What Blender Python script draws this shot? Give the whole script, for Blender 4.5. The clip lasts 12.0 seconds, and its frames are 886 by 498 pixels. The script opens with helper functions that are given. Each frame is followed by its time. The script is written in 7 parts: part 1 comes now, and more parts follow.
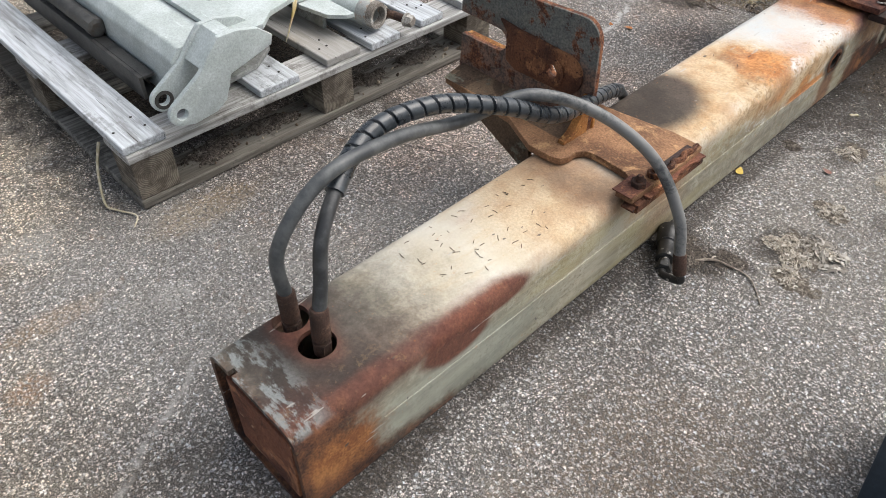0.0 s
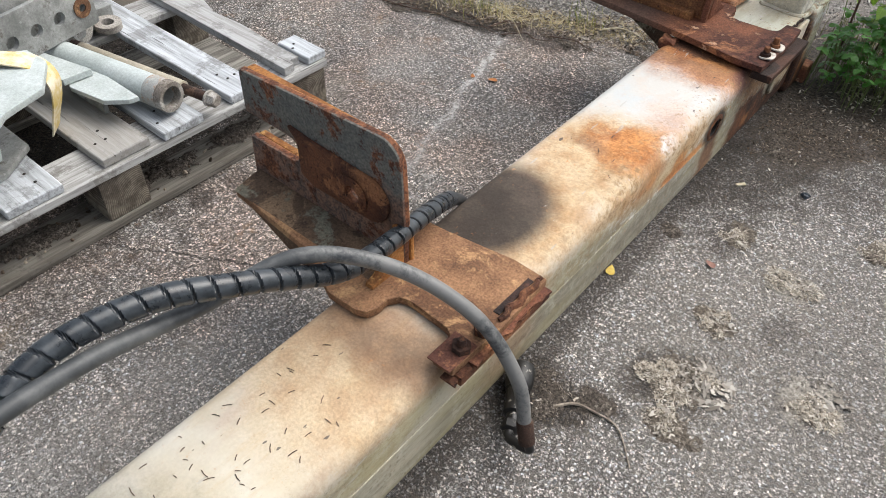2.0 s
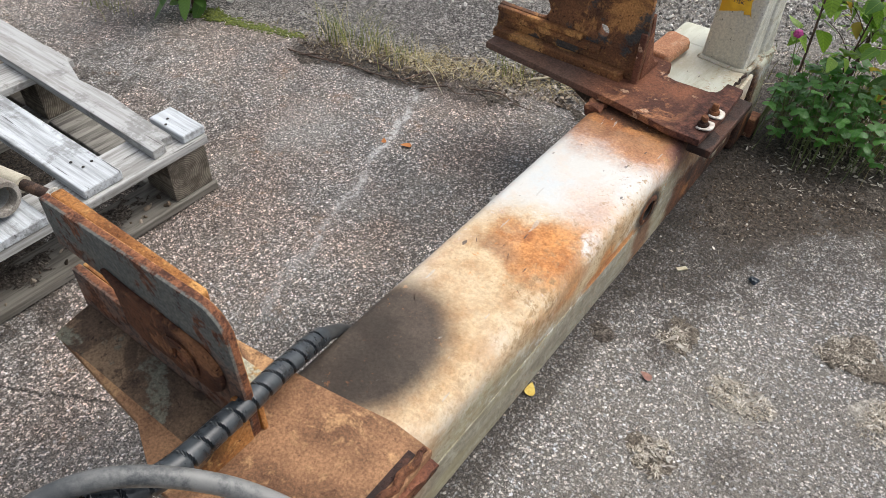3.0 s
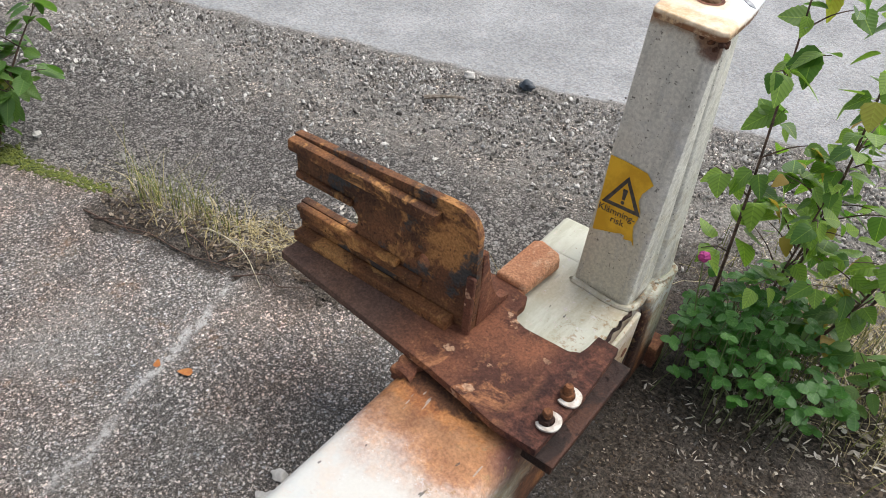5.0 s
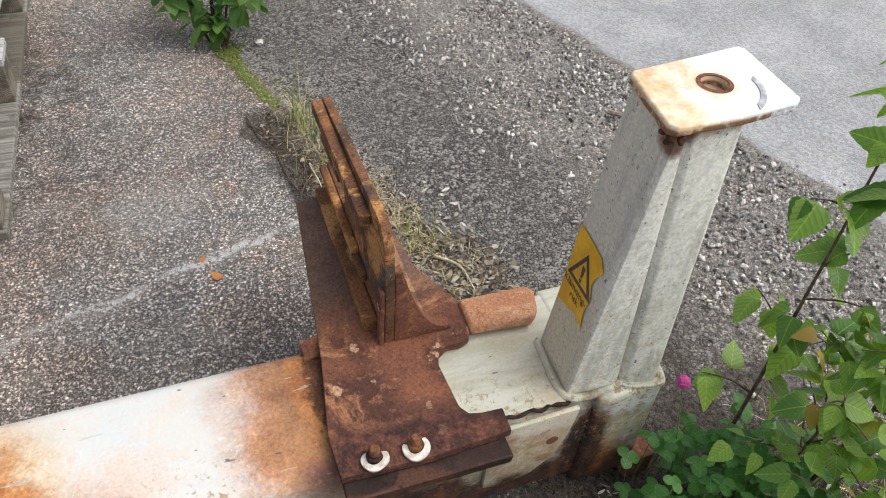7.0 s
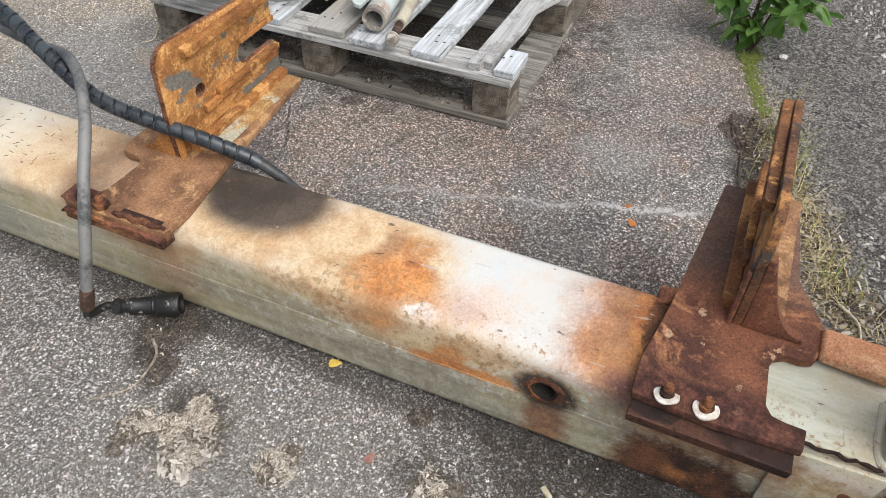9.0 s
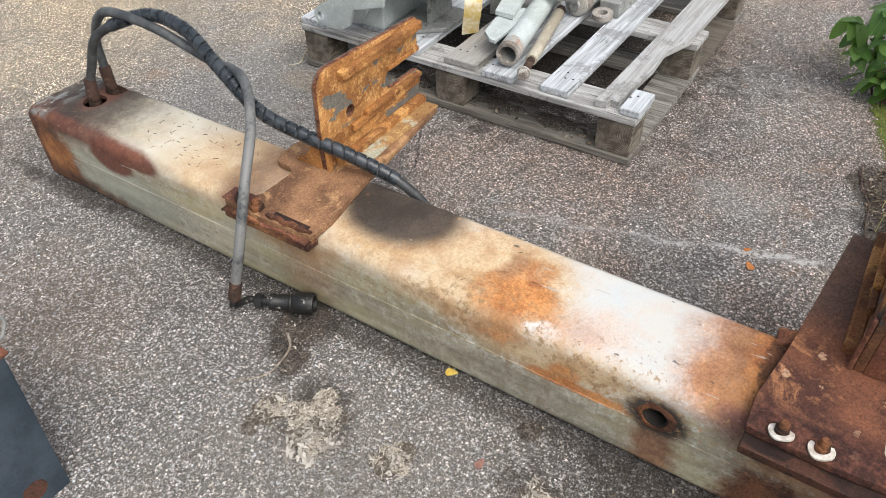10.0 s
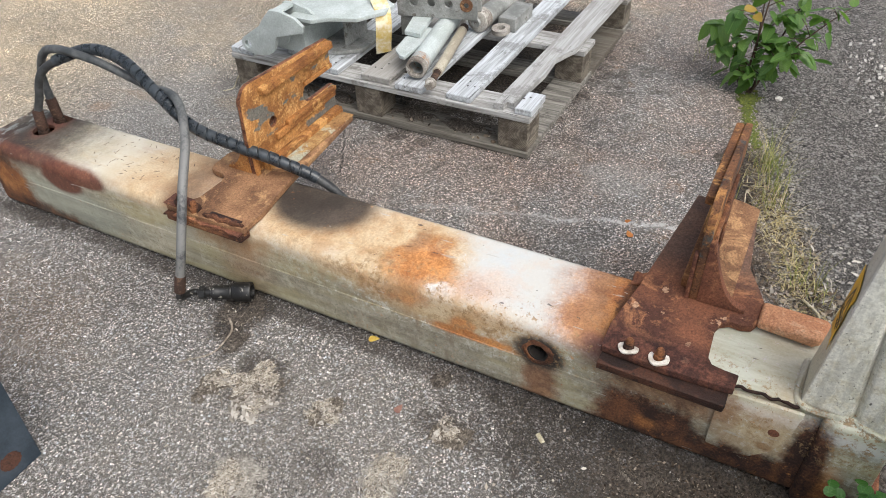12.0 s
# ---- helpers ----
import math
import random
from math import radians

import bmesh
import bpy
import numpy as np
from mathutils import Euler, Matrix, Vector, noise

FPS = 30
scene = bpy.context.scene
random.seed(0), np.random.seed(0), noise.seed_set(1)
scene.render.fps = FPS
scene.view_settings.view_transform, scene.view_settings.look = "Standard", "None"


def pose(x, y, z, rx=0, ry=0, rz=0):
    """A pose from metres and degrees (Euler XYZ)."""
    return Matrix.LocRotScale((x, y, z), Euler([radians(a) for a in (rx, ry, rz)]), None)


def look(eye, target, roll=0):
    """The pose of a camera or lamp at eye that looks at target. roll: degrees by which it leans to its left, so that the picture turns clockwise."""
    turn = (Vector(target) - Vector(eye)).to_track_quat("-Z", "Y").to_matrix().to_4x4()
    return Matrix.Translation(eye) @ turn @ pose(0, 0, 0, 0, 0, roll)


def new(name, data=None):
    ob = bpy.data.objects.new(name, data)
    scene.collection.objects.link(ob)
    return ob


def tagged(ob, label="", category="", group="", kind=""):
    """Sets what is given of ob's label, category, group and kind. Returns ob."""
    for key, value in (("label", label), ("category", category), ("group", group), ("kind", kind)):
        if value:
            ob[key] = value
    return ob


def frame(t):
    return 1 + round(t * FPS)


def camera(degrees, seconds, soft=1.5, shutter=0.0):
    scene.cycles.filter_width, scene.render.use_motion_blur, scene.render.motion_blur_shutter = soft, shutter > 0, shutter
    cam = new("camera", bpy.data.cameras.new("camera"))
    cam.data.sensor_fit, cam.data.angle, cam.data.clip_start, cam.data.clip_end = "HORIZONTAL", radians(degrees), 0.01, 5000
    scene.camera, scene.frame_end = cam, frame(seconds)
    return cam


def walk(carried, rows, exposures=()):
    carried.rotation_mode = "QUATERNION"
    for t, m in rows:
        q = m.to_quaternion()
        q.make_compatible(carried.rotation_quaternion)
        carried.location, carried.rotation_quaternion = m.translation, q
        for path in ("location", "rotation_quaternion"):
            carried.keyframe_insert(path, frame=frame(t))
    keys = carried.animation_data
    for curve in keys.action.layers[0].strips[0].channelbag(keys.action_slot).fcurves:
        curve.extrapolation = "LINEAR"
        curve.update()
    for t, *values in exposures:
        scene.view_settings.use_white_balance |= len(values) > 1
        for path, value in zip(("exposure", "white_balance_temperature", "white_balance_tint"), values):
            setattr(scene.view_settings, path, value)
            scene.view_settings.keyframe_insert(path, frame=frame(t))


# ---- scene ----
cam = camera(62.4, 12.0, soft=0.6)
PATH = [
    (0, (0.802, -0.255, 1.187), (-0.231, 0.765, -0.188), 0.8),
    (0.5, (0.754, -0.165, 1.182), (-0.239, 0.879, -0.206), 1.3),
    (1, (0.701, -0.049, 1.19), (-0.25, 1.022, -0.206), 1.7),
    (1.5, (0.678, 0.091, 1.183), (-0.242, 1.183, -0.217), 2.0),
    (2, (0.667, 0.268, 1.183), (-0.227, 1.384, -0.215), 2.0),
    (2.5, (0.645, 0.418, 1.181), (-0.223, 1.555, -0.217), 1.9),
    (3, (0.58, 0.632, 1.177), (-0.259, 1.796, -0.216), 2.1),
    (3.5, (0.551, 0.792, 1.187), (-0.266, 1.975, -0.203), 2.3),
    (3.7, (0.545, 0.877, 1.181), (-0.261, 2.071, -0.206), 2.6),
    (5.3, (0.485, 1.482, 1.166), (-0.428, 2.715, -0.117), 5.3),
    (5.5, (0.51, 1.534, 1.169), (-0.449, 2.726, -0.119), 5.4),
    (6, (0.637, 1.649, 1.183), (-0.441, 2.69, -0.141), 5.5),
    (6.5, (0.715, 1.748, 1.198), (-0.501, 2.577, -0.157), 5.4),
    (6.7, (0.729, 1.811, 1.206), (-0.533, 2.539, -0.163), 5.2),
    (8.3, (0.964, 2.067, 1.239), (-0.405, 1.829, -0.198), 1.8),
    (8.5, (0.975, 2.041, 1.247), (-0.379, 1.694, -0.183), 1.3),
    (9, (0.994, 1.983, 1.245), (-0.313, 1.409, -0.156), 0.4),
    (9.5, (1.051, 1.968, 1.263), (-0.211, 1.229, -0.101), -0.6),
    (10, (1.098, 1.966, 1.289), (-0.141, 1.14, -0.046), -1.5),
    (10.5, (1.149, 2.021, 1.32), (-0.097, 1.174, 0.005), -2.3),
    (11, (1.161, 2.062, 1.339), (-0.113, 1.241, 0.033), -2.8),
    (11.5, (1.221, 2.144, 1.361), (-0.086, 1.363, 0.063), -3.0),
    (12, (1.274, 2.208, 1.377), (-0.061, 1.454, 0.092), -2.8),
]
walk(cam, [(t, look(eye, target, roll)) for t, eye, target, roll in PATH], exposures=[(0, 0.57), (8.5, 0.56), (12, 0.50)])

# ---- world and sun ----
world = bpy.data.worlds.new("sky")
scene.world = world
world.use_nodes = True
wn = world.node_tree.nodes
wl = world.node_tree.links
sky = wn.new("ShaderNodeTexSky")
sky.sky_type, sky.sun_disc = "NISHITA", False
sky.sun_elevation, sky.sun_rotation = radians(52), radians(25)
sky.dust_density, sky.air_density = 4.0, 1.0
grey = wn.new("ShaderNodeHueSaturation")
grey.inputs["Saturation"].default_value = 0.5
wl.new(sky.outputs[0], grey.inputs["Color"])
wl.new(grey.outputs[0], wn["Background"].inputs["Color"])
wn["Background"].inputs["Strength"].default_value = 0.142
sun = new("sun", bpy.data.lights.new("sun", "SUN"))
sun.data.energy, sun.data.angle, sun.data.color = 1.7, radians(55), (1.0, 0.98, 0.95)
sun.matrix_world = look((0, 0, 5), (-1.2, -2.6, 0))


# ---- node helpers ----
class Shade:
    """A small wrapper that strings nodes together."""

    def __init__(self, name):
        self.m = bpy.data.materials.new(name)
        self.m.use_nodes = True
        self.t = self.m.node_tree
        self.b = self.t.nodes["Principled BSDF"]
        self.co = self.t.nodes.new("ShaderNodeTexCoord").outputs["Object"]
        self.shared = {}

    def put(self, sock, v):
        if hasattr(v, "links"):
            self.t.links.new(v, sock)
        elif isinstance(v, tuple) and len(v) == 3 and sock.type == "RGBA":
            sock.default_value = (*v, 1)
        else:
            sock.default_value = v

    def math(self, op, a, b=0.0, c=0.0, clamp=False):
        n = self.t.nodes.new("ShaderNodeMath")
        n.operation, n.use_clamp = op, clamp
        for s, v in zip(n.inputs, (a, b, c)):
            self.put(s, v)
        return n.outputs[0]

    def vec(self, op, a, b=(0, 0, 0)):
        n = self.t.nodes.new("ShaderNodeVectorMath")
        n.operation = op
        self.put(n.inputs[0], a), self.put(n.inputs[1], b)
        return n.outputs["Value"] if op in ("LENGTH", "DOT_PRODUCT") else n.outputs[0]

    def noise(self, scale, detail=4.0, rough=0.55, vector=None, color=False, distortion=0.0):
        n = self.t.nodes.new("ShaderNodeTexNoise")
        self.put(n.inputs["Vector"], self.co if vector is None else vector)
        n.inputs["Scale"].default_value, n.inputs["Detail"].default_value = scale, detail
        n.inputs["Roughness"].default_value, n.inputs["Distortion"].default_value = rough, distortion
        return n.outputs["Color" if color else "Fac"]

    def voronoi(self, scale, feature="F1", vector=None, out="Distance", randomness=1.0):
        n = self.t.nodes.new("ShaderNodeTexVoronoi")
        n.feature = feature
        self.put(n.inputs["Vector"], self.co if vector is None else vector)
        n.inputs["Scale"].default_value, n.inputs["Randomness"].default_value = scale, randomness
        return n.outputs[out]

    def ramp(self, fac, lo, hi, a=0.0, b=1.0):
        n = self.t.nodes.new("ShaderNodeMapRange")
        n.interpolation_type = "SMOOTHSTEP"
        for s, v in zip(n.inputs, (fac, lo, hi, a, b)):
            self.put(s, v)
        return n.outputs[0]

    def mix(self, fac, a, b, blend="MIX"):
        n = self.t.nodes.new("ShaderNodeMix")
        n.data_type, n.blend_type = "RGBA", blend
        self.put(n.inputs[0], fac), self.put(n.inputs[6], a), self.put(n.inputs[7], b)
        return n.outputs[2]

    def sep(self, v):
        n = self.t.nodes.new("ShaderNodeSeparateXYZ")
        self.put(n.inputs[0], v)
        return n.outputs

    def random(self):
        return self.t.nodes.new("ShaderNodeObjectInfo").outputs["Random"]

    def island(self):
        return self.t.nodes.new("ShaderNodeNewGeometry").outputs["Random Per Island"]

    def blob(self, centre, radii, wobble=0.35, scale=14.0, soft=0.3):
        """1 inside an uneven patch round centre, 0 outside."""
        d = self.vec("DIVIDE", self.vec("SUBTRACT", self.co, centre), radii)
        key = "fine" if scale > 13 else "wide"
        if key not in self.shared:
            a, b = (13, 85) if key == "fine" else (6, 45)
            n = self.math("ADD", self.math("SUBTRACT", self.noise(a, 9, 0.66), 0.5), self.math("MULTIPLY", self.math("SUBTRACT", self.noise(b, 4, 0.65), 0.5), 0.35))
            self.shared[key] = n
        d = self.math("ADD", self.vec("LENGTH", d), self.math("MULTIPLY", self.shared[key], wobble * 4))
        return self.ramp(d, 1.0 - soft, 1.0 + soft, 1.0, 0.0)

    def bump(self, height, strength=0.4, dist=0.002, normal=None):
        n = self.t.nodes.new("ShaderNodeBump")
        n.inputs["Strength"].default_value, n.inputs["Distance"].default_value = strength, dist
        self.put(n.inputs["Height"], height)
        if normal is not None:
            self.put(n.inputs["Normal"], normal)
        return n.outputs[0]

    def done(self, color, rough=0.7, metal=0.0, normal=None, spec=0.5):
        self.put(self.b.inputs["Base Color"], color)
        self.put(self.b.inputs["Roughness"], rough)
        self.put(self.b.inputs["Metallic"], metal)
        self.put(self.b.inputs["Specular IOR Level"], spec)
        if normal is not None:
            self.put(self.b.inputs["Normal"], normal)
        return self.m


# ---- materials ----
def ground_material():
    s = Shade("asphalt_and_gravel")
    p = s.sep(s.co)
    wob = s.noise(2.2, 5, 0.6)
    # stones of three sizes, each with its own tone, pressed into a dark binder
    grain = s.noise(330, 4, 0.75)
    bent = s.vec("ADD", s.co, s.vec("MULTIPLY", s.noise(240, 3, 0.65, color=True), (0.011, 0.011, 0.0)))

    def stones(scale, lo, hi, power, shine, fill, few):
        d, k = s.voronoi(scale, vector=bent), s.sep(s.voronoi(scale, vector=bent, out="Color"))
        m = s.ramp(s.math("SUBTRACT", d, s.math("MULTIPLY_ADD", k[0], fill, fill * 0.35)), -0.14, 0.0, 1.0, 0.0)
        t = s.math("MULTIPLY_ADD", s.math("POWER", k[1], power), hi - lo, lo)
        t = s.math("ADD", t, s.ramp(k[2], few, few + 0.05, 0.0, shine))
        tint = s.mix(k[2], s.mix(k[0], (1.22, 0.95, 0.76), (0.93, 0.99, 1.05)), (1.04, 0.98, 0.92))
        return m, k, s.vec("MULTIPLY", tint, s.mix(1.0, t, t))
    binder = s.mix(s.ramp(grain, 0.32, 0.70), (0.026, 0.024, 0.022), (0.125, 0.117, 0.108))
    m2, k2, c2 = stones(255, 0.08, 0.52, 1.3, 0.20, 0.52, 0.93)
    m1, k1, c1 = stones(155, 0.08, 0.56, 1.4, 0.22, 0.44, 0.94)
    m0, _, c0 = stones(90, 0.09, 0.50, 1.5, 0.30, 0.24, 0.93)
    asphalt = s.mix(m2, binder, c2)
    asphalt = s.mix(m1, asphalt, c1)
    asphalt = s.mix(s.math("MULTIPLY", m0, 0.9), asphalt, c0)
    asphalt = s.vec("MULTIPLY", asphalt, s.mix(s.ramp(grain, 0.25, 0.75), (0.455, 0.46, 0.457), (3.08, 3.06, 3.02)))
    # redder worn band towards the pallet; boom's soft shade painted darker beside it
    red = s.math("MULTIPLY", s.math("MULTIPLY", s.ramp(p[0], -0.05, -0.30), s.ramp(p[1], 0.25, 0.7)), s.ramp(s.noise(2.6, 5, 0.6), 0.38, 0.60))
    asphalt = s.mix(red, asphalt, s.vec("MULTIPLY", asphalt, (1.10, 0.97, 0.90)))
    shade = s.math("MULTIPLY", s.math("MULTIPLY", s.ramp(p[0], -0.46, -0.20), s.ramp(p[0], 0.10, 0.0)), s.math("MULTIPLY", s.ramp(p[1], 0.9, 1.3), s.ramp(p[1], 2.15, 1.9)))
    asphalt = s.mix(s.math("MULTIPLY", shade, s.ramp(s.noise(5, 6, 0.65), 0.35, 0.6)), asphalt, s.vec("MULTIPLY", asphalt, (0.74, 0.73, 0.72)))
    fine = k2
    pick = k1
    # large stains, worn lighter patches, rusty wash and dust
    big = s.noise(1.6, 6, 0.6)
    asphalt = s.mix(s.ramp(big, 0.44, 0.62, 0.0, 0.65), asphalt, s.vec("MULTIPLY", asphalt, (0.66, 0.65, 0.65)))
    dust = s.ramp(s.noise(5.5, 7, 0.65), 0.53, 0.72, 0.0, 0.38)
    asphalt = s.mix(dust, asphalt, s.mix(fine[0], (0.20, 0.18, 0.15), (0.42, 0.38, 0.32)))
    sweep = s.math("ADD", s.math("ADD", s.math("MULTIPLY", p[0], 0.8), s.math("MULTIPLY", p[1], 0.9)), s.math("MULTIPLY_ADD", s.noise(0.9, 5, 0.65), 2.2, -1.1))
    tan = s.math("MULTIPLY", s.math("MULTIPLY", s.ramp(sweep, 0.1, -1.0), s.ramp(p[0], -0.4, -1.0)), s.ramp(s.noise(3.2, 6, 0.65), 0.30, 0.58))
    sand = s.math("ADD", p[1], s.math("ADD", s.math("MULTIPLY", p[0], -0.25), s.math("MULTIPLY_ADD", s.noise(3, 6, 0.65), 0.7, -0.35)))
    sand = s.math("MULTIPLY", s.ramp(sand, 0.10, -0.75), s.ramp(s.math("ADD", p[0], s.math("MULTIPLY_ADD", s.noise(0.8, 6, 0.65), 2.4, -1.2)), 1.1, -0.4))
    sand = s.math("MULTIPLY", sand, s.ramp(s.noise(1.1, 6, 0.65), 0.30, 0.60, 0.45, 1.0))
    tan = s.math("MAXIMUM", s.math("MULTIPLY", tan, 0.6), sand)
    asphalt = s.mix(tan, asphalt, s.vec("ADD", s.vec("MULTIPLY", asphalt, (1.80, 1.58, 1.22)), (0.045, 0.036, 0.022)))
    rustspot = s.math("MULTIPLY", s.ramp(s.noise(9, 5, 0.7), 0.56, 0.70), s.ramp(s.noise(70, 3), 0.42, 0.60))
    west = s.ramp(p[0], -0.1, -0.5)
    asphalt = s.mix(s.math("MULTIPLY", rustspot, s.math("MULTIPLY_ADD", west, 0.22, 0.1)), asphalt, (0.40, 0.19, 0.06))
    for c, r, a, tone in (((-0.61, 0.30, 0), (0.06, 0.14, 1), 0.45, (0.38, 0.25, 0.10)), ((-0.50, -0.13, 0), (0.03, 0.11, 1), 0.4, (0.38, 0.22, 0.09)), ((-0.36, -0.24, 0), (0.04, 0.04, 1), 0.4, (0.40, 0.20, 0.08)), ((0.64, 1.42, 0), (0.30, 0.42, 1), 0.35, (0.38, 0.345, 0.29)), ((0.62, 0.45, 0), (0.22, 0.30, 1), 0.2, (0.38, 0.24, 0.12)), ((-0.39, 0.10, 0), (0.035, 0.05, 1), 0.6, (0.42, 0.41, 0.38)), ((-0.76, -0.07, 0), (0.06, 0.07, 1), 0.5, (0.40, 0.39, 0.37)), ((-0.45, 0.12, 0), (0.36, 0.26, 1), 0.35, (0.37, 0.365, 0.34)), ((-0.20, 0.55, 0), (0.13, 0.36, 1), 0.4, (0.36, 0.345, 0.32)), ((-0.72, 1.77, 0), (0.10, 0.12, 1), 0.45, (0.40, 0.38, 0.35))):
        asphalt = s.mix(s.math("MULTIPLY", s.math("MULTIPLY", s.blob(c, r, 0.5, 16, 0.5), s.ramp(s.noise(130, 3), 0.35, 0.6)), a), asphalt, tone)
    # pale chalky line that wanders over the asphalt west of the boom
    lx = s.math("ADD", s.math("MULTIPLY", p[1], -0.30), 0.055)
    off = s.math("ABSOLUTE", s.math("ADD", s.math("SUBTRACT", p[0], lx), s.math("MULTIPLY", s.math("SUBTRACT", s.noise(5, 4, 0.65), 0.5), 0.13)))
    worn = s.math("MULTIPLY", s.ramp(s.noise(60, 8, 0.82), 0.43, 0.53), s.ramp(s.noise(7, 4, 0.6), 0.40, 0.56, 0.15, 1.0))
    line = s.math("ADD", s.ramp(off, 0.003, 0.016, 1.0, 0.0), s.math("MULTIPLY", s.ramp(off, 0.0, 0.05, 1.0, 0.0), 0.3))
    line = s.math("MULTIPLY", s.math("MULTIPLY", line, worn), s.math("MULTIPLY", s.ramp(p[1], 1.3, 1.9, 0.3, 1.0), s.math("MULTIPLY", s.ramp(p[1], 1.0, 1.2), s.ramp(p[1], 2.16, 2.06))))
    asphalt = s.mix(s.math("MULTIPLY", line, 0.9), asphalt, (0.60, 0.59, 0.57))
    line2 = s.math("ABSOLUTE", s.math("ADD", s.math("ADD", p[0], s.math("MULTIPLY", p[1], 0.62)), s.math("MULTIPLY_ADD", s.noise(6, 3), 0.06, 0.14)))
    line2 = s.math("MULTIPLY", s.ramp(line2, 0.003, 0.016, 1.0, 0.0), s.math("MULTIPLY", s.ramp(p[1], 0.12, -0.02), s.ramp(s.noise(45, 4), 0.35, 0.6, 0.0, 0.6)))
    asphalt = s.mix(line2, asphalt, (0.48, 0.46, 0.43))
    # oily dirt beside the coupler, damp soil round plants, shade painted under the pallet
    mud_shade = s.mix(s.ramp(s.noise(150, 6, 0.8), 0.42, 0.68), (0.010, 0.008, 0.007), (0.11, 0.086, 0.062))
    # long strips along both boom sides mix dirt with painted contact shade
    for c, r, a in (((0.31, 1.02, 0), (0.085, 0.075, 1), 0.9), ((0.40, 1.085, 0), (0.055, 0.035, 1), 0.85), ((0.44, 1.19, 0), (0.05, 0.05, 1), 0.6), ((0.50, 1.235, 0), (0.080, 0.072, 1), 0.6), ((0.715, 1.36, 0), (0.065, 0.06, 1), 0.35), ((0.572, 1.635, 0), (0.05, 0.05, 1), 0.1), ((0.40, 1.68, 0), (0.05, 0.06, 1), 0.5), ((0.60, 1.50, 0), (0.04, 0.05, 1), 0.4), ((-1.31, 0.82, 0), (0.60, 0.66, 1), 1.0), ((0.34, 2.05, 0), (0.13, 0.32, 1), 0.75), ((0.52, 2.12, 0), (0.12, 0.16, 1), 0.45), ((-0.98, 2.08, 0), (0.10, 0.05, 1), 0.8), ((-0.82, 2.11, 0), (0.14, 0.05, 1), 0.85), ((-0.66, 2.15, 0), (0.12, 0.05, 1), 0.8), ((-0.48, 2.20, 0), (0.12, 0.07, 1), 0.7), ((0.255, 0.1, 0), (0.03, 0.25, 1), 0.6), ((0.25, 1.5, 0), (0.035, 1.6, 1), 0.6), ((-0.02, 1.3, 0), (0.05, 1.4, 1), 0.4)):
        asphalt = s.mix(s.math("MULTIPLY", s.blob(c, r, 0.6, 16, 0.45), a), asphalt, mud_shade)
    crack = s.math("ABSOLUTE", s.math("ADD", s.math("SUBTRACT", p[1], s.math("MULTIPLY_ADD", p[0], 0.60, 1.12)), s.math("MULTIPLY", s.math("SUBTRACT", s.noise(14, 6, 0.7), 0.5), 0.10)))
    crack = s.math("MULTIPLY", s.ramp(crack, 0.001, 0.005, 1.0, 0.0), s.math("MULTIPLY", s.ramp(p[0], -0.72, -0.68), s.ramp(p[0], -0.30, -0.40)))
    asphalt = s.mix(s.math("MULTIPLY", crack, 0.85), asphalt, (0.02, 0.017, 0.014))
    crumb = s.math("MULTIPLY", s.ramp(s.noise(11, 5, 0.7), 0.60, 0.68), s.ramp(s.noise(75, 4, 0.7), 0.52, 0.60))
    asphalt = s.mix(s.math("MULTIPLY", crumb, 0.7), asphalt, mud_shade)
    soilmask = s.blob((0.62, 2.62, 0), (0.62, 0.40, 1), 0.5, 5, 0.35)
    soil = s.mix(s.ramp(s.noise(110, 6, 0.8), 0.38, 0.66), (0.020, 0.016, 0.012), (0.15, 0.12, 0.095))
    soilmask = s.math("MAXIMUM", soilmask, s.blob((0.40, 2.28, 0), (0.16, 0.24, 1), 0.5, 5, 0.4))
    # packed gravel between the cracked edge of the asphalt and the road
    edge = s.math("ADD", s.math("MULTIPLY", p[0], 0.24), s.math("MULTIPLY", s.math("SUBTRACT", wob, 0.5), 0.16))
    beyond = s.ramp(s.math("SUBTRACT", p[1], edge), 2.36, 2.44)
    g1 = s.sep(s.voronoi(105, vector=bent, out="Color"))
    gd = s.voronoi(105, "DISTANCE_TO_EDGE", vector=bent)
    g2 = s.sep(s.voronoi(190, vector=bent, out="Color"))
    gtone = s.math("ADD", s.math("MULTIPLY", g1[0], 0.10), s.math("MULTIPLY_ADD", s.math("POWER", g2[0], 1.8), 0.22, 0.02))
    gtone = s.math("ADD", gtone, s.ramp(g2[1], 0.84, 0.95, 0.0, 0.30))
    gravel = s.vec("MULTIPLY", s.mix(g1[1], (0.98, 0.95, 0.9), (1.0, 0.90, 0.80)), s.mix(1.0, gtone, gtone))
    gravel = s.vec("MULTIPLY", gravel, s.mix(s.ramp(grain, 0.3, 0.7), (0.6, 0.6, 0.6), (1.35, 1.3, 1.25)))
    gravel = s.mix(s.ramp(gd, 0.0, 0.14, 0.7, 0.0), gravel, (0.03, 0.027, 0.024))
    worn_dark = s.vec("MULTIPLY", s.mix(s.ramp(gd, 0.0, 0.18), (0.03, 0.028, 0.026), s.mix(g1[2], (0.115, 0.108, 0.102), (0.42, 0.395, 0.37))), s.mix(s.ramp(grain, 0.3, 0.7), (0.6, 0.6, 0.6), (1.5, 1.47, 1.42)))
    worn_dark = s.mix(s.ramp(g1[0], 0.90, 0.95, 0.0, 0.8), worn_dark, (0.40, 0.385, 0.36))
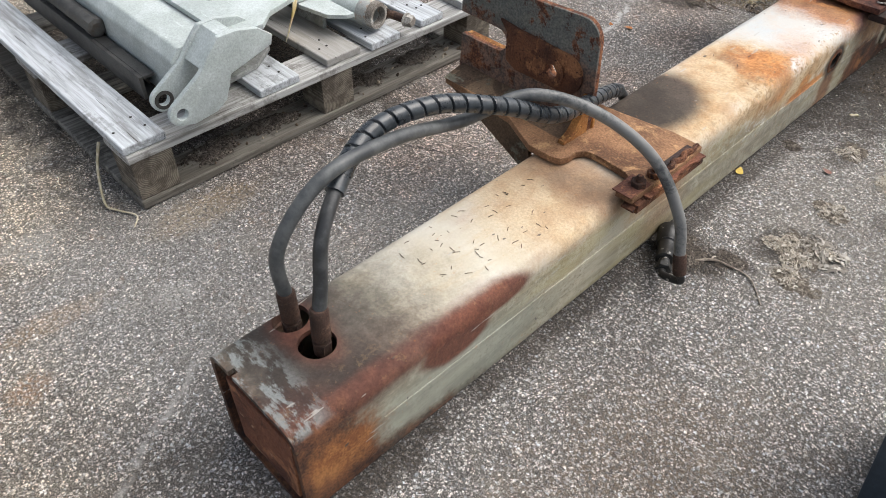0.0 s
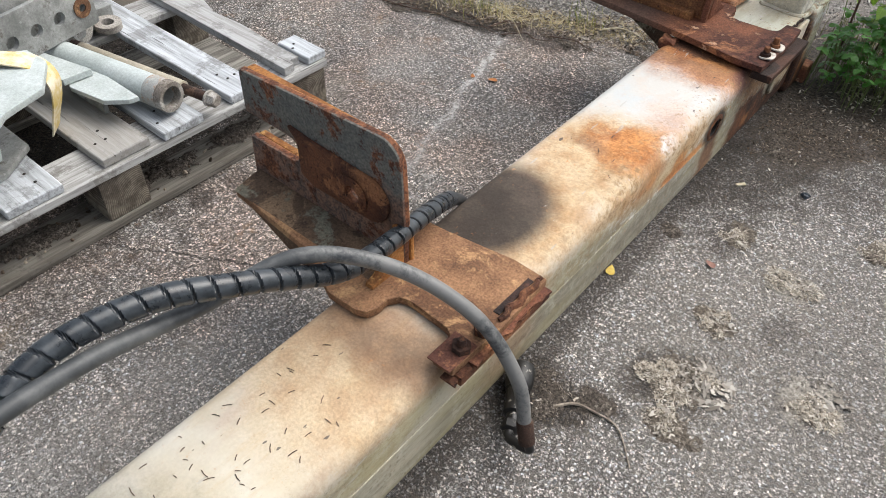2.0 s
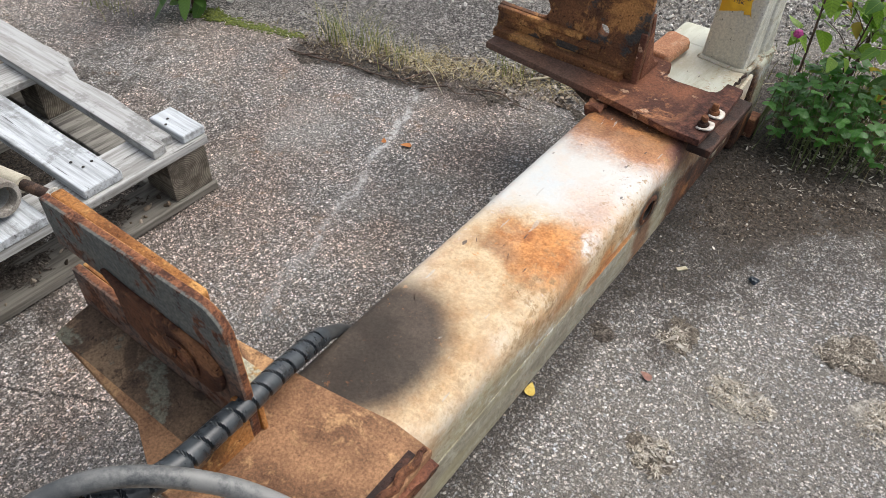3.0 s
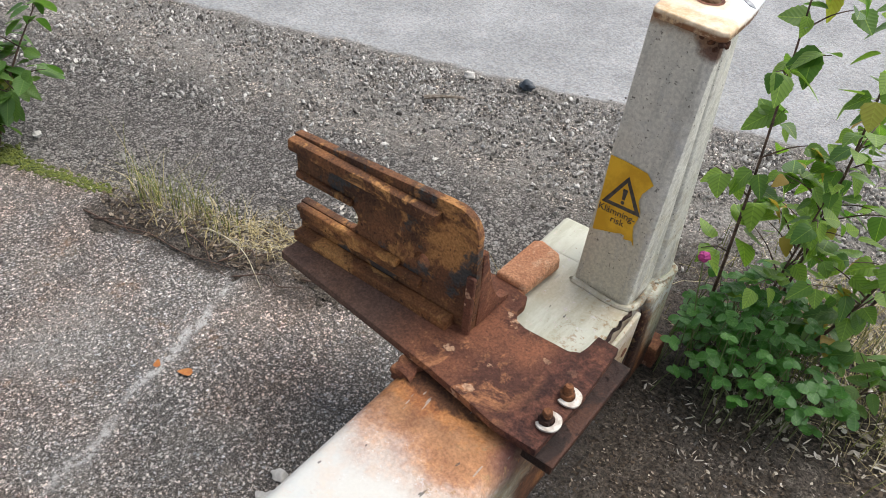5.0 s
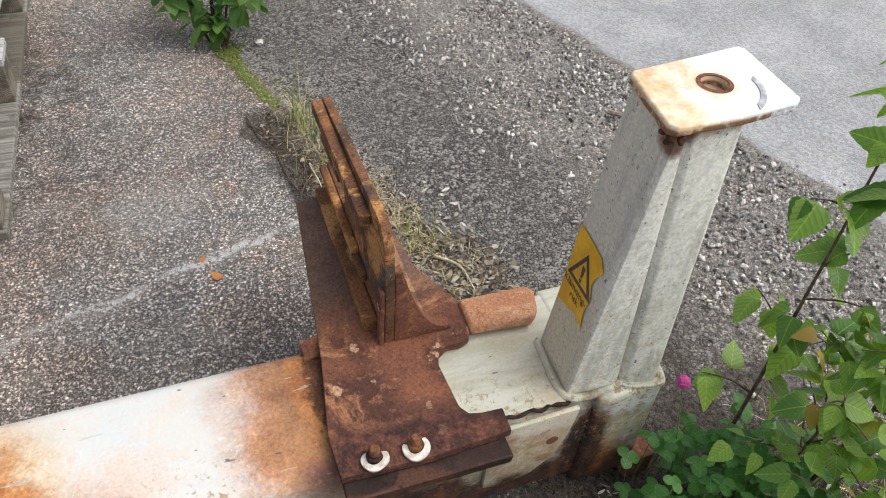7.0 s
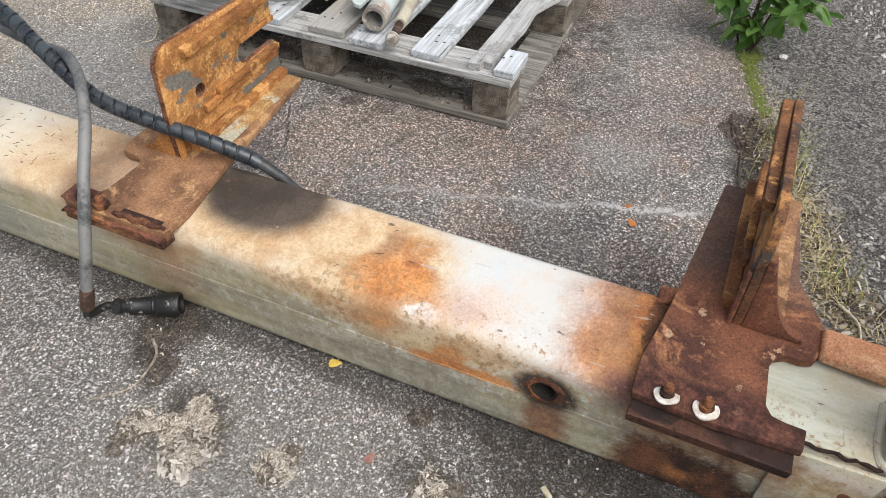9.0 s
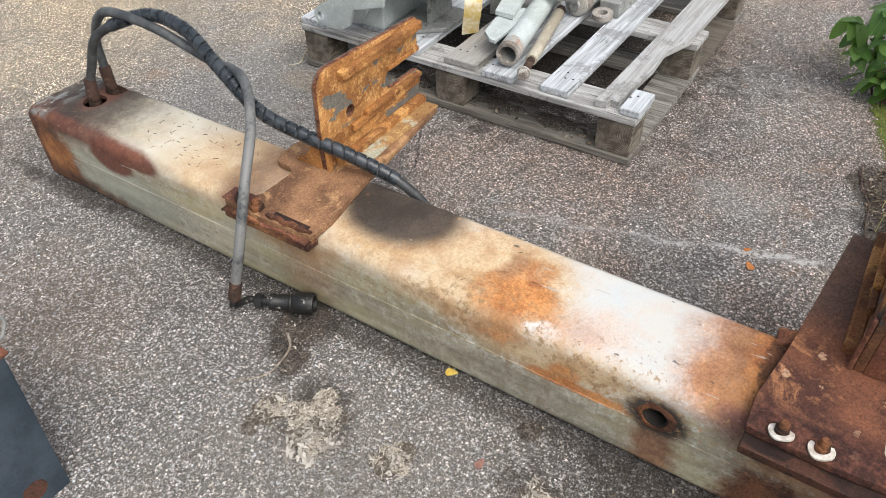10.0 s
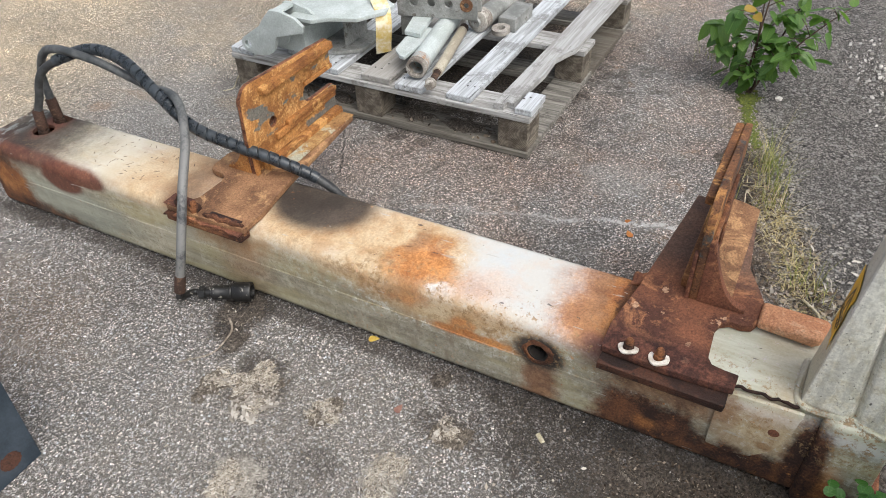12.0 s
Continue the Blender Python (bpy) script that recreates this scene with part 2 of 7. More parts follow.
    out = s.math("ADD", s.math("SUBTRACT", p[1], s.math("MULTIPLY", p[0], 0.16)), s.math("MULTIPLY_ADD", s.noise(4.5, 7, 0.68), 0.55, -0.275))
    loose = s.ramp(out, 2.78, 3.0)
    earth = s.mix(s.ramp(s.noise(120, 6, 0.75), 0.38, 0.64), (0.125, 0.112, 0.097), (0.44, 0.405, 0.36))
    gravel = s.mix(s.ramp(s.noise(7, 6, 0.68), 0.44, 0.54), earth, s.vec("MULTIPLY", gravel, (2.3, 2.27, 2.22)))
    pale = s.math("MULTIPLY", s.ramp(out, 2.92, 3.2), s.ramp(s.noise(9, 6, 0.7), 0.40, 0.60))
    gravel = s.mix(s.math("MULTIPLY", pale, 0.8), gravel, s.vec("MULTIPLY", s.mix(k1[1], (0.16, 0.15, 0.135), (0.50, 0.475, 0.44)), s.mix(s.ramp(grain, 0.25, 0.75), (0.6, 0.6, 0.6), (1.4, 1.4, 1.4))))
    gravel = s.mix(loose, worn_dark, gravel)
    col = s.mix(beyond, asphalt, gravel)
    col = s.mix(soilmask, col, soil)
    # the paler road
    redge = s.math("ADD", s.math("MULTIPLY", p[0], 0.30), s.math("MULTIPLY", s.math("SUBTRACT", s.noise(7, 5, 0.6), 0.5), 0.12))
    road = s.ramp(s.math("SUBTRACT", p[1], redge), 3.56, 3.60)
    r1 = s.sep(s.voronoi(150, out="Color"))
    rtone = s.math("MULTIPLY_ADD", r1[0], 0.20, 0.31)
    rtone = s.math("MULTIPLY", rtone, s.ramp(s.noise(3.5, 6, 0.6), 0.3, 0.75, 0.8, 1.1))
    rcol = s.vec("MULTIPLY", s.mix(r1[1], (0.94, 0.98, 1.02), (1.0, 0.98, 0.95)), s.mix(1.0, rtone, rtone))
    col = s.mix(road, col, rcol)
    hgt = s.math("ADD", s.math("ADD", s.math("MULTIPLY", m1, 0.5), s.math("MULTIPLY", m0, 0.5)), s.math("ADD", s.math("MULTIPLY", m2, 0.35), s.math("MULTIPLY", grain, 0.5)))
    hgt = s.math("ADD", hgt, s.math("MULTIPLY", s.math("MULTIPLY", beyond, s.ramp(gd, 0, 0.3)), 0.6))
    hgt = s.math("MULTIPLY", hgt, s.ramp(road, 0, 1, 1.0, 0.4))
    nrm = s.bump(hgt, 1.0, 0.0065)
    return s.done(col, s.ramp(pick[1], 0, 1, 0.7, 0.95), 0, nrm, 0.35)


def paint_material():
    """Cream paint of the boom: chalked, stained and rusted in places. Object space is the boom's own: y along it."""
    s = Shade("weathered_cream_paint")
    p = s.sep(s.co)
    n1, n2, n3 = s.noise(7, 6, 0.6), s.noise(32, 8, 0.72), s.noise(190, 5, 0.7)
    col = s.mix(s.ramp(n1, 0.35, 0.68), (0.54, 0.48, 0.36), (0.60, 0.57, 0.485))
    veil = s.ramp(s.noise(4, 7, 0.68, s.vec("MULTIPLY", s.co, (2.5, 0.8, 2.5))), 0.48, 0.62, 0.0, 0.55)
    col = s.mix(veil, col, (0.48, 0.40, 0.34))
    streak = s.noise(5, 8, 0.7, s.vec("MULTIPLY", s.co, (6.0, 1.1, 6.0)))
    col = s.mix(s.ramp(streak, 0.50, 0.66, 0.0, 0.5), col, (0.52, 0.41, 0.26))
    col = s.mix(s.ramp(s.noise(17, 7, 0.7), 0.55, 0.72, 0.0, 0.5), col, (0.44, 0.40, 0.31))
    # pale chalky half towards the post, with rosy wear
    chalk = s.math("MULTIPLY", s.ramp(p[1], 1.46, 1.64), s.ramp(n2, 0.22, 0.46))
    col = s.mix(s.math("MULTIPLY", chalk, 0.92), col, s.mix(s.ramp(n1, 0.4, 0.6), (0.52, 0.555, 0.565), (0.56, 0.555, 0.525)))
    rosy = s.math("MULTIPLY", s.ramp(p[1], 1.42, 1.6), s.ramp(s.noise(21, 8, 0.74), 0.50, 0.60))
    col = s.mix(s.math("MULTIPLY", rosy, 0.16), col, (0.62, 0.40, 0.27))
    head = s.math("MULTIPLY", s.math("MULTIPLY", s.ramp(p[1], 2.12, 2.17), s.ramp(p[2], 0.225, 0.245)), 0.9)
    col = s.mix(head, col, s.mix(s.ramp(streak, 0.4, 0.6), (0.56, 0.57, 0.47), (0.44, 0.44, 0.33)))
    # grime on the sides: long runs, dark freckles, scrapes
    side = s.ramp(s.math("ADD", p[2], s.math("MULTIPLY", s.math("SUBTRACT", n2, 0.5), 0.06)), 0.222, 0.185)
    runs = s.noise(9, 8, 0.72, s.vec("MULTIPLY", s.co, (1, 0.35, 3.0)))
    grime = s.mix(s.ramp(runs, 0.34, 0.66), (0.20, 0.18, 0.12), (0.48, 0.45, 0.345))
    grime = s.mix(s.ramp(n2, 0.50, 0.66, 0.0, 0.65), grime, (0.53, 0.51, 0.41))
    far = s.ramp(p[1], 1.15, 1.6)
    flaky = s.math("MULTIPLY", s.ramp(s.noise(58, 8, 0.8), 0.52, 0.58), far)
    grime = s.mix(s.math("MULTIPLY", flaky, 0.7), grime, (0.52, 0.51, 0.45))
    drips = s.ramp(s.noise(8, 7, 0.72, s.vec("MULTIPLY", s.co, (1, 2.6, 0.5))), 0.50, 0.64)
    grime = s.mix(s.math("MULTIPLY", drips, s.math("MULTIPLY_ADD", far, 0.5, 0.25)), grime, (0.21, 0.15, 0.09))
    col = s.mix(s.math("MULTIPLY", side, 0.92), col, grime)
    speck = s.math("MULTIPLY", s.ramp(s.noise(110, 7, 0.8), 0.53, 0.60), s.math("MULTIPLY", side, s.ramp(n1, 0.34, 0.54)))
    col = s.mix(s.math("MULTIPLY", speck, 0.8), col, (0.15, 0.125, 0.075))
    # darker towards the bottom edge
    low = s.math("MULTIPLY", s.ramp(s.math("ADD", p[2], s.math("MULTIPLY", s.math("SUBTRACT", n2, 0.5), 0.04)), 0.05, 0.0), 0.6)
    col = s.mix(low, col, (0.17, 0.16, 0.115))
    olive = s.math("MULTIPLY", s.ramp(s.noise(6, 5, 0.65, s.vec("MULTIPLY", s.co, (1, 0.6, 3))), 0.46, 0.64), s.ramp(p[2], 0.225, 0.19))
    col = s.mix(s.math("MULTIPLY", olive, 0.45), col, (0.38, 0.33, 0.15))
    green = s.math("MULTIPLY", s.blob((0.236, 0.36, 0.09), (0.05, 0.26, 0.08), 0.3, 9, 0.4), 0.55)
    col = s.mix(green, col, (0.27, 0.30, 0.26))
    fleck = s.ramp(s.math("ADD", s.math("MULTIPLY", s.noise(10, 7, 0.62), 0.65), s.math("MULTIPLY", s.noise(95, 6, 0.75), 0.35)), 0.40, 0.60)
    rust_o = s.mix(fleck, (0.30, 0.105, 0.032), (0.55, 0.24, 0.075))
    rust_t = s.mix(s.ramp(s.noise(13, 6, 0.66), 0.36, 0.64), (0.44, 0.27, 0.13), (0.57, 0.43, 0.26))
    rust_d = s.mix(s.ramp(s.math("ADD", s.math("MULTIPLY", s.noise(14, 8, 0.68), 0.75), s.math("MULTIPLY", n3, 0.25)), 0.40, 0.64), (0.026, 0.013, 0.010), (0.15, 0.062, 0.028))
    black = s.mix(s.ramp(n1, 0.35, 0.7), (0.024, 0.019, 0.016), (0.066, 0.052, 0.042))
    drab = s.mix(s.ramp(n2, 0.35, 0.65), (0.12, 0.108, 0.085), (0.26, 0.24, 0.19))
    brown = s.mix(s.ramp(s.math("ADD", s.math("MULTIPLY", n1, 0.45), s.math("MULTIPLY", n2, 0.55)), 0.38, 0.62), (0.12, 0.055, 0.032), (0.29, 0.16, 0.085))
    umber = s.mix(s.ramp(s.math("ADD", s.math("MULTIPLY", n1, 0.45), s.math("MULTIPLY", n2, 0.55)), 0.38, 0.62), (0.085, 0.030, 0.020), (0.16, 0.060, 0.036))
    purple = s.mix(n2, (0.10, 0.03, 0.03), (0.20, 0.08, 0.07))
    rosy_t = s.mix(n2, (0.58, 0.36, 0.25), (0.66, 0.48, 0.36))
    white = s.mix(n2, (0.60, 0.60, 0.60), (0.74, 0.74, 0.74))
    spots = (
        ((0.10, 0.70, 0.24), (0.24, 0.14, 0.05), rust_t, 0.30, 9, 0.5, 0.75),
        ((0.13, 0.80, 0.25), (0.20, 0.07, 0.05), brown, 0.22, 12, 0.5, 0.7),
        ((0.13, 1.43, 0.24), (0.13, 0.17, 0.06), rust_t, 0.30, 9, 0.45, 0.85),
        ((0.15, 1.52, 0.245), (0.125, 0.105, 0.06), rust_t, 0.30, 16, 0.45, 0.9),
        ((0.165, 1.52, 0.245), (0.085, 0.075, 0.06), rust_o, 0.34, 16, 0.45, 0.95),
        ((0.10, 1.475, 0.245), (0.045, 0.022, 0.06), brown, 0.5, 18, 0.6, 0.6),
        ((0.175, 1.70, 0.245), (0.055, 0.07, 0.05), rosy_t, 0.5, 16, 0.6, 0.4),
        ((0.228, 1.60, 0.235), (0.018, 0.036, 0.022), white, 0.9, 18, 0.3, 0.95),
        ((0.205, 1.66, 0.24), (0.045, 0.06, 0.05), rust_o, 0.40, 16, 0.6, 0.35),
        ((0.236, 1.58, 0.185), (0.03, 0.20, 0.05), rust_t, 0.40, 18, 0.5, 0.75),
        ((0.236, 1.50, 0.205), (0.03, 0.09, 0.03), rust_o, 0.45, 18, 0.5, 0.8),
        ((0.13, 1.97, 0.25), (0.20, 0.115, 0.05), rust_o, 0.26, 14, 0.5, 0.9),
        ((0.09, 1.98, 0.25), (0.15, 0.075, 0.05), brown, 0.35, 30, 0.6, 0.8),
        ((0.10, 2.015, 0.25), (0.20, 0.055, 0.05), rust_o, 0.7, 18, 0.5, 0.9),
        ((0.10, 2.030, 0.25), (0.19, 0.045, 0.05), rust_d, 0.8, 18, 0.3, 0.9),
        ((0.24, 2.00, 0.235), (0.04, 0.06, 0.05), purple, 0.30, 18, 0.5, 0.9),
        ((0.238, 1.36, 0.215), (0.03, 0.16, 0.03), rust_t, 0.45, 18, 0.6, 0.7),
        ((0.238, 1.72, 0.21), (0.03, 0.12, 0.035), rust_t, 0.5, 18, 0.6, 0.7),
        ((0.238, 1.30, 0.10), (0.03, 0.20, 0.06), drab, 0.6, 14, 0.8, 0.5),
        ((0.238, 1.62, 0.07), (0.03, 0.18, 0.05), drab, 0.6, 14, 0.8, 0.5),
        ((0.24, 1.70, 0.140), (0.03, 0.12, 0.014), rust_o, 0.40, 25, 0.5, 0.95),
        ((0.24, 1.66, 0.165), (0.03, 0.03, 0.02), rust_o, 0.50, 25, 0.5, 0.8),
        ((0.24, 1.858, 0.07), (0.03, 0.045, 0.09), brown, 0.4, 20, 0.5, 0.95),
        ((0.25, 2.33, 0.13), (0.04, 0.014, 0.012), brown, 0.3, 20, 0.4, 0.9),
        ((0.24, 2.08, 0.14), (0.04, 0.16, 0.10), drab, 0.5, 14, 0.7, 0.6),
        ((0.25, 2.31, 0.16), (0.05, 0.09, 0.09), rust_t, 0.5, 14, 0.7, 0.5),
        ((0.24, 2.12, 0.19), (0.04, 0.14, 0.06), brown, 0.40, 14, 0.5, 0.85),
        ((0.24, 0.97, 0.20), (0.04, 0.14, 0.06), rust_t, 0.32, 14, 0.5, 0.75),
        ((0.24, 1.01, 0.13), (0.04, 0.08, 0.13), brown, 0.35, 14, 0.6, 0.5),
        ((0.11, 1.17, 0.245), (0.135, 0.15, 0.06), rust_t, 0.15, 10, 0.3, 0.9),
        ((0.06, 1.165, 0.245), (0.118, 0.150, 0.06), black, 0.07, 9, 0.25, 0.97),
        ((0.11, 0.18, 0.245), (0.22, 0.20, 0.06), drab, 0.25, 10, 0.6, 0.8),
        ((0.19, 0.10, 0.245), (0.07, 0.17, 0.06), umber, 0.25, 10, 0.5, 0.6),
        ((0.09, 0.13, 0.245), (0.17, 0.13, 0.06), black, 0.25, 12, 0.6, 0.95),
        ((0.075, 0.139, 0.245), (0.090, 0.05, 0.06), umber, 0.2, 12, 0.4, 0.75),
        ((0.20, 0.03, 0.245), (0.05, 0.07, 0.05), umber, 0.2, 12, 0.4, 0.8),
        ((0.10, 0.105, 0.25), (0.135, 0.125, 0.03), black, 0.35, 12, 0.6, 0.8),
        ((0.075, 0.139, 0.245), (0.078, 0.040, 0.06), umber, 0.2, 12, 0.4, 0.7),
        ((0.235, 0.22, 0.232), (0.03, 0.30, 0.026), umber, 0.20, 12, 0.5, 0.85),
        ((0.236, 0.345, 0.195), (0.04, 0.085, 0.050), umber, 0.12, 12, 0.2, 0.97),
        ((0.234, 0.440, 0.215), (0.04, 0.095, 0.026), umber, 0.12, 12, 0.25, 0.97),
        ((0.24, 0.02, 0.08), (0.05, 0.145, 0.17), rust_d, 0.20, 14, 0.25, 0.98),
        ((0.24, 0.07, 0.12), (0.05, 0.08, 0.055), rust_o, 0.60, 25, 0.6, 0.55),
        ((0.11, -0.002, 0.10), (0.25, 0.022, 0.145), rust_d, 0.2, 14, 0.3, 1.0),
        ((-0.004, 0.05, 0.08), (0.03, 0.16, 0.12), rust_d, 0.3, 14, 0.4, 0.95),
        ((0.24, 0.18, 0.01), (0.05, 0.22, 0.045), rust_d, 0.35, 18, 0.4, 0.9),
        ((0.10, 2.33, 0.26), (0.13, 0.06, 0.03), rust_t, 0.4, 14, 0.6, 0.25),
        ((0.24, 1.848, 0.160), (0.03, 0.060, 0.046), black, 0.20, 25, 0.3, 1.0),
        ((0.24, 2.11, 0.03), (0.04, 0.135, 0.118), rust_d, 0.22, 14, 0.2, 1.0),
        ((0.24, 2.10, 0.055), (0.04, 0.024, 0.022), rust_o, 0.60, 20, 0.6, 0.5),
        ((0.24, 2.36, 0.0), (0.05, 0.28, 0.098), rust_d, 0.22, 14, 0.2, 1.0),
        ((0.24, 2.05, 0.0), (0.05, 0.55, 0.022), rust_d, 0.4, 18, 0.4, 0.8),
        ((0.24, 2.42, 0.08), (0.05, 0.045, 0.07), rust_o, 0.5, 20, 0.6, 0.7),
        ((0.24, 2.405, 0.11), (0.05, 0.038, 0.15), rust_d, 0.25, 18, 0.3, 1.0),
    )
    bare = 0.0
    for c, r, tone, wob, sc, soft, amount in spots:
        f = s.math("MULTIPLY", s.blob(c, r, wob, sc, soft), amount)
        col = s.mix(f, col, tone)
        bare = s.math("MAXIMUM", bare, f)
    # paint left on the greasy end, small rust freckles, a few dark scratches
    left = s.math("MULTIPLY", s.math("MULTIPLY", s.ramp(p[1], 0.10, 0.03), s.ramp(p[2], 0.22, 0.232)), s.ramp(s.noise(15, 9, 0.7, s.vec("MULTIPLY", s.co, (1, 2.2, 1))), 0.49, 0.58))
    col = s.mix(s.math("MULTIPLY", left, 0.75), col, s.mix(n2, (0.11, 0.13, 0.13), (0.34, 0.36, 0.35)))
    freckle = s.math("MULTIPLY", s.ramp(s.noise(75, 5, 0.7), 0.60, 0.68), s.ramp(s.noise(9, 3), 0.42, 0.6))
    col = s.mix(s.math("MULTIPLY", freckle, s.ramp(p[1], 1.1, 1.5, 0.3, 0.8)), col, rust_o)
    scuff = s.ramp(s.noise(34, 2, 0.4, s.vec("MULTIPLY", s.co, (2.6, 0.9, 1.0))), 0.745, 0.765)
    col = s.mix(s.math("MULTIPLY", scuff, 0.8), col, (0.06, 0.05, 0.05))
    # flaked edges, pits and scratches with crisp outlines, mostly towards the post
    post = s.ramp(p[1], 1.05, 1.5, 0.25, 1.0)
    shoulder = s.math("MULTIPLY", s.ramp(p[0], 0.12, 0.22), s.ramp(p[2], 0.10, 0.19))
    rough_n, fine_n = s.noise(60, 11, 0.8), s.noise(120, 8, 0.75)
    zone_n = s.noise(6, 6, 0.65)
    bitten = s.math("MULTIPLY", s.ramp(s.math("ADD", rough_n, s.math("MULTIPLY", s.math("SUBTRACT", zone_n, 0.5), 0.3)), 0.555, 0.575), s.math("MULTIPLY", shoulder, post))
    col = s.mix(s.math("MULTIPLY", bitten, 0.85), col, s.mix(s.ramp(fine_n, 0.35, 0.65), (0.13, 0.075, 0.038), (0.34, 0.22, 0.11)))
    left_on = s.math("MULTIPLY", s.ramp(s.math("SUBTRACT", rough_n, s.math("MULTIPLY", s.math("SUBTRACT", zone_n, 0.5), 0.4)), 0.425, 0.405), s.math("MULTIPLY", post, s.math("MULTIPLY", s.ramp(p[2], 0.06, 0.14), s.ramp(p[2], 0.242, 0.225))))
    col = s.mix(s.math("MULTIPLY", s.math("MULTIPLY", left_on, s.ramp(bare, 0.8, 0.3)), 0.7), col, s.mix(fine_n, (0.50, 0.49, 0.44), (0.66, 0.65, 0.61)))
    chips = s.math("MULTIPLY", s.ramp(fine_n, 0.625, 0.645), s.ramp(s.noise(10, 5, 0.6), 0.46, 0.58))
    col = s.mix(s.math("MULTIPLY", chips, s.math("MULTIPLY", post, 0.75)), col, s.mix(n3, (0.10, 0.045, 0.025), (0.34, 0.15, 0.06)))
    pale = s.math("MULTIPLY", s.ramp(s.noise(75, 9, 0.75), 0.60, 0.62), s.math("MULTIPLY", s.ramp(p[1], 1.2, 1.5), s.ramp(p[2], 0.19, 0.23)))
    col = s.mix(s.math("MULTIPLY", s.math("MULTIPLY", pale, s.ramp(bare, 0.9, 0.4)), 0.75), col, (0.60, 0.60, 0.585))
    scrape = s.ramp(s.noise(22, 3, 0.5, s.vec("MULTIPLY", s.co, (3.0, 0.45, 3.0))), 0.70, 0.71)
    col = s.mix(s.math("MULTIPLY", scrape, 0.55), col, s.mix(n1, (0.16, 0.14, 0.11), (0.66, 0.65, 0.60)))
    col = s.vec("MULTIPLY", col, s.mix(s.ramp(s.math("ADD", 0.5, s.math("MULTIPLY", s.math("SUBTRACT", n3, 0.5), s.math("MULTIPLY_ADD", bare, 0.7, 0.1))), 0.28, 0.72), (0.72, 0.71, 0.70), (1.24, 1.24, 1.24)))
    hgt = s.math("ADD", s.math("MULTIPLY", n2, 0.15), s.math("ADD", s.math("MULTIPLY", bitten, -0.6), s.math("MULTIPLY", s.math("MULTIPLY", n3, bare), 1.0)))
    return s.done(col, s.ramp(bare, 0, 1, 0.48, 0.86), 0, s.bump(hgt, 0.35, 0.0025), 0.4)


def rust_material(name, dark, mid, light, patch=None, amount=0.0, scale=1.0, rough=0.88, flake=None, pit=0.8, zone=False):
    s = Shade(name)
    n0, n1 = s.noise(5 * scale, 5, 0.6), s.noise(12 * scale, 9, 0.68)
    n2, n3 = s.noise(48 * scale, 9, 0.72), s.noise(230 * scale, 5, 0.72)
    col = s.mix(s.ramp(s.math("ADD", s.math("MULTIPLY", n0, 0.45), s.math("MULTIPLY", n1, 0.55)), 0.40, 0.60), mid, dark)
    crust = s.noise(8 * scale, 11, 0.66, distortion=0.6)
    col = s.mix(s.ramp(crust, 0.53, 0.60, 0.0, 0.75), col, light)
    col = s.mix(s.ramp(n2, 0.52, 0.68, 0.0, 0.55), col, light)
    col = s.mix(s.ramp(s.noise(17 * scale, 8, 0.7), 0.60, 0.66, 0.0, 0.7), col, s.vec("MULTIPLY", dark, (0.8, 0.75, 0.75)))
    pits = s.ramp(s.noise(95 * scale, 6, 0.7), 0.33, 0.42, pit, 0.0)
    col = s.mix(pits, col, s.vec("MULTIPLY", dark, (0.55, 0.5, 0.5)))
    if flake:
        f = s.math("MULTIPLY", s.ramp(s.noise(26 * scale, 4, 0.55), 0.66, 0.69), s.ramp(n2, 0.4, 0.5))
        col = s.mix(s.math("MULTIPLY", f, 0.85), col, flake)
    if zone:
        p = s.sep(s.co)
        worn = s.ramp(s.math("ADD", p[0], s.math("MULTIPLY", n1, 0.12)), -0.02, -0.14)
        col = s.mix(s.math("MULTIPLY", worn, 0.85), col, s.mix(n2, (0.075, 0.046, 0.036), (0.17, 0.11, 0.085)))
        bolts = s.ramp(s.math("ADD", p[0], s.math("MULTIPLY", n1, 0.06)), 0.085, 0.145)
        col = s.mix(s.math("MULTIPLY", bolts, 0.9), col, s.mix(s.ramp(n2, 0.38, 0.68), (0.028, 0.013, 0.012), (0.13, 0.052, 0.036)))
    if patch:
        f = s.ramp(s.noise(11 * scale, 6, 0.62), 0.62 - 0.25 * amount, 0.67 - 0.25 * amount)
        f = s.math("MULTIPLY", f, s.ramp(n2, 0.36, 0.5))
        col = s.mix(s.math("MULTIPLY", f, 0.9), col, patch)
    col = s.vec("MULTIPLY", col, s.mix(s.ramp(n3, 0.28, 0.72), (0.62, 0.60, 0.58), (1.36, 1.34, 1.30)))
    hgt = s.math("ADD", s.math("MULTIPLY", n2, 0.9), s.math("ADD", s.math("MULTIPLY", n3, 0.4), s.math("MULTIPLY", pits, -0.5)))
    return s.done(col, rough, 0, s.bump(hgt, 0.3 + 0.5 * pit, 0.005), 0.3)


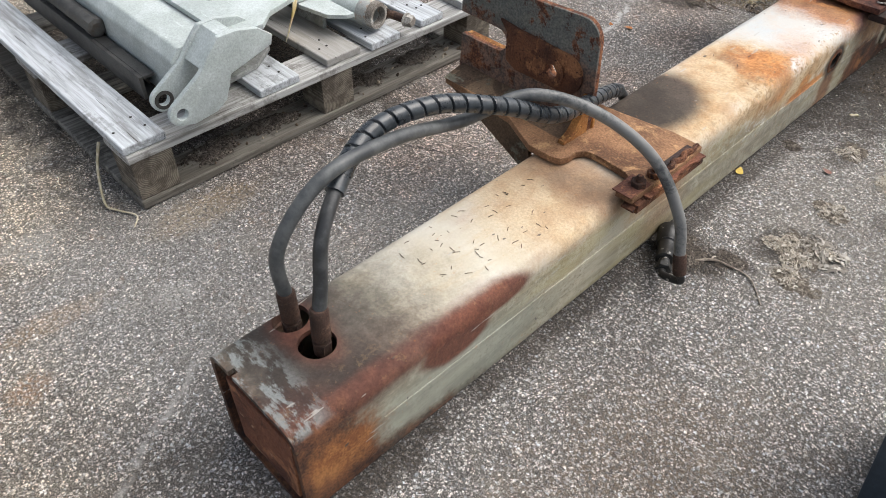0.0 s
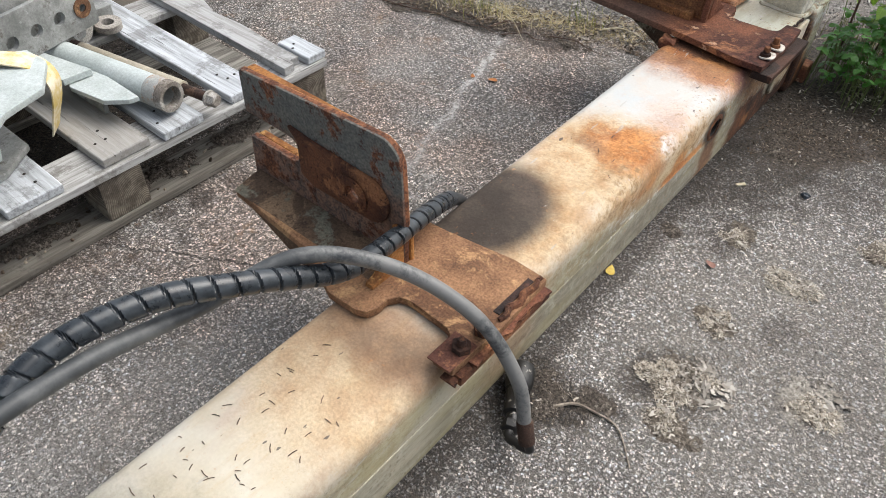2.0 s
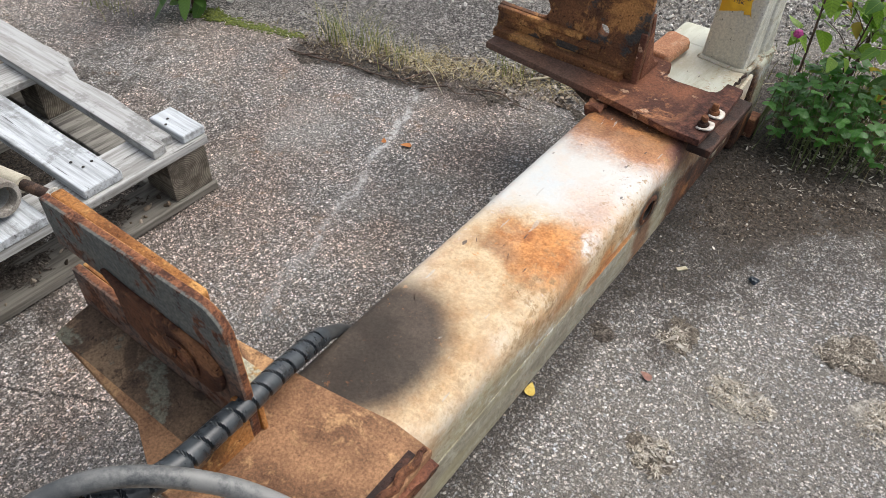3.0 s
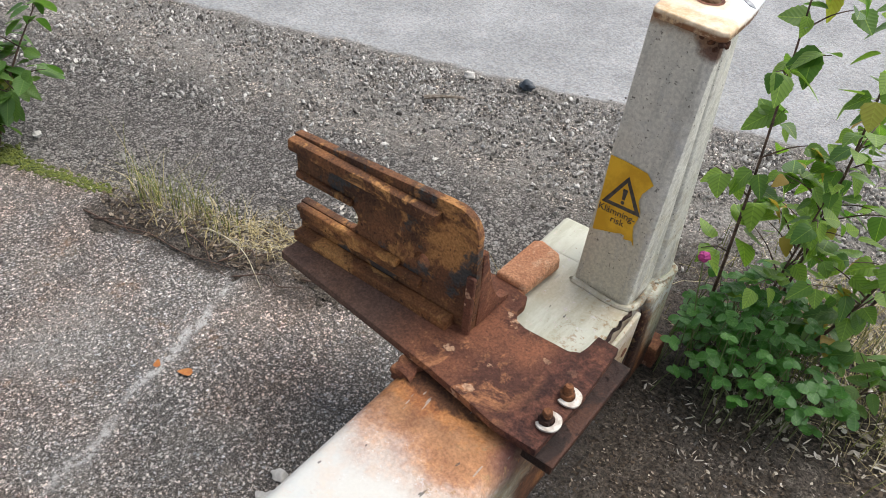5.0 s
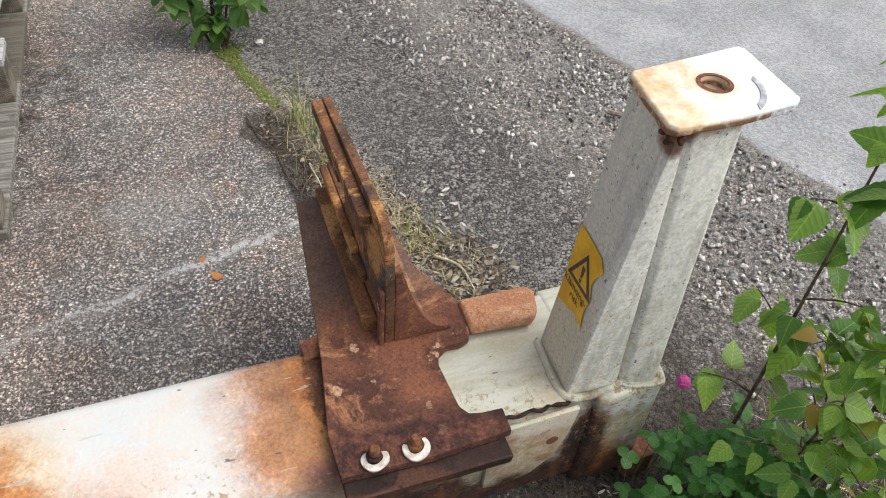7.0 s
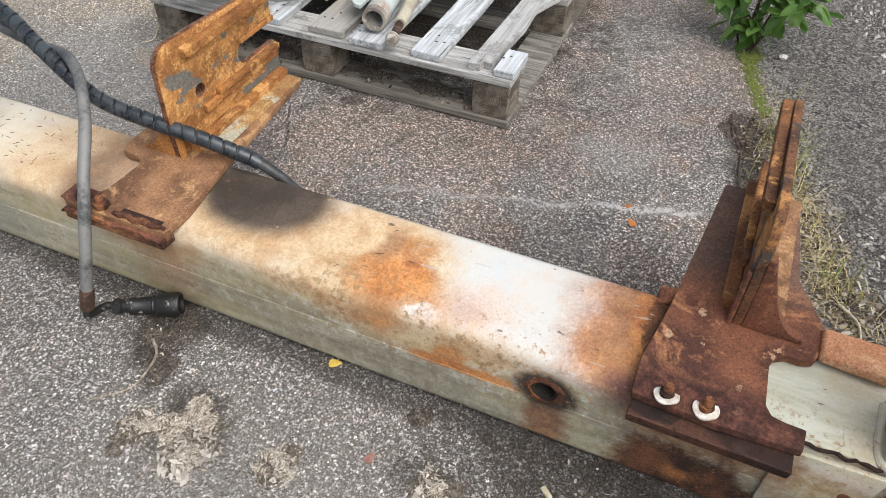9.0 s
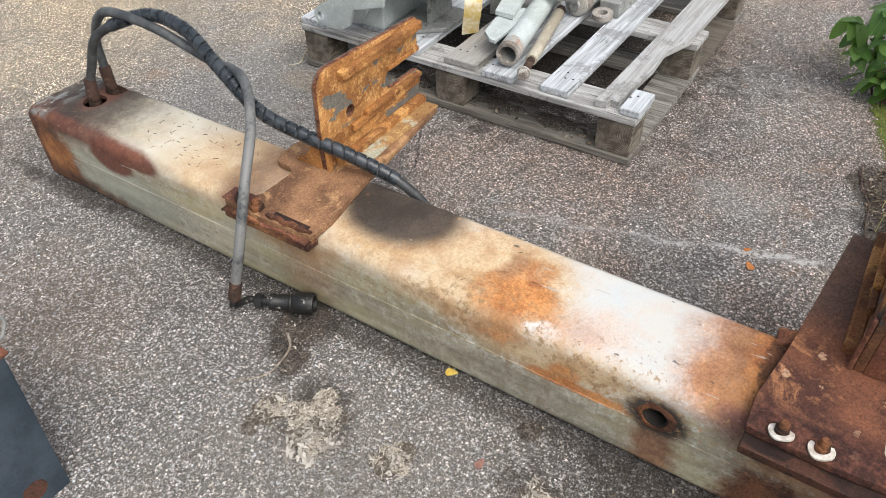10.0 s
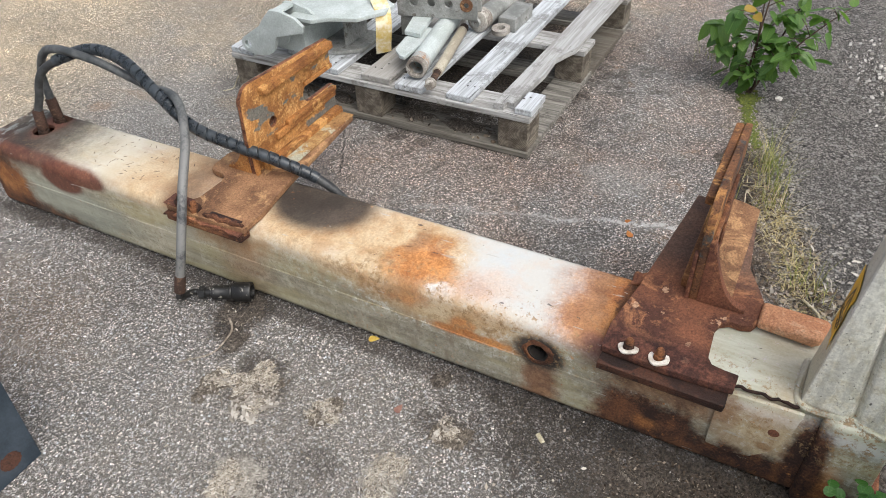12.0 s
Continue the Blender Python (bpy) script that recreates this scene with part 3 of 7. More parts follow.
def face_material():
    """Upright of the near bracket: old blue-grey paint on its outer face, orange rust on the other."""
    s = Shade("rust_over_blue_grey_paint")
    p = s.sep(s.co)
    n1, n2, n3 = s.noise(12, 7, 0.68), s.noise(50, 8, 0.72), s.noise(200, 5, 0.7)
    orange = s.mix(s.ramp(n1, 0.4, 0.6), (0.26, 0.115, 0.038), (0.50, 0.25, 0.085))
    orange = s.mix(s.ramp(n2, 0.5, 0.66, 0.0, 0.8), orange, (0.58, 0.35, 0.14))
    brown = s.mix(s.ramp(n2, 0.38, 0.62), (0.07, 0.030, 0.02), (0.24, 0.10, 0.05))
    outer = s.ramp(p[1], 0.0118, 0.0095)
    col = s.mix(outer, orange, brown)
    paint = s.mix(n2, (0.078, 0.092, 0.093), (0.165, 0.182, 0.172))
    keep = s.math("MULTIPLY", s.math("MULTIPLY", s.ramp(p[1], 0.002, -0.001), s.ramp(s.math("ADD", p[2], s.math("MULTIPLY", n1, 0.12)), 0.21, 0.26, 0.45, 1.0)), s.ramp(s.math("ADD", n1, s.math("MULTIPLY", s.math("SUBTRACT", n2, 0.5), 0.5)), 0.40, 0.48))
    inner = s.math("MULTIPLY", s.math("SUBTRACT", 1.0, outer), s.math("MULTIPLY", s.ramp(s.noise(10, 6, 0.6, s.vec("MULTIPLY", s.co, (0.6, 1, 1.2))), 0.53, 0.57), s.ramp(p[2], 0.235, 0.20)))
    col = s.mix(s.math("MULTIPLY", s.math("MAXIMUM", keep, inner), 0.9), col, paint)
    col = s.vec("MULTIPLY", col, s.mix(s.ramp(n3, 0.28, 0.72), (0.68, 0.66, 0.64), (1.30, 1.28, 1.25)))
    return s.done(col, 0.85, 0, s.bump(s.math("ADD", n2, s.math("MULTIPLY", n3, 0.4)), 0.8, 0.004), 0.25)


def column_material():
    s = Shade("grey_chalked_paint")
    p = s.sep(s.co)
    n1, n2, n3 = s.noise(6, 6, 0.65), s.noise(40, 8, 0.72), s.noise(180, 5, 0.7)
    drip = s.noise(6, 7, 0.7, s.vec("MULTIPLY", s.co, (5.0, 5.0, 0.7)))
    up = s.ramp(s.math("ADD", p[2], s.math("MULTIPLY", s.math("SUBTRACT", n1, 0.5), 0.35)), 0.36, 0.56)
    col = s.mix(up, (0.58, 0.53, 0.40), (0.57, 0.55, 0.475))
    ridge = s.math("MULTIPLY", s.ramp(p[0], 0.205, 0.225), s.ramp(n2, 0.35, 0.55))
    col = s.mix(s.math("MULTIPLY", ridge, 0.8), col, (0.76, 0.75, 0.68))
    col = s.mix(s.ramp(drip, 0.50, 0.62, 0.0, 0.55), col, (0.40, 0.39, 0.345))
    col = s.mix(s.ramp(drip, 0.44, 0.30, 0.0, 0.6), col, (0.74, 0.72, 0.63))
    bluish = s.math("MULTIPLY", s.ramp(s.noise(14, 6, 0.7), 0.55, 0.68), up)
    col = s.mix(s.math("MULTIPLY", bluish, 0.3), col, (0.38, 0.42, 0.46))
    pit = s.ramp(s.noise(135, 4, 0.65), 0.63, 0.68)
    col = s.mix(s.math("MULTIPLY", pit, 0.85), col, (0.06, 0.05, 0.04))
    run = s.math("MULTIPLY", s.blob((0.228, 2.395, 0.752), (0.028, 0.03, 0.026), 0.6, 16, 0.4), 0.95)
    col = s.mix(run, col, s.mix(n2, (0.045, 0.02, 0.014), (0.20, 0.09, 0.05)))
    rusty = s.math("MULTIPLY", s.ramp(s.math("ADD", p[2], s.math("MULTIPLY", s.math("SUBTRACT", n2, 0.5), 0.06)), 0.735, 0.755), 0.8)
    col = s.mix(rusty, col, s.mix(n2, (0.10, 0.05, 0.03), (0.45, 0.28, 0.15)))
    col = s.vec("MULTIPLY", col, s.mix(s.ramp(n3, 0.28, 0.72), (0.78, 0.78, 0.78), (1.15, 1.15, 1.15)))
    return s.done(col, 0.6, 0, s.bump(s.math("ADD", n2, s.math("MULTIPLY", n3, 0.5)), 0.3, 0.002), 0.4)


def cap_material():
    s = Shade("pale_cap_with_rusty_rim")
    n2, n3 = s.noise(40, 8, 0.7), s.noise(190, 5, 0.7)
    col = s.mix(s.ramp(s.noise(9, 6), 0.4, 0.62), (0.68, 0.73, 0.78), (0.80, 0.82, 0.83))
    warm = s.mix(s.ramp(n2, 0.35, 0.65), (0.56, 0.36, 0.17), (0.76, 0.62, 0.42))
    for c, r, a in (((0.12, 2.42, 0.772), (0.05, 0.06, 0.1), 0.8), ((0.20, 2.40, 0.772), (0.09, 0.035, 0.1), 0.9), ((0.169, 2.480, 0.772), (0.036, 0.036, 0.1), 0.9), ((0.25, 2.46, 0.765), (0.018, 0.06, 0.1), 0.7)):
        col = s.mix(s.math("MULTIPLY", s.blob(c, r, 0.22, 20, 0.5), a), col, warm)
    rim = s.math("MULTIPLY", s.ramp(s.sep(s.co)[2], 0.769, 0.764), s.ramp(n2, 0.4, 0.55))
    col = s.mix(rim, col, s.mix(n2, (0.08, 0.035, 0.02), (0.30, 0.14, 0.06)))
    col = s.vec("MULTIPLY", col, s.mix(s.ramp(n3, 0.28, 0.72), (0.86, 0.86, 0.86), (1.1, 1.1, 1.1)))
    return s.done(col, 0.55, 0, s.bump(n2, 0.25, 0.002), 0.4)


def block_material():
    """Pallet blocks: end grain rings on the faces along x, dirt all over."""
    s = Shade("dull_block_wood")
    r = s.random()
    p = s.sep(s.co)
    yy = s.math("ADD", p[1], s.math("MULTIPLY_ADD", r, 0.13, -0.065))
    zz = s.math("ADD", p[2], s.math("MULTIPLY_ADD", r, -0.10, 0.065))
    rad = s.math("SQRT", s.math("ADD", s.math("MULTIPLY", yy, yy), s.math("MULTIPLY", zz, zz)))
    ring = s.math("SINE", s.math("ADD", s.math("MULTIPLY", rad, 1250.0), s.math("MULTIPLY", s.noise(22, 5), 11.0)))
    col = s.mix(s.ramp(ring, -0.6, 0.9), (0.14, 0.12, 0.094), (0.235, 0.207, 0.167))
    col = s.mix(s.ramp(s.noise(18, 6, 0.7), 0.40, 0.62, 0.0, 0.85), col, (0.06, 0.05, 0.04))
    return s.done(col, 0.9, 0, s.bump(ring, 0.3, 0.002), 0.2)


def wood_material(name, a, b, axis):
    """Grey weathered softwood with grain along an axis of the object."""
    s = Shade(name)
    k = [38.0, 38.0, 38.0]
    k[axis] = 1.6
    r = s.random()
    shift = s.vec("ADD", s.co, s.mix(1.0, s.math("MULTIPLY", r, 7.0), s.math("MULTIPLY", r, 7.0)))
    grain = s.noise(2.6, 7, 0.65, s.vec("MULTIPLY", shift, tuple(k)))
    blot = s.noise(7, 5, 0.6, shift)
    col = s.mix(s.ramp(grain, 0.30, 0.66), a, b)
    col = s.mix(s.ramp(s.noise(3, 9, 0.72, s.vec("MULTIPLY", shift, tuple(v ** 0.6 for v in k))), 0.52, 0.62, 0.0, 0.5), col, s.vec("MULTIPLY", a, (0.55, 0.52, 0.48)))
    col = s.mix(s.ramp(r, 0.66, 0.92, 0.0, 0.7), col, s.vec("MULTIPLY", a, (0.95, 0.82, 0.68)))
    col = s.mix(s.ramp(s.math("ADD", s.math("MULTIPLY", blot, 0.6), s.math("MULTIPLY", s.noise(45, 8, 0.75, shift), 0.4)), 0.54, 0.60, 0.0, 0.5), col, s.vec("MULTIPLY", a, (0.45, 0.42, 0.38)))
    crack = s.ramp(s.noise(3.4, 4, 0.5, s.vec("MULTIPLY", shift, tuple(v * 0.8 for v in k))), 0.66, 0.70)
    col = s.mix(s.math("MULTIPLY", crack, 0.75), col, (0.05, 0.045, 0.04))
    return s.done(col, 0.85, 0, s.bump(grain, 0.6, 0.003), 0.25)


def plain_material(name, a, b, rough=0.6, scale=30.0, metal=0.0, bump=0.2, spec=0.4, lo=0.38, hi=0.66):
    s = Shade(name)
    n = s.noise(scale, 6, 0.65)
    col = s.mix(s.ramp(n, lo, hi), a, b)
    return s.done(col, s.ramp(n, 0.3, 0.7, rough * 0.85, min(1, rough * 1.1)), metal, s.bump(n, bump, 0.002), spec)


def leaf_material(name, a, b, yellow=0.0, chevron=0.0):
    s = Shade(name)
    r = s.random()
    p = s.sep(s.co)
    col = s.mix(r, a, b)
    col = s.mix(s.ramp(s.noise(60, 3), 0.5, 0.8, 0.0, 0.5), col, s.vec("MULTIPLY", a, (0.6, 0.75, 0.5)))
    vein = s.ramp(s.math("ABSOLUTE", p[0]), 0.0003, 0.0012, 0.35, 0.0)
    col = s.mix(vein, col, s.vec("MULTIPLY", b, (1.6, 1.5, 1.4)))
    pleat = s.math("SINE", s.math("MULTIPLY", s.math("SUBTRACT", p[1], s.math("MULTIPLY", s.math("ABSOLUTE", p[0]), 0.9)), 780.0))
    col = s.mix(s.ramp(pleat, 0.2, 1.0, 0.0, 0.28), col, s.vec("MULTIPLY", a, (0.65, 0.7, 0.6)))
    if chevron:
        v = s.math("ABSOLUTE", s.math("SUBTRACT", s.math("ADD", p[1], s.math("MULTIPLY", s.math("ABSOLUTE", p[0]), 1.1)), chevron))
        col = s.mix(s.ramp(v, 0.0006, 0.0022, 0.16, 0.0), col, (0.26, 0.40, 0.18))
    if yellow:
        col = s.mix(s.ramp(r, 1.0 - yellow, 1.0 - yellow + 0.03), col, (0.36, 0.24, 0.05))
    m = s.done(col, 0.42, 0, s.bump(s.math("ADD", s.noise(90, 3), s.math("MULTIPLY", pleat, 0.25)), 0.4, 0.0012), 0.45)
    thin = s.t.nodes.new("ShaderNodeBsdfTranslucent")
    s.put(thin.inputs["Color"], s.vec("MULTIPLY", col, (1.5, 1.7, 0.8)))
    mixer = s.t.nodes.new("ShaderNodeMixShader")
    mixer.inputs[0].default_value = 0.38
    s.t.links.new(s.b.outputs[0], mixer.inputs[1])
    s.t.links.new(thin.outputs[0], mixer.inputs[2])
    s.t.links.new(mixer.outputs[0], s.t.nodes["Material Output"].inputs["Surface"])
    return m


def stone_material(name, a, b):
    s = Shade(name)
    r = s.island()
    col = s.mix(s.ramp(r, 0.0, 0.8), a, b)
    col = s.mix(s.ramp(r, 0.86, 0.97), col, (0.52, 0.505, 0.48))
    col = s.mix(s.ramp(s.noise(140, 3), 0.4, 0.7, 0.0, 0.4), col, (0.12, 0.10, 0.09))
    return s.done(col, 0.9, 0, None, 0.3)


def litter_material(name, a, b, c):
    s = Shade(name)
    r = s.island()
    col = s.mix(s.ramp(r, 0.0, 0.6), a, b)
    col = s.mix(s.ramp(r, 0.7, 0.95), col, c)
    return s.done(col, 0.9, 0, None, 0.2)


GROUND = ground_material()
PAINT = paint_material()
RUST = rust_material("brown_rust", (0.085, 0.036, 0.026), (0.20, 0.082, 0.048), (0.38, 0.175, 0.09), flake=(0.50, 0.32, 0.21), pit=0.65)
RUST_TAN = rust_material("tan_rust", (0.13, 0.066, 0.036), (0.285, 0.155, 0.082), (0.45, 0.27, 0.135), rough=0.8, pit=0.5)
RUST_PITTED = rust_material("deeply_pitted_rust", (0.038, 0.017, 0.012), (0.15, 0.062, 0.032), (0.31, 0.145, 0.068), pit=1.0)
RUST_STREAK = rust_material("ochre_streaked_rust", (0.09, 0.042, 0.024), (0.32, 0.14, 0.052), (0.60, 0.31, 0.105), pit=0.6)
RUST_RECESS = rust_material("dark_recess_rust_and_slate_paint", (0.05, 0.028, 0.02), (0.21, 0.095, 0.045), (0.48, 0.24, 0.085), (0.055, 0.060, 0.063), 0.30)
RUST_RAIL = rust_material("ochre_orange_edge_rust", (0.065, 0.032, 0.021), (0.27, 0.118, 0.048), (0.60, 0.31, 0.11), pit=0.8)
RUST_PLATE = rust_material("red_brown_plate_rust", (0.075, 0.032, 0.023), (0.20, 0.082, 0.046), (0.40, 0.185, 0.09), flake=(0.50, 0.32, 0.21), pit=0.5, zone=True)
RUST_ORANGE = rust_material("orange_rust", (0.15, 0.058, 0.020), (0.40, 0.18, 0.056), (0.62, 0.35, 0.125))
RUST_SHELF_TOP = rust_material("shelf_rust_and_pale_paint", (0.20, 0.10, 0.04), (0.36, 0.21, 0.085), (0.50, 0.34, 0.15), (0.40, 0.41, 0.33), 0.45)
RUST_FACE = face_material()
RUST_BLACK = rust_material("wet_black_rust", (0.012, 0.008, 0.007), (0.034, 0.016, 0.012), (0.085, 0.036, 0.022), rough=0.65)
RUST_DARK = rust_material("dark_pitted_rust", (0.030, 0.016, 0.012), (0.10, 0.042, 0.022), (0.23, 0.095, 0.040))
RUST_SHELF = rust_material("rust_with_old_grey_paint", (0.055, 0.037, 0.026), (0.15, 0.098, 0.062), (0.25, 0.17, 0.105), (0.17, 0.165, 0.125), 0.25)
RUST_TAB = rust_material("salmon_rust", (0.42, 0.19, 0.10), (0.56, 0.30, 0.17), (0.66, 0.43, 0.28), rough=0.8, pit=0.3)
# near-black: soot in the port, painted shade for pipe bore and nail holes
HOLE_DARK = plain_material("soot_and_hollow_shade", (0.012, 0.010, 0.009), (0.03, 0.024, 0.02), 0.95)
COLUMN = column_material()
TOPPLATE = cap_material()
GREYSCUFF = plain_material("grey_scuff", (0.24, 0.25, 0.26), (0.50, 0.51, 0.52), 0.7, 70)
STICKER = plain_material("worn_yellow_film", (0.62, 0.34, 0.02), (0.78, 0.46, 0.03), 0.45, 25, 0, 0.05)
INK = plain_material("black_print", (0.035, 0.032, 0.03), (0.09, 0.08, 0.07), 0.5, 60, 0, 0.0)


def hose_material():
    """Grey scuffed rubber, with a sky sheen painted in paler towards the coupler."""
    s = Shade("grey_scuffed_rubber")
    n1, n2 = s.noise(14, 6, 0.7), s.noise(70, 6, 0.75)
    col = s.mix(s.ramp(n1, 0.38, 0.66), (0.036, 0.040, 0.043), (0.10, 0.105, 0.105))
    painted_sheen = s.math("MULTIPLY", s.ramp(s.sep(s.co)[1], 0.50, 0.66), s.ramp(s.math("ADD", s.math("MULTIPLY", n1, 0.5), s.math("MULTIPLY", n2, 0.5)), 0.38, 0.55))
    col = s.mix(s.math("MULTIPLY", painted_sheen, 0.85), col, (0.175, 0.175, 0.168))
    return s.done(col, 0.5, 0, s.bump(n2, 0.2, 0.002), 0.5)


HOSE = hose_material()
HOSE_BLACK = plain_material("black_rubber", (0.020, 0.021, 0.022), (0.060, 0.062, 0.062), 0.5, 30, 0, 0.15, 0.5)
SPIRAL = plain_material("black_spiral_guard", (0.014, 0.018, 0.022), (0.042, 0.050, 0.057), 0.30, 40, 0, 0.1, 0.5)
FERRULE = rust_material("rusty_ferrule", (0.026, 0.016, 0.012), (0.065, 0.035, 0.025), (0.13, 0.078, 0.053), scale=2.0, rough=0.7)
COUPLER = plain_material("black_oily_steel", (0.014, 0.014, 0.014), (0.30, 0.285, 0.25), 0.42, 70, 0.2, 0.2, 0.5, 0.60, 0.66)
WASHER = plain_material("pale_galvanised_washer", (0.40, 0.34, 0.28), (0.66, 0.63, 0.57), 0.5, 60)
WOOD_X = wood_material("grey_pallet_wood", (0.28, 0.293, 0.30), (0.53, 0.56, 0.585), 0)
WOOD_Y = wood_material("grey_pallet_wood_across", (0.20, 0.193, 0.178), (0.44, 0.44, 0.428), 1)
# low boards: dull wood with the shade under the deck put into its tone
WOOD_BLOCK = wood_material("shaded_low_wood", (0.085, 0.080, 0.070), (0.27, 0.257, 0.228), 1)
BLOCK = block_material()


def dirty_material(name, a, b, dirt, cover, rough=0.55):
    s = Shade(name)
    n1, n2, n3 = s.noise(9, 6, 0.65), s.noise(38, 8, 0.75), s.noise(190, 4, 0.7)
    col = s.mix(s.ramp(n1, 0.38, 0.62), a, b)
    col = s.mix(s.ramp(s.math("ADD", s.math("MULTIPLY", n1, 0.4), s.math("MULTIPLY", n2, 0.6)), 0.60 - cover, 0.70 - cover, 0.0, 0.85), col, dirt)
    scratch = s.ramp(s.noise(30, 3, 0.5, s.vec("MULTIPLY", s.co, (0.5, 3.0, 3.0))), 0.68, 0.71)
    col = s.mix(s.math("MULTIPLY", scratch, 0.5), col, s.vec("MULTIPLY", b, (1.2, 1.2, 1.2)))
    col = s.vec("MULTIPLY", col, s.mix(s.ramp(n3, 0.28, 0.72), (0.82, 0.82, 0.82), (1.13, 1.13, 1.13)))
    return s.done(col, rough, 0, s.bump(n2, 0.3, 0.002), 0.4)


GREYPAINT = dirty_material("pale_green_grey_paint", (0.37, 0.41, 0.395), (0.46, 0.505, 0.495), (0.22, 0.205, 0.17), -0.03)
TANSTEEL = dirty_material("beige_grimy_steel", (0.30, 0.265, 0.20), (0.45, 0.41, 0.32), (0.13, 0.10, 0.07), 0.02)
DARKSTEEL = dirty_material("dark_greasy_steel", (0.022, 0.021, 0.020), (0.065, 0.063, 0.058), (0.05, 0.038, 0.028), 0.05)
GREYSTEEL = dirty_material("dirty_grey_steel", (0.16, 0.165, 0.155), (0.33, 0.335, 0.32), (0.085, 0.07, 0.055), 0.07)
PIPE_RUST = rust_material("pipe_mouth_grey", (0.17, 0.15, 0.13), (0.33, 0.315, 0.29), (0.47, 0.46, 0.43), pit=0.4)
PIPE_BAND = dirty_material("rust_stained_grey_paint", (0.30, 0.31, 0.295), (0.42, 0.43, 0.41), (0.32, 0.15, 0.055), 0.11)
STRAP = plain_material("soiled_webbing", (0.55, 0.40, 0.12), (0.72, 0.66, 0.52), 0.85, 20, 0, 0.3)
FLAKES = litter_material("pale_mud_flakes", (0.17, 0.15, 0.125), (0.33, 0.30, 0.26), (0.46, 0.43, 0.38))


def cake_material(name, a, b, c):
    s = Shade(name)
    n1, n2 = s.noise(40, 7, 0.7), s.noise(170, 7, 0.78)
    col = s.mix(s.ramp(n2, 0.36, 0.62), a, b)
    col = s.mix(s.ramp(s.math("ADD", s.math("MULTIPLY", n1, 0.5), s.math("MULTIPLY", n2, 0.5)), 0.52, 0.62, 0.0, 0.85), col, c)
    return s.done(col, 0.95, 0, s.bump(n2, 1.0, 0.005), 0.15)


CAKE = cake_material("crumbly_litter_dirt", (0.05, 0.042, 0.034), (0.20, 0.17, 0.135), (0.46, 0.415, 0.35))
CAKE_DARK = cake_material("dark_crumbly_soil", (0.028, 0.024, 0.020), (0.13, 0.110, 0.092), (0.30, 0.265, 0.22))
CAKE_PALE = cake_material("pale_sandy_dirt", (0.18, 0.165, 0.14), (0.42, 0.39, 0.34), (0.60, 0.565, 0.51))
BOXPAINT = dirty_material("dark_blue_grey_paint", (0.022, 0.032, 0.043), (0.040, 0.053, 0.068), (0.12, 0.11, 0.095), 0.0, 0.4)
BARK = plain_material("dark_twig_bark", (0.05, 0.03, 0.022), (0.14, 0.09, 0.065), 0.8, 80)
STALK = plain_material("green_stalk", (0.10, 0.14, 0.04), (0.18, 0.22, 0.08), 0.6, 60)
BIRCH = leaf_material("birch_leaf", (0.07, 0.16, 0.03), (0.28, 0.42, 0.07), 0.07)
CLOVER = leaf_material("clover_leaf", (0.042, 0.145, 0.026), (0.095, 0.245, 0.048), 0.0, 0.015)
ALDER = leaf_material("serrated_leaf", (0.06, 0.135, 0.03), (0.16, 0.27, 0.07), 0.04)
FLOWER = plain_material("magenta_petals", (0.32, 0.03, 0.16), (0.55, 0.08, 0.30), 0.7, 200)
GRASS = litter_material("grass_blades", (0.10, 0.14, 0.03), (0.26, 0.27, 0.08), (0.55, 0.47, 0.26))
STRAW = litter_material("dry_straw", (0.20, 0.16, 0.075), (0.42, 0.35, 0.18), (0.60, 0.53, 0.34))
MOSS = plain_material("bright_moss", (0.05, 0.07, 0.012), (0.15, 0.165, 0.03), 0.95, 120, 0, 0.8)
STONES = stone_material("loose_stones", (0.09, 0.083, 0.075), (0.46, 0.44, 0.41))
PALE_STONES = stone_material("pale_road_gravel", (0.17, 0.155, 0.14), (0.66, 0.64, 0.60))
LITTER = litter_material("dry_leaf_litter", (0.12, 0.095, 0.07), (0.46, 0.41, 0.335), (0.64, 0.60, 0.53))
CHIPS = litter_material("bark_and_wood_chips", (0.03, 0.022, 0.016), (0.12, 0.09, 0.065), (0.32, 0.27, 0.21))
DRYLEAF = plain_material("yellow_fallen_leaf", (0.55, 0.36, 0.05), (0.70, 0.55, 0.14), 0.6, 60)
ORANGELEAF = plain_material("rusty_flake", (0.36, 0.12, 0.03), (0.52, 0.22, 0.06), 0.8, 60)
BROWNLEAF = plain_material("reddish_dry_leaf", (0.17, 0.08, 0.06), (0.32, 0.18, 0.14), 0.8, 60)
PALE_STRAW = plain_material("pale_straw", (0.36, 0.31, 0.20), (0.56, 0.52, 0.40), 0.8, 60)
TWIG = plain_material("grey_dry_twig", (0.16, 0.13, 0.10), (0.38, 0.33, 0.27), 0.85, 60)
CHALK = plain_material("pale_stone", (0.45, 0.43, 0.40), (0.66, 0.64, 0.60), 0.9, 40)


# ---- mesh helpers ----
def thing(name, at, label, category, group="", kind=""):
    e = new(name)
    e.location = at
    return tagged(e, label, category, group, kind)


def world_at(ob):
    p = Vector((0, 0, 0))
    while ob:
        p += ob.location
        ob = ob.parent
    return p


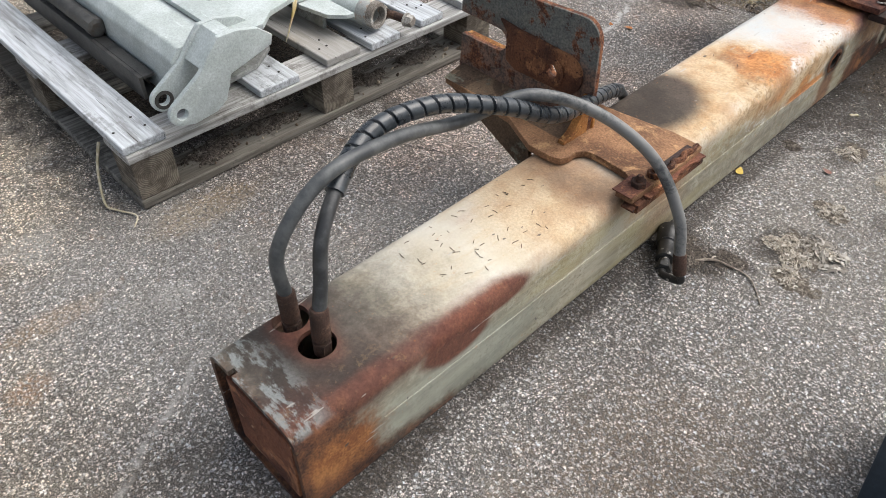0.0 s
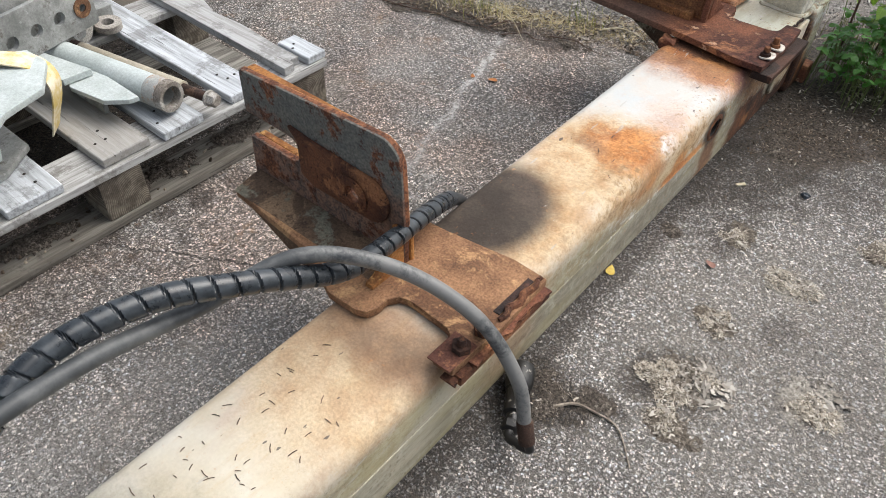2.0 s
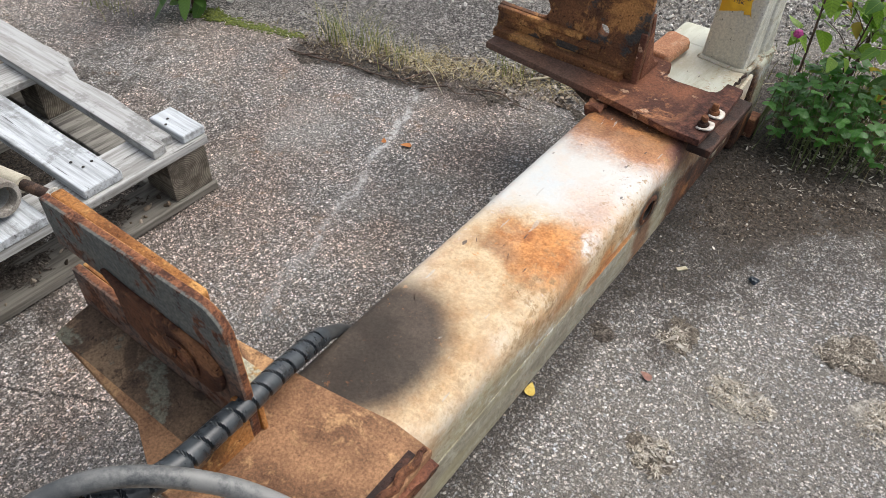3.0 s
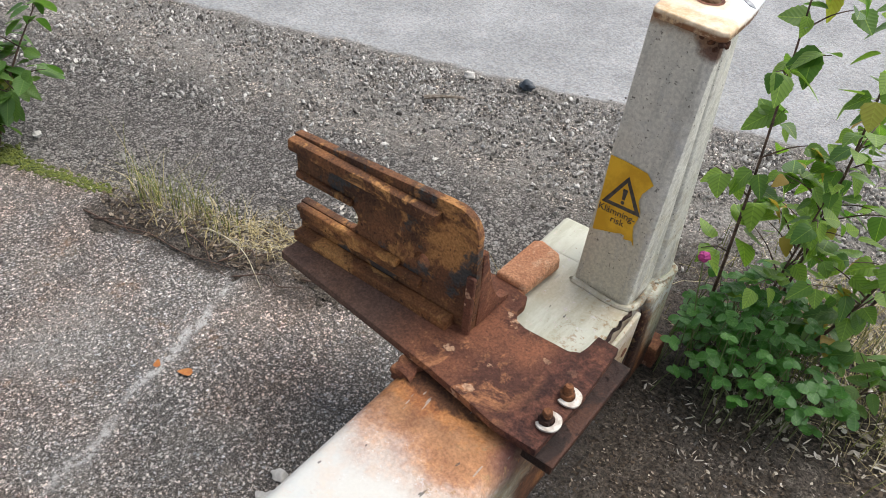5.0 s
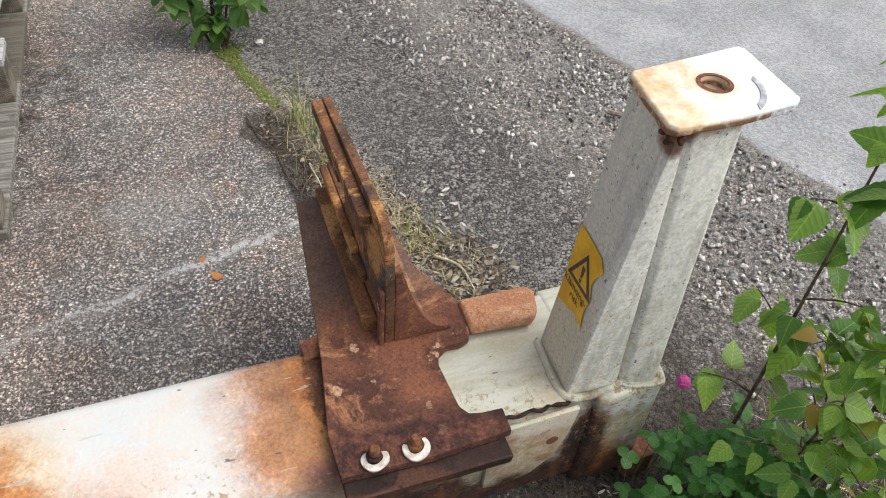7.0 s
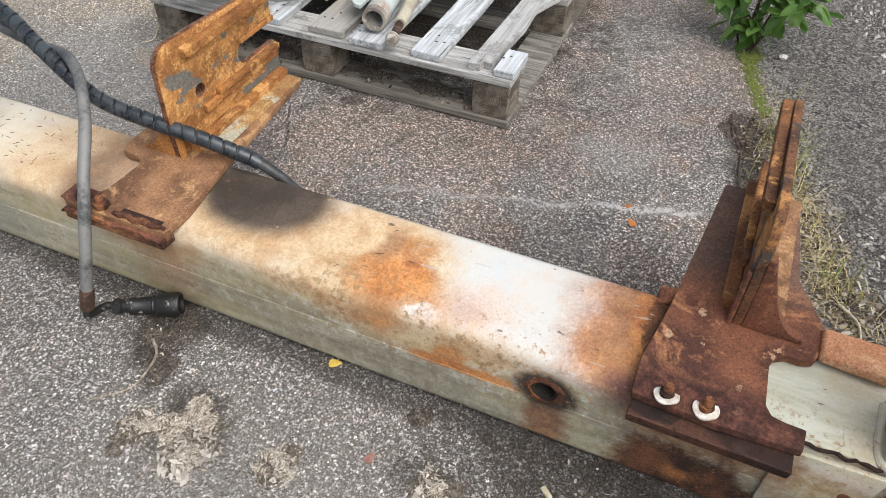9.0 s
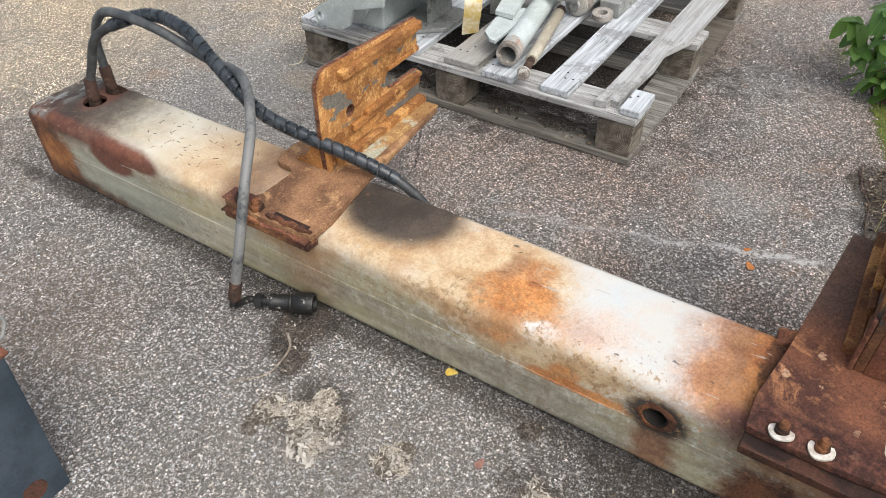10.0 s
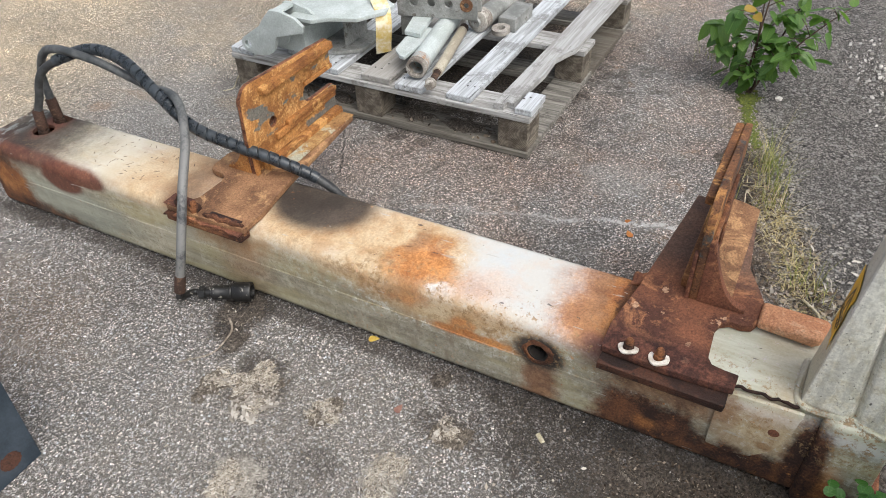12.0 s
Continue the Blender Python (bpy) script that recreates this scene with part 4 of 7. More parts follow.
def part(name, bm, material, parent=None, label="", smooth=False, at=None):
    """Links a bmesh, given in world metres, as one mesh object under a thing or part."""
    base = Vector(at) if at else (world_at(parent) if parent else Vector((0, 0, 0)))
    bmesh.ops.translate(bm, verts=bm.verts, vec=-base)
    bmesh.ops.recalc_face_normals(bm, faces=bm.faces)
    me = bpy.data.meshes.new(name)
    bm.to_mesh(me)
    bm.free()
    me.materials.append(material)
    if smooth:
        me.polygons.foreach_set("use_smooth", [True] * len(me.polygons))
        me.set_sharp_from_angle(angle=radians(40))
    ob = new(name, me)
    if parent:
        ob.parent = parent
        ob.location = base - world_at(parent)
    else:
        ob.location = base
    if label:
        ob["label"] = label
    return ob


def bevel(bm, w, seg=2, angle=30):
    es = [e for e in bm.edges if len(e.link_faces) == 2 and e.calc_face_angle(0) > radians(angle)]
    bmesh.ops.bevel(bm, geom=es, offset=w, segments=seg, affect="EDGES", profile=0.6, clamp_overlap=True)
    return bm


def roughen(bm, amount, scale=18.0):
    for v in bm.verts:
        v.co += noise.noise_vector(v.co * scale) * amount
    return bm


def box(x0, x1, y0, y1, z0, z1, w=0.003, seg=2):
    bm = bmesh.new()
    bmesh.ops.create_cube(bm, size=1)
    for v in bm.verts:
        v.co = Vector((x0 if v.co.x < 0 else x1, y0 if v.co.y < 0 else y1, z0 if v.co.z < 0 else z1))
    return bevel(bm, w, seg) if w else bm


def prism(points, axis, a, b, w=0.002, seg=2):
    """A flat outline pushed from a to b along an axis. Points are the other two coordinates in x, y, z order."""
    bm = bmesh.new()

    def at(p, c):
        q = list(p)
        q.insert(axis, c)
        return Vector(q)
    lo = [bm.verts.new(at(p, a)) for p in points]
    hi = [bm.verts.new(at(p, b)) for p in points]
    n = len(points)
    bm.faces.new(lo), bm.faces.new(hi)
    for i in range(n):
        bm.faces.new((lo[i], lo[(i + 1) % n], hi[(i + 1) % n], hi[i]))
    bmesh.ops.recalc_face_normals(bm, faces=bm.faces)
    return bevel(bm, w, seg, 25) if w else bm


def arc(cx, cy, r, a0, a1, n=8):
    return [(cx + r * math.cos(radians(a0 + (a1 - a0) * i / n)), cy + r * math.sin(radians(a0 + (a1 - a0) * i / n))) for i in range(n + 1)]


def lathe(profile, origin, axis, seg=24):
    """Spins (along, radius) pairs round an axis that starts at origin."""
    bm = bmesh.new()
    q = Vector(axis).to_track_quat("Z", "Y")
    rings = []
    for h, r in profile:
        rings.append([bm.verts.new(Vector(origin) + q @ Vector((r * math.cos(2 * math.pi * k / seg), r * math.sin(2 * math.pi * k / seg), h))) for k in range(seg)])
    for a, b in zip(rings, rings[1:]):
        for k in range(seg):
            bm.faces.new((a[k], a[(k + 1) % seg], b[(k + 1) % seg], b[k]))
    if profile[0] != profile[-1]:
        bm.faces.new(rings[0]), bm.faces.new(rings[-1])
    bmesh.ops.remove_doubles(bm, verts=bm.verts, dist=1e-6)
    return bm


def curve_points(ctrl, n=10):
    c = [Vector(p) for p in ctrl]
    c = [2 * c[0] - c[1]] + c + [2 * c[-1] - c[-2]]
    out = []
    for i in range(1, len(c) - 2):
        p0, p1, p2, p3 = c[i - 1:i + 3]
        for k in range(n):
            u = k / n
            out.append(0.5 * (2 * p1 + (p2 - p0) * u + (2 * p0 - 5 * p1 + 4 * p2 - p3) * u * u + (3 * p1 - p0 - 3 * p2 + p3) * u ** 3))
    return out + [c[-2]]


def tube(points, radius, seg=12, bm=None, close=True):
    """Sweeps a circle along points; radius is a number or a function of the fraction of the length."""
    bm = bm or bmesh.new()
    pts = [Vector(p) for p in points]
    up = Vector((0.13, 0.27, 0.95))
    rings = []
    for i, p in enumerate(pts):
        d = (pts[min(i + 1, len(pts) - 1)] - pts[max(i - 1, 0)]).normalized()
        side = d.cross(up).normalized()
        up = side.cross(d).normalized()
        r = radius(i / (len(pts) - 1)) if callable(radius) else radius
        rings.append([bm.verts.new(p + (side * math.cos(2 * math.pi * k / seg) + up * math.sin(2 * math.pi * k / seg)) * r) for k in range(seg)])
    for a, b in zip(rings, rings[1:]):
        for k in range(seg):
            bm.faces.new((a[k], a[(k + 1) % seg], b[(k + 1) % seg], b[k]))
    if close:
        bm.faces.new(rings[0]), bm.faces.new(rings[-1])
    return bm


def hexagon(cx, cy, z0, z1, r, turn=0.0):
    return prism([(cx + r * math.cos(radians(turn + 60 * k)), cy + r * math.sin(radians(turn + 60 * k))) for k in range(6)], 2, z0, z1, 0.0015)


def cut(ob, *cutters):
    """Takes the shapes of bmeshes (world metres) out of an object at once."""
    for bm in cutters:
        bmesh.ops.recalc_face_normals(bm, faces=bm.faces)
        me = bpy.data.meshes.new("cutter")
        bmesh.ops.translate(bm, verts=bm.verts, vec=-world_at(ob))
        bm.to_mesh(me)
        bm.free()
        tool = new("cutter", me)
        tool.parent, tool.location = ob.parent, ob.location
        mod = ob.modifiers.new("cut", "BOOLEAN")
        mod.operation, mod.object, mod.solver = "DIFFERENCE", tool, "EXACT"
        bpy.context.view_layer.update()
        old = ob.data
        ob.data = bpy.data.meshes.new_from_object(ob.evaluated_get(bpy.context.evaluated_depsgraph_get()))
        ob.modifiers.clear()
        bpy.data.objects.remove(tool)
        bpy.data.meshes.remove(me), bpy.data.meshes.remove(old)
    ob.data.set_sharp_from_angle(angle=radians(40))
    return ob


# ---- ground ----
def ground():
    def steps(lo, hi, fine):
        v = [lo + i * fine for i in range(int((hi - lo) / fine) + 1)]
        d, a, b = fine, v[0], v[-1]
        while b < 400:
            d *= 1.35
            a, b = a - d, b + d
            v = [a] + v + [b]
        return v
    xs, ys = steps(-2.6, 2.2, 0.04), steps(-0.8, 4.4, 0.04)
    verts, faces = [], []
    for y in ys:
        for x in xs:
            far = max(0, y - 2.42 - 0.24 * x)
            z = 0.010 * noise.noise((x * 3, y * 3, 0)) * min(1, far * 3) + 0.006 * noise.noise((x * 11, y * 11, 3)) * min(1, far * 3)
            z -= 0.006 * min(1, far * 8) * (1 if y - 0.30 * x < 3.55 else -0.6)
            west = max(0.0, min(1.0, (-x - 0.1) * 3))
            z += 0.002 * noise.noise((x * 4, y * 4, 7)) * west * (0 if far else 1) - 0.001 * west
            verts.append((x, y, z))
    nx = len(xs)
    for j in range(len(ys) - 1):
        for i in range(nx - 1):
            faces.append((j * nx + i, j * nx + i + 1, (j + 1) * nx + i + 1, (j + 1) * nx + i))
    me = bpy.data.meshes.new("ground")
    me.from_pydata(verts, [], faces)
    me.materials.append(GROUND)
    me.polygons.foreach_set("use_smooth", [True] * len(me.polygons))
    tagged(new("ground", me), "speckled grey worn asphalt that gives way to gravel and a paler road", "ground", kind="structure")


ground()


# ---- the boom ----
W0, W1, TOP, LENGTH = -0.003, 0.237, 0.239, 2.52


def rounded(x0, x1, z0, z1, r, n=6):
    return arc(x1 - r, z1 - r, r, 90, 0, n) + arc(x1 - r, z0 + r, r, 0, -90, n) + arc(x0 + r, z0 + r, r, -90, -180, n) + arc(x0 + r, z1 - r, r, 180, 90, n)


def top_at(y):
    return TOP * (1 + 0.018 * y)


def build_boom():
    boom = thing("steel_boom", (0, 0, 0), "cream-painted square steel crane boom with rust stains, lying on asphalt", "crane boom")
    bm = bmesh.new()
    loops = []
    outer, inner = rounded(W0, W1, 0.001, TOP, 0.030), rounded(W0 + 0.011, W1 - 0.011, 0.012, TOP - 0.011, 0.020)
    ys = [0.0, 0.35, 0.7, 1.05, 1.4, 1.75, 2.1, LENGTH]
    for ring in (outer, inner):
        loops.append([[bm.verts.new((x, y, z * (1 + 0.018 * y))) for x, z in ring] for y in ys])
    n = len(outer)
    for lp in loops:
        for a, b in zip(lp, lp[1:]):
            for k in range(n):
                bm.faces.new((a[k], a[(k + 1) % n], b[(k + 1) % n], b[k]))
    for e in (0, -1):
        for k in range(n):
            bm.faces.new((loops[0][e][k], loops[0][e][(k + 1) % n], loops[1][e][(k + 1) % n], loops[1][e][k]))
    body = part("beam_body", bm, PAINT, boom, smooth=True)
    hole = [lathe([(0, 0.033), (0.05, 0.033)], (x, 0.139, 0.205), (0, 0, 1), 32) for x in (0.033, 0.110)]
    notch = box(0.058, 0.07, -0.02, 0.012, 0.22, 0.26, 0)
    port = lathe([(0, 0.026), (0.05, 0.026)], (0.21, 1.848, 0.162), (1, 0, 0), 24)
    cut(body, *hole, notch, port)
    part("end_plate", roughen(box(W0 + 0.012, W1 - 0.012, 0.014, 0.026, 0.013, TOP - 0.012, 0.001), 0.0015), RUST_DARK, boom, "dark rusty plate closing the hollow end")
    part("end_rim", roughen(prism([(0.03, 0.02), (0.20, 0.02), (0.21, 0.19), (0.025, 0.19)], 1, 0.006, 0.0138, 0.002), 0.001), RUST, boom)
    part("seam_weld", tube([(W1 - 0.0005, 0.17 + 0.02 * i, 0.130 + 0.0012 * noise.noise((0, i * 0.7, 0))) for i in range(105)], 0.0018, 6), PAINT, boom, smooth=True)
    part("port_collar", roughen(lathe([(0, 0.025), (0, 0.038), (0.0025, 0.034), (0.004, 0.029), (0.003, 0.025), (0, 0.025)], (W1 - 0.001, 1.848, 0.162), (1, 0, 0), 32), 0.003, 60), RUST_DARK, boom, "sooty collar round a side hole", True)
    part("port_bore", lathe([(0, 0.0255), (0.03, 0.0255), (0.03, 0.021), (0.004, 0.021), (0, 0.0255)], (W1 - 0.031, 1.848, 0.162), (1, 0, 0), 24), HOLE_DARK, boom, smooth=True)
    # doubled side plate under the far bracket and the boxed foot of the column
    sp = [(2.225, 0.246), (2.225, 0.082), (2.270, 0.074), (2.312, 0.086), (2.345, 0.122), (2.366, 0.180), (2.374, 0.252)]
    part("side_plate", prism(sp, 0, W1 + 0.001, W1 + 0.010, 0.003), PAINT, boom, "cream doubler plate with a cut corner", True)
    crust = [(0.230 + 0.002 * math.sin(i), 2.228 + 0.006 * i, 0.253 + 0.0015 * math.sin(i * 1.7)) for i in range(26)]
    part("weld_crust", roughen(tube(crust, lambda u: 0.0034 + 0.0018 * noise.noise((u * 30, 2, 0)), 8), 0.0015, 60), RUST_BLACK, boom, "dark crusty weld")
    part("bolt_hole", roughen(lathe([(0, 0.011), (0.001, 0.010)], (W1 + 0.0095, 2.337, 0.178), (1, 0, 0), 14), 0.0006, 90), RUST, boom)
    part("foot_box", box(0.0, W1 + 0.012, 2.405, 2.525, 0.002, 0.258, 0.012, 3), PAINT, boom, smooth=True)
    part("foot_flange", roughen(box(0.14, 0.268, 2.505, 2.555, 0.0, 0.055, 0.004), 0.003, 40), RUST, boom)
    part("top_saddle", prism([(0.012, 2.16), (0.225, 2.16), (0.232, 2.5), (0.01, 2.5)], 2, TOP - 0.002, TOP + 0.018, 0.006, 3), PAINT, boom, smooth=True)
    lump = box(-0.009, 0.030, 1.984, 2.022, 0.228, 0.257, 0.006)
    bmesh.ops.subdivide_edges(lump, edges=lump.edges[:], cuts=2, use_grid_fill=True)
    part("rust_lump", roughen(lump, 0.007, 60), RUST_PLATE, boom, "swollen lump of rust at the plate edge", True)
    # the upright column
    base = [(0.110, 2.363), (0.221, 2.360), (0.226, 2.448), (0.213, 2.455), (0.232, 2.463), (0.242, 2.508), (0.225, 2.526), (0.112, 2.526), (0.100, 2.510)]
    head = [(0.114, 2.408), (0.228, 2.398), (0.229, 2.409), (0.217, 2.415), (0.227, 2.422), (0.222, 2.490), (0.212, 2.502), (0.120, 2.505), (0.112, 2.495)]
    bm = bmesh.new()
    rings = []
    for i in range(6):
        u = i / 5
        rings.append([bm.verts.new((x0 + (x1 - x0) * u, y0 + (y1 - y0) * u, TOP - 0.004 + (0.763 - TOP) * u)) for (x0, y0), (x1, y1) in zip(base, head)])
    for a, b in zip(rings, rings[1:]):
        for k in range(len(base)):
            bm.faces.new((a[k], a[(k + 1) % len(base)], b[(k + 1) % len(base)], b[k]))
    bm.faces.new(rings[0]), bm.faces.new(rings[-1])
    bmesh.ops.recalc_face_normals(bm, faces=bm.faces)
    ed = [e for e in bm.edges if abs((e.verts[0].co - e.verts[1].co).normalized().z) > 0.9]
    bmesh.ops.bevel(bm, geom=ed, offset=0.004, segments=2, affect="EDGES", profile=0.6)
    column = part("column", bm, COLUMN, boom, "grey-cream folded steel column with a ridge", True)
    plate = part("cap_plate", roughen(prism([(0.124, 2.393), (0.175, 2.385), (0.228, 2.379), (0.237, 2.386), (0.236, 2.470), (0.228, 2.556), (0.220, 2.564), (0.106, 2.572), (0.098, 2.564), (0.108, 2.480), (0.118, 2.400)], 2, 0.757, 0.772, 0.004, 3), 0.0012, 60), TOPPLATE, column, "cream cap plate with rusty rim and a hole", True)
    cut(plate, lathe([(0, 0.017), (0.05, 0.017)], (0.169, 2.480, 0.74), (0, 0, 1), 28))
    part("hole_rim", lathe([(0, 0.017), (0.001, 0.0225), (0.0015, 0.017), (0, 0.017)], (0.169, 2.480, 0.7718), (0, 0, 1), 28), RUST, plate, smooth=True)
    part("hole_floor", lathe([(0, 0.0169), (0.002, 0.0169)], (0.169, 2.480, 0.7588), (0, 0, 1), 28), COLUMN, plate)
    part("mark", prism(arc(0.172, 2.47, 0.066, 25, 95, 12) + arc(0.172, 2.472, 0.057, 88, 32, 12), 2, 0.7722, 0.7734, 0), GREYSCUFF, plate, "grey scuff")
    for k, (bx, by, bz, br) in enumerate(((0.230, 2.386, 0.753, 0.006), (0.214, 2.388, 0.752, 0.005), (0.233, 2.400, 0.750, 0.006), (0.198, 2.391, 0.754, 0.004), (0.222, 2.390, 0.742, 0.004))):
        scab = lathe([(0, 0.001), (0.002, br), (0.004, br * 0.8), (0.006, 0.001)], (bx, by, bz), (0.4, -0.6, 0.2), 9)
        part("rust_scab", roughen(scab, 0.003, 130), RUST_DARK, column)
    # weld bead along the foot of the column
    bead = [(x + (x - 0.16) * 0.02, y + (y - 2.45) * 0.02, TOP + 0.019 + 0.002 * noise.noise((i * 1.3, 0, 0))) for i, (x, y) in enumerate(base + base[:1])]
    part("weld_bead", tube(curve_points(bead, 5), lambda u: 0.0068 + 0.0020 * noise.noise((u * 60, 0, 5)), 8), PAINT, column, smooth=True)
    # warning sticker on the face of the column
    sheet = Matrix.Translation((0.1575, 2.3768, 0.452)) @ Matrix.Rotation(radians(-2.8), 4, "Z") @ Matrix.Rotation(radians(90 - 4.7), 4, "X") @ Matrix.Rotation(radians(2), 4, "Z")

    def flat(points, lift, z=0.0006):
        b = prism(points, 2, lift, lift + z, 0)
        bmesh.ops.transform(b, matrix=sheet, verts=b.verts)
        return b
    random.seed(5)
    rag = [(-0.041, -0.072)] + [(0.002 + 0.034 * i / 5 + random.uniform(-0.004, 0.004), -0.064 + random.uniform(-0.008, 0.008)) for i in range(6)]
    rag += [(0.036 + random.uniform(-0.010, 0.003), -0.05 + 0.016 * i) for i in range(6)] + [(0.043, 0.052), (0.028, 0.068), (-0.012, 0.073), (-0.040, 0.074)]
    sticker = part("warning_sticker", flat(rag, 0.0), STICKER, column, "torn yellow warning sticker with a black triangle")
    tri = part("triangle", flat([(-0.037, -0.012), (0.036, -0.012), (0.0, 0.050)], 0.0006), INK, sticker)
    part("triangle_inside", flat([(-0.025, -0.005), (0.024, -0.005), (0.0, 0.038)], 0.0009), STICKER, tri)
    part("exclamation_mark", flat([(-0.004, 0.026), (0.005, 0.026), (0.003, 0.006), (-0.002, 0.006)], 0.0013), INK, tri)
    part("dot", flat(arc(0.0005, 0.0005, 0.0035, 0, 330, 10), 0.0013), INK, tri)
    for text, x, y in (("Klämning-", -0.0405, -0.028), ("risk", -0.014, -0.043)):
        cu = bpy.data.curves.new("text", "FONT")
        cu.body, cu.size, cu.extrude = text, 0.0175, 0.0003
        tmp = new("text", cu)
        bpy.context.view_layer.update()
        me = bpy.data.meshes.new_from_object(tmp.evaluated_get(bpy.context.evaluated_depsgraph_get()))
        bpy.data.objects.remove(tmp)
        bm = bmesh.new()
        bm.from_mesh(me)
        bpy.data.meshes.remove(me)
        bmesh.ops.transform(bm, matrix=sheet @ Matrix.Translation((x, y, 0.0009)), verts=bm.verts)
        part("lettering", bm, INK, sticker)
    return boom


build_boom()


# ---- the two clamp brackets ----
def build_bracket(flip, label, dark):
    """A fork-shaped carrier bolted over the boom. flip: the mirrored one near the column."""
    def my(y):
        return 3.054 - y if flip else y

    def fin(bm):
        if flip:
            for v in bm.verts:
                v.co.y = my(v.co.y)
        return bm
    br = thing("clamp_bracket", (0.1, my(0.93), 0.244), label, "bracket", "brackets clamped on the boom")
    plate_m = RUST_PLATE if dark else RUST_TAN
    z0 = TOP + (0.0205 if flip else 0.0062)
    outline = [(-0.33, 0.862), (-0.10, 0.842), (-0.045, 0.815), (0.0, 0.795), (0.060, 0.797), (0.080, 0.806), (0.087, 0.825), (0.086, 0.848), (0.098, 0.866), (0.118, 0.872), (0.200, 0.868), (0.216, 0.858), (0.220, 0.840), (0.222, 0.806), (0.262, 0.808), (0.268, 0.93), (0.262, 1.066), (0.19, 1.068), (0.13, 1.058), (0.05, 1.046), (-0.06, 1.035), (-0.33, 1.008)]
    bm = prism(outline, 2, z0, z0 + 0.017, 0)
    bm = bevel(bm, 0.003, 2, 20)
    part("base_plate", fin(bm), plate_m, br, smooth=True)
    # rusted clamp strip along the bolted edge
    part("edge_strip", fin(roughen(box(0.238, 0.292 if flip else 0.274, 0.815, 1.064, z0 - 0.022, z0 - 0.002, 0.004), 0.003, 60)), RUST_BLACK if flip else RUST_PITTED, br)
    if not flip:
        random.seed(77)
        for k, (ya, yb, zz, reach) in enumerate(((0.80, 1.066, -0.012, 0.272), (0.845, 1.06, 0.0, 0.279), (0.84, 1.05, -0.005, 0.275))):
            n = 14
            far = [(reach + random.uniform(-0.008, 0.004), ya + (yb - ya) * q / n) for q in range(n + 1)]
            near = [(0.243, ya + (yb - ya) * q / n) for q in range(n, -1, -1)]
            part("rust_scale", fin(roughen(prism(far + near, 2, z0 + zz, z0 + zz + 0.0042, 0), 0.0022, 55)), (RUST_PITTED, RUST, RUST_DARK)[k], br, "flaking layer of rust scale")
        # thin black bar painted in as the shaded slot behind the rim
        part("slot_shade_bar", roughen(box(0.236, 0.249, 0.945, 1.045, z0 + 0.0165, z0 + 0.0186, 0.001), 0.001, 60), RUST_BLACK, br)
        rim = tube([(0.256 + 0.003 * math.sin(i * 1.3), 0.935 + 0.009 * i, z0 + 0.020 + 0.002 * math.sin(i * 0.8)) for i in range(15)], lambda u: 0.0075 * (0.6 + 0.4 * math.sin(3.14 * u)), 8)
        part("upturned_rim", roughen(rim, 0.003, 60), RUST_PITTED, br, "crumbling upturned rim")
    # upright plate with an open slot and a bolt hole
    za = z0 + 0.015
    up = [(-0.345, za), (-0.340, 0.352), (-0.232, 0.352)] + arc(-0.225, 0.379, 0.027, -90, 90, 8)[1:-1] + [(-0.232, 0.406), (-0.342, 0.406), (-0.342, 0.494), (-0.012, 0.513)] + arc(0.004, 0.468, 0.046, 80, 0, 6) + [(0.055, 0.36), (0.052, za)]
    upright = part("upright_plate", fin(prism(up, 1, 0.926, 0.942, 0.003)), RUST_RECESS if flip else RUST_FACE, br, smooth=True)
    cut(upright, fin(lathe([(0, 0.0165), (0.1, 0.0165)], (-0.055, 0.88, 0.372), (0, 1, 0), 24)))
    wear = arc(-0.02, 0.378, 0.046, -80, 80, 10) + [(-0.16, 0.430), (-0.215, 0.436), (-0.192, 0.412), (-0.19, 0.345), (-0.16, 0.330)]
    w = part("wear_plate", fin(roughen(prism(wear, 1, 0.917, 0.9257, 0.003), 0.001, 50)), RUST_PITTED, br, "pitted brown wear plate", True)
    cut(w, fin(lathe([(0, 0.0165), (0.1, 0.0165)], (-0.055, 0.88, 0.372), (0, 1, 0), 24)))
    boss = lathe([(0, 0.0168), (0, 0.034), (0.003, 0.036), (0.0045, 0.031), (0.0035, 0.0168), (0, 0.0168)], (-0.055, 0.9168, 0.372), (0, -1, 0), 28)
    part("boss", fin(roughen(boss, 0.0015, 70)), RUST_PITTED, br, "worn round boss about the bolt hole", True)
    # bars welded along the other face
    part("upper_bar", fin(roughen(box(-0.340, -0.02, 0.9425, 0.962, 0.470, 0.492, 0.004), 0.0015, 40)), (RUST_RAIL if flip else RUST_ORANGE), br)
    part("middle_bar", fin(roughen(box(-0.335, -0.05, 0.9425, 0.953, 0.318, 0.338, 0.004), 0.002, 40)), (RUST_RAIL if flip else RUST_ORANGE), br)
    part("foot_bar", fin(roughen(box(-0.338, 0.02, 0.9425, 0.968, za, za + 0.022, 0.004), 0.0015, 40)), (RUST_RAIL if flip else RUST_ORANGE), br)
    if not flip:
        part("shelf_rail", fin(roughen(box(-0.332, -0.02, 0.9685, 1.010, z0 + 0.0165, z0 + 0.0215, 0.002), 0.0012, 40)), RUST_SHELF_TOP, br, "rusty ledge with pale green-grey paint left on it")
    part("slot_lip", fin(roughen(box(-0.338, -0.205, 0.9425, 0.951, 0.408, 0.421, 0.003), 0.0014, 50)), RUST_RAIL if flip else RUST_ORANGE, br)
    part("slot_lip", fin(roughen(box(-0.336, -0.10, 0.9425, 0.957, 0.338, 0.351, 0.003), 0.0014, 50)), RUST_STREAK if flip else RUST_ORANGE, br)
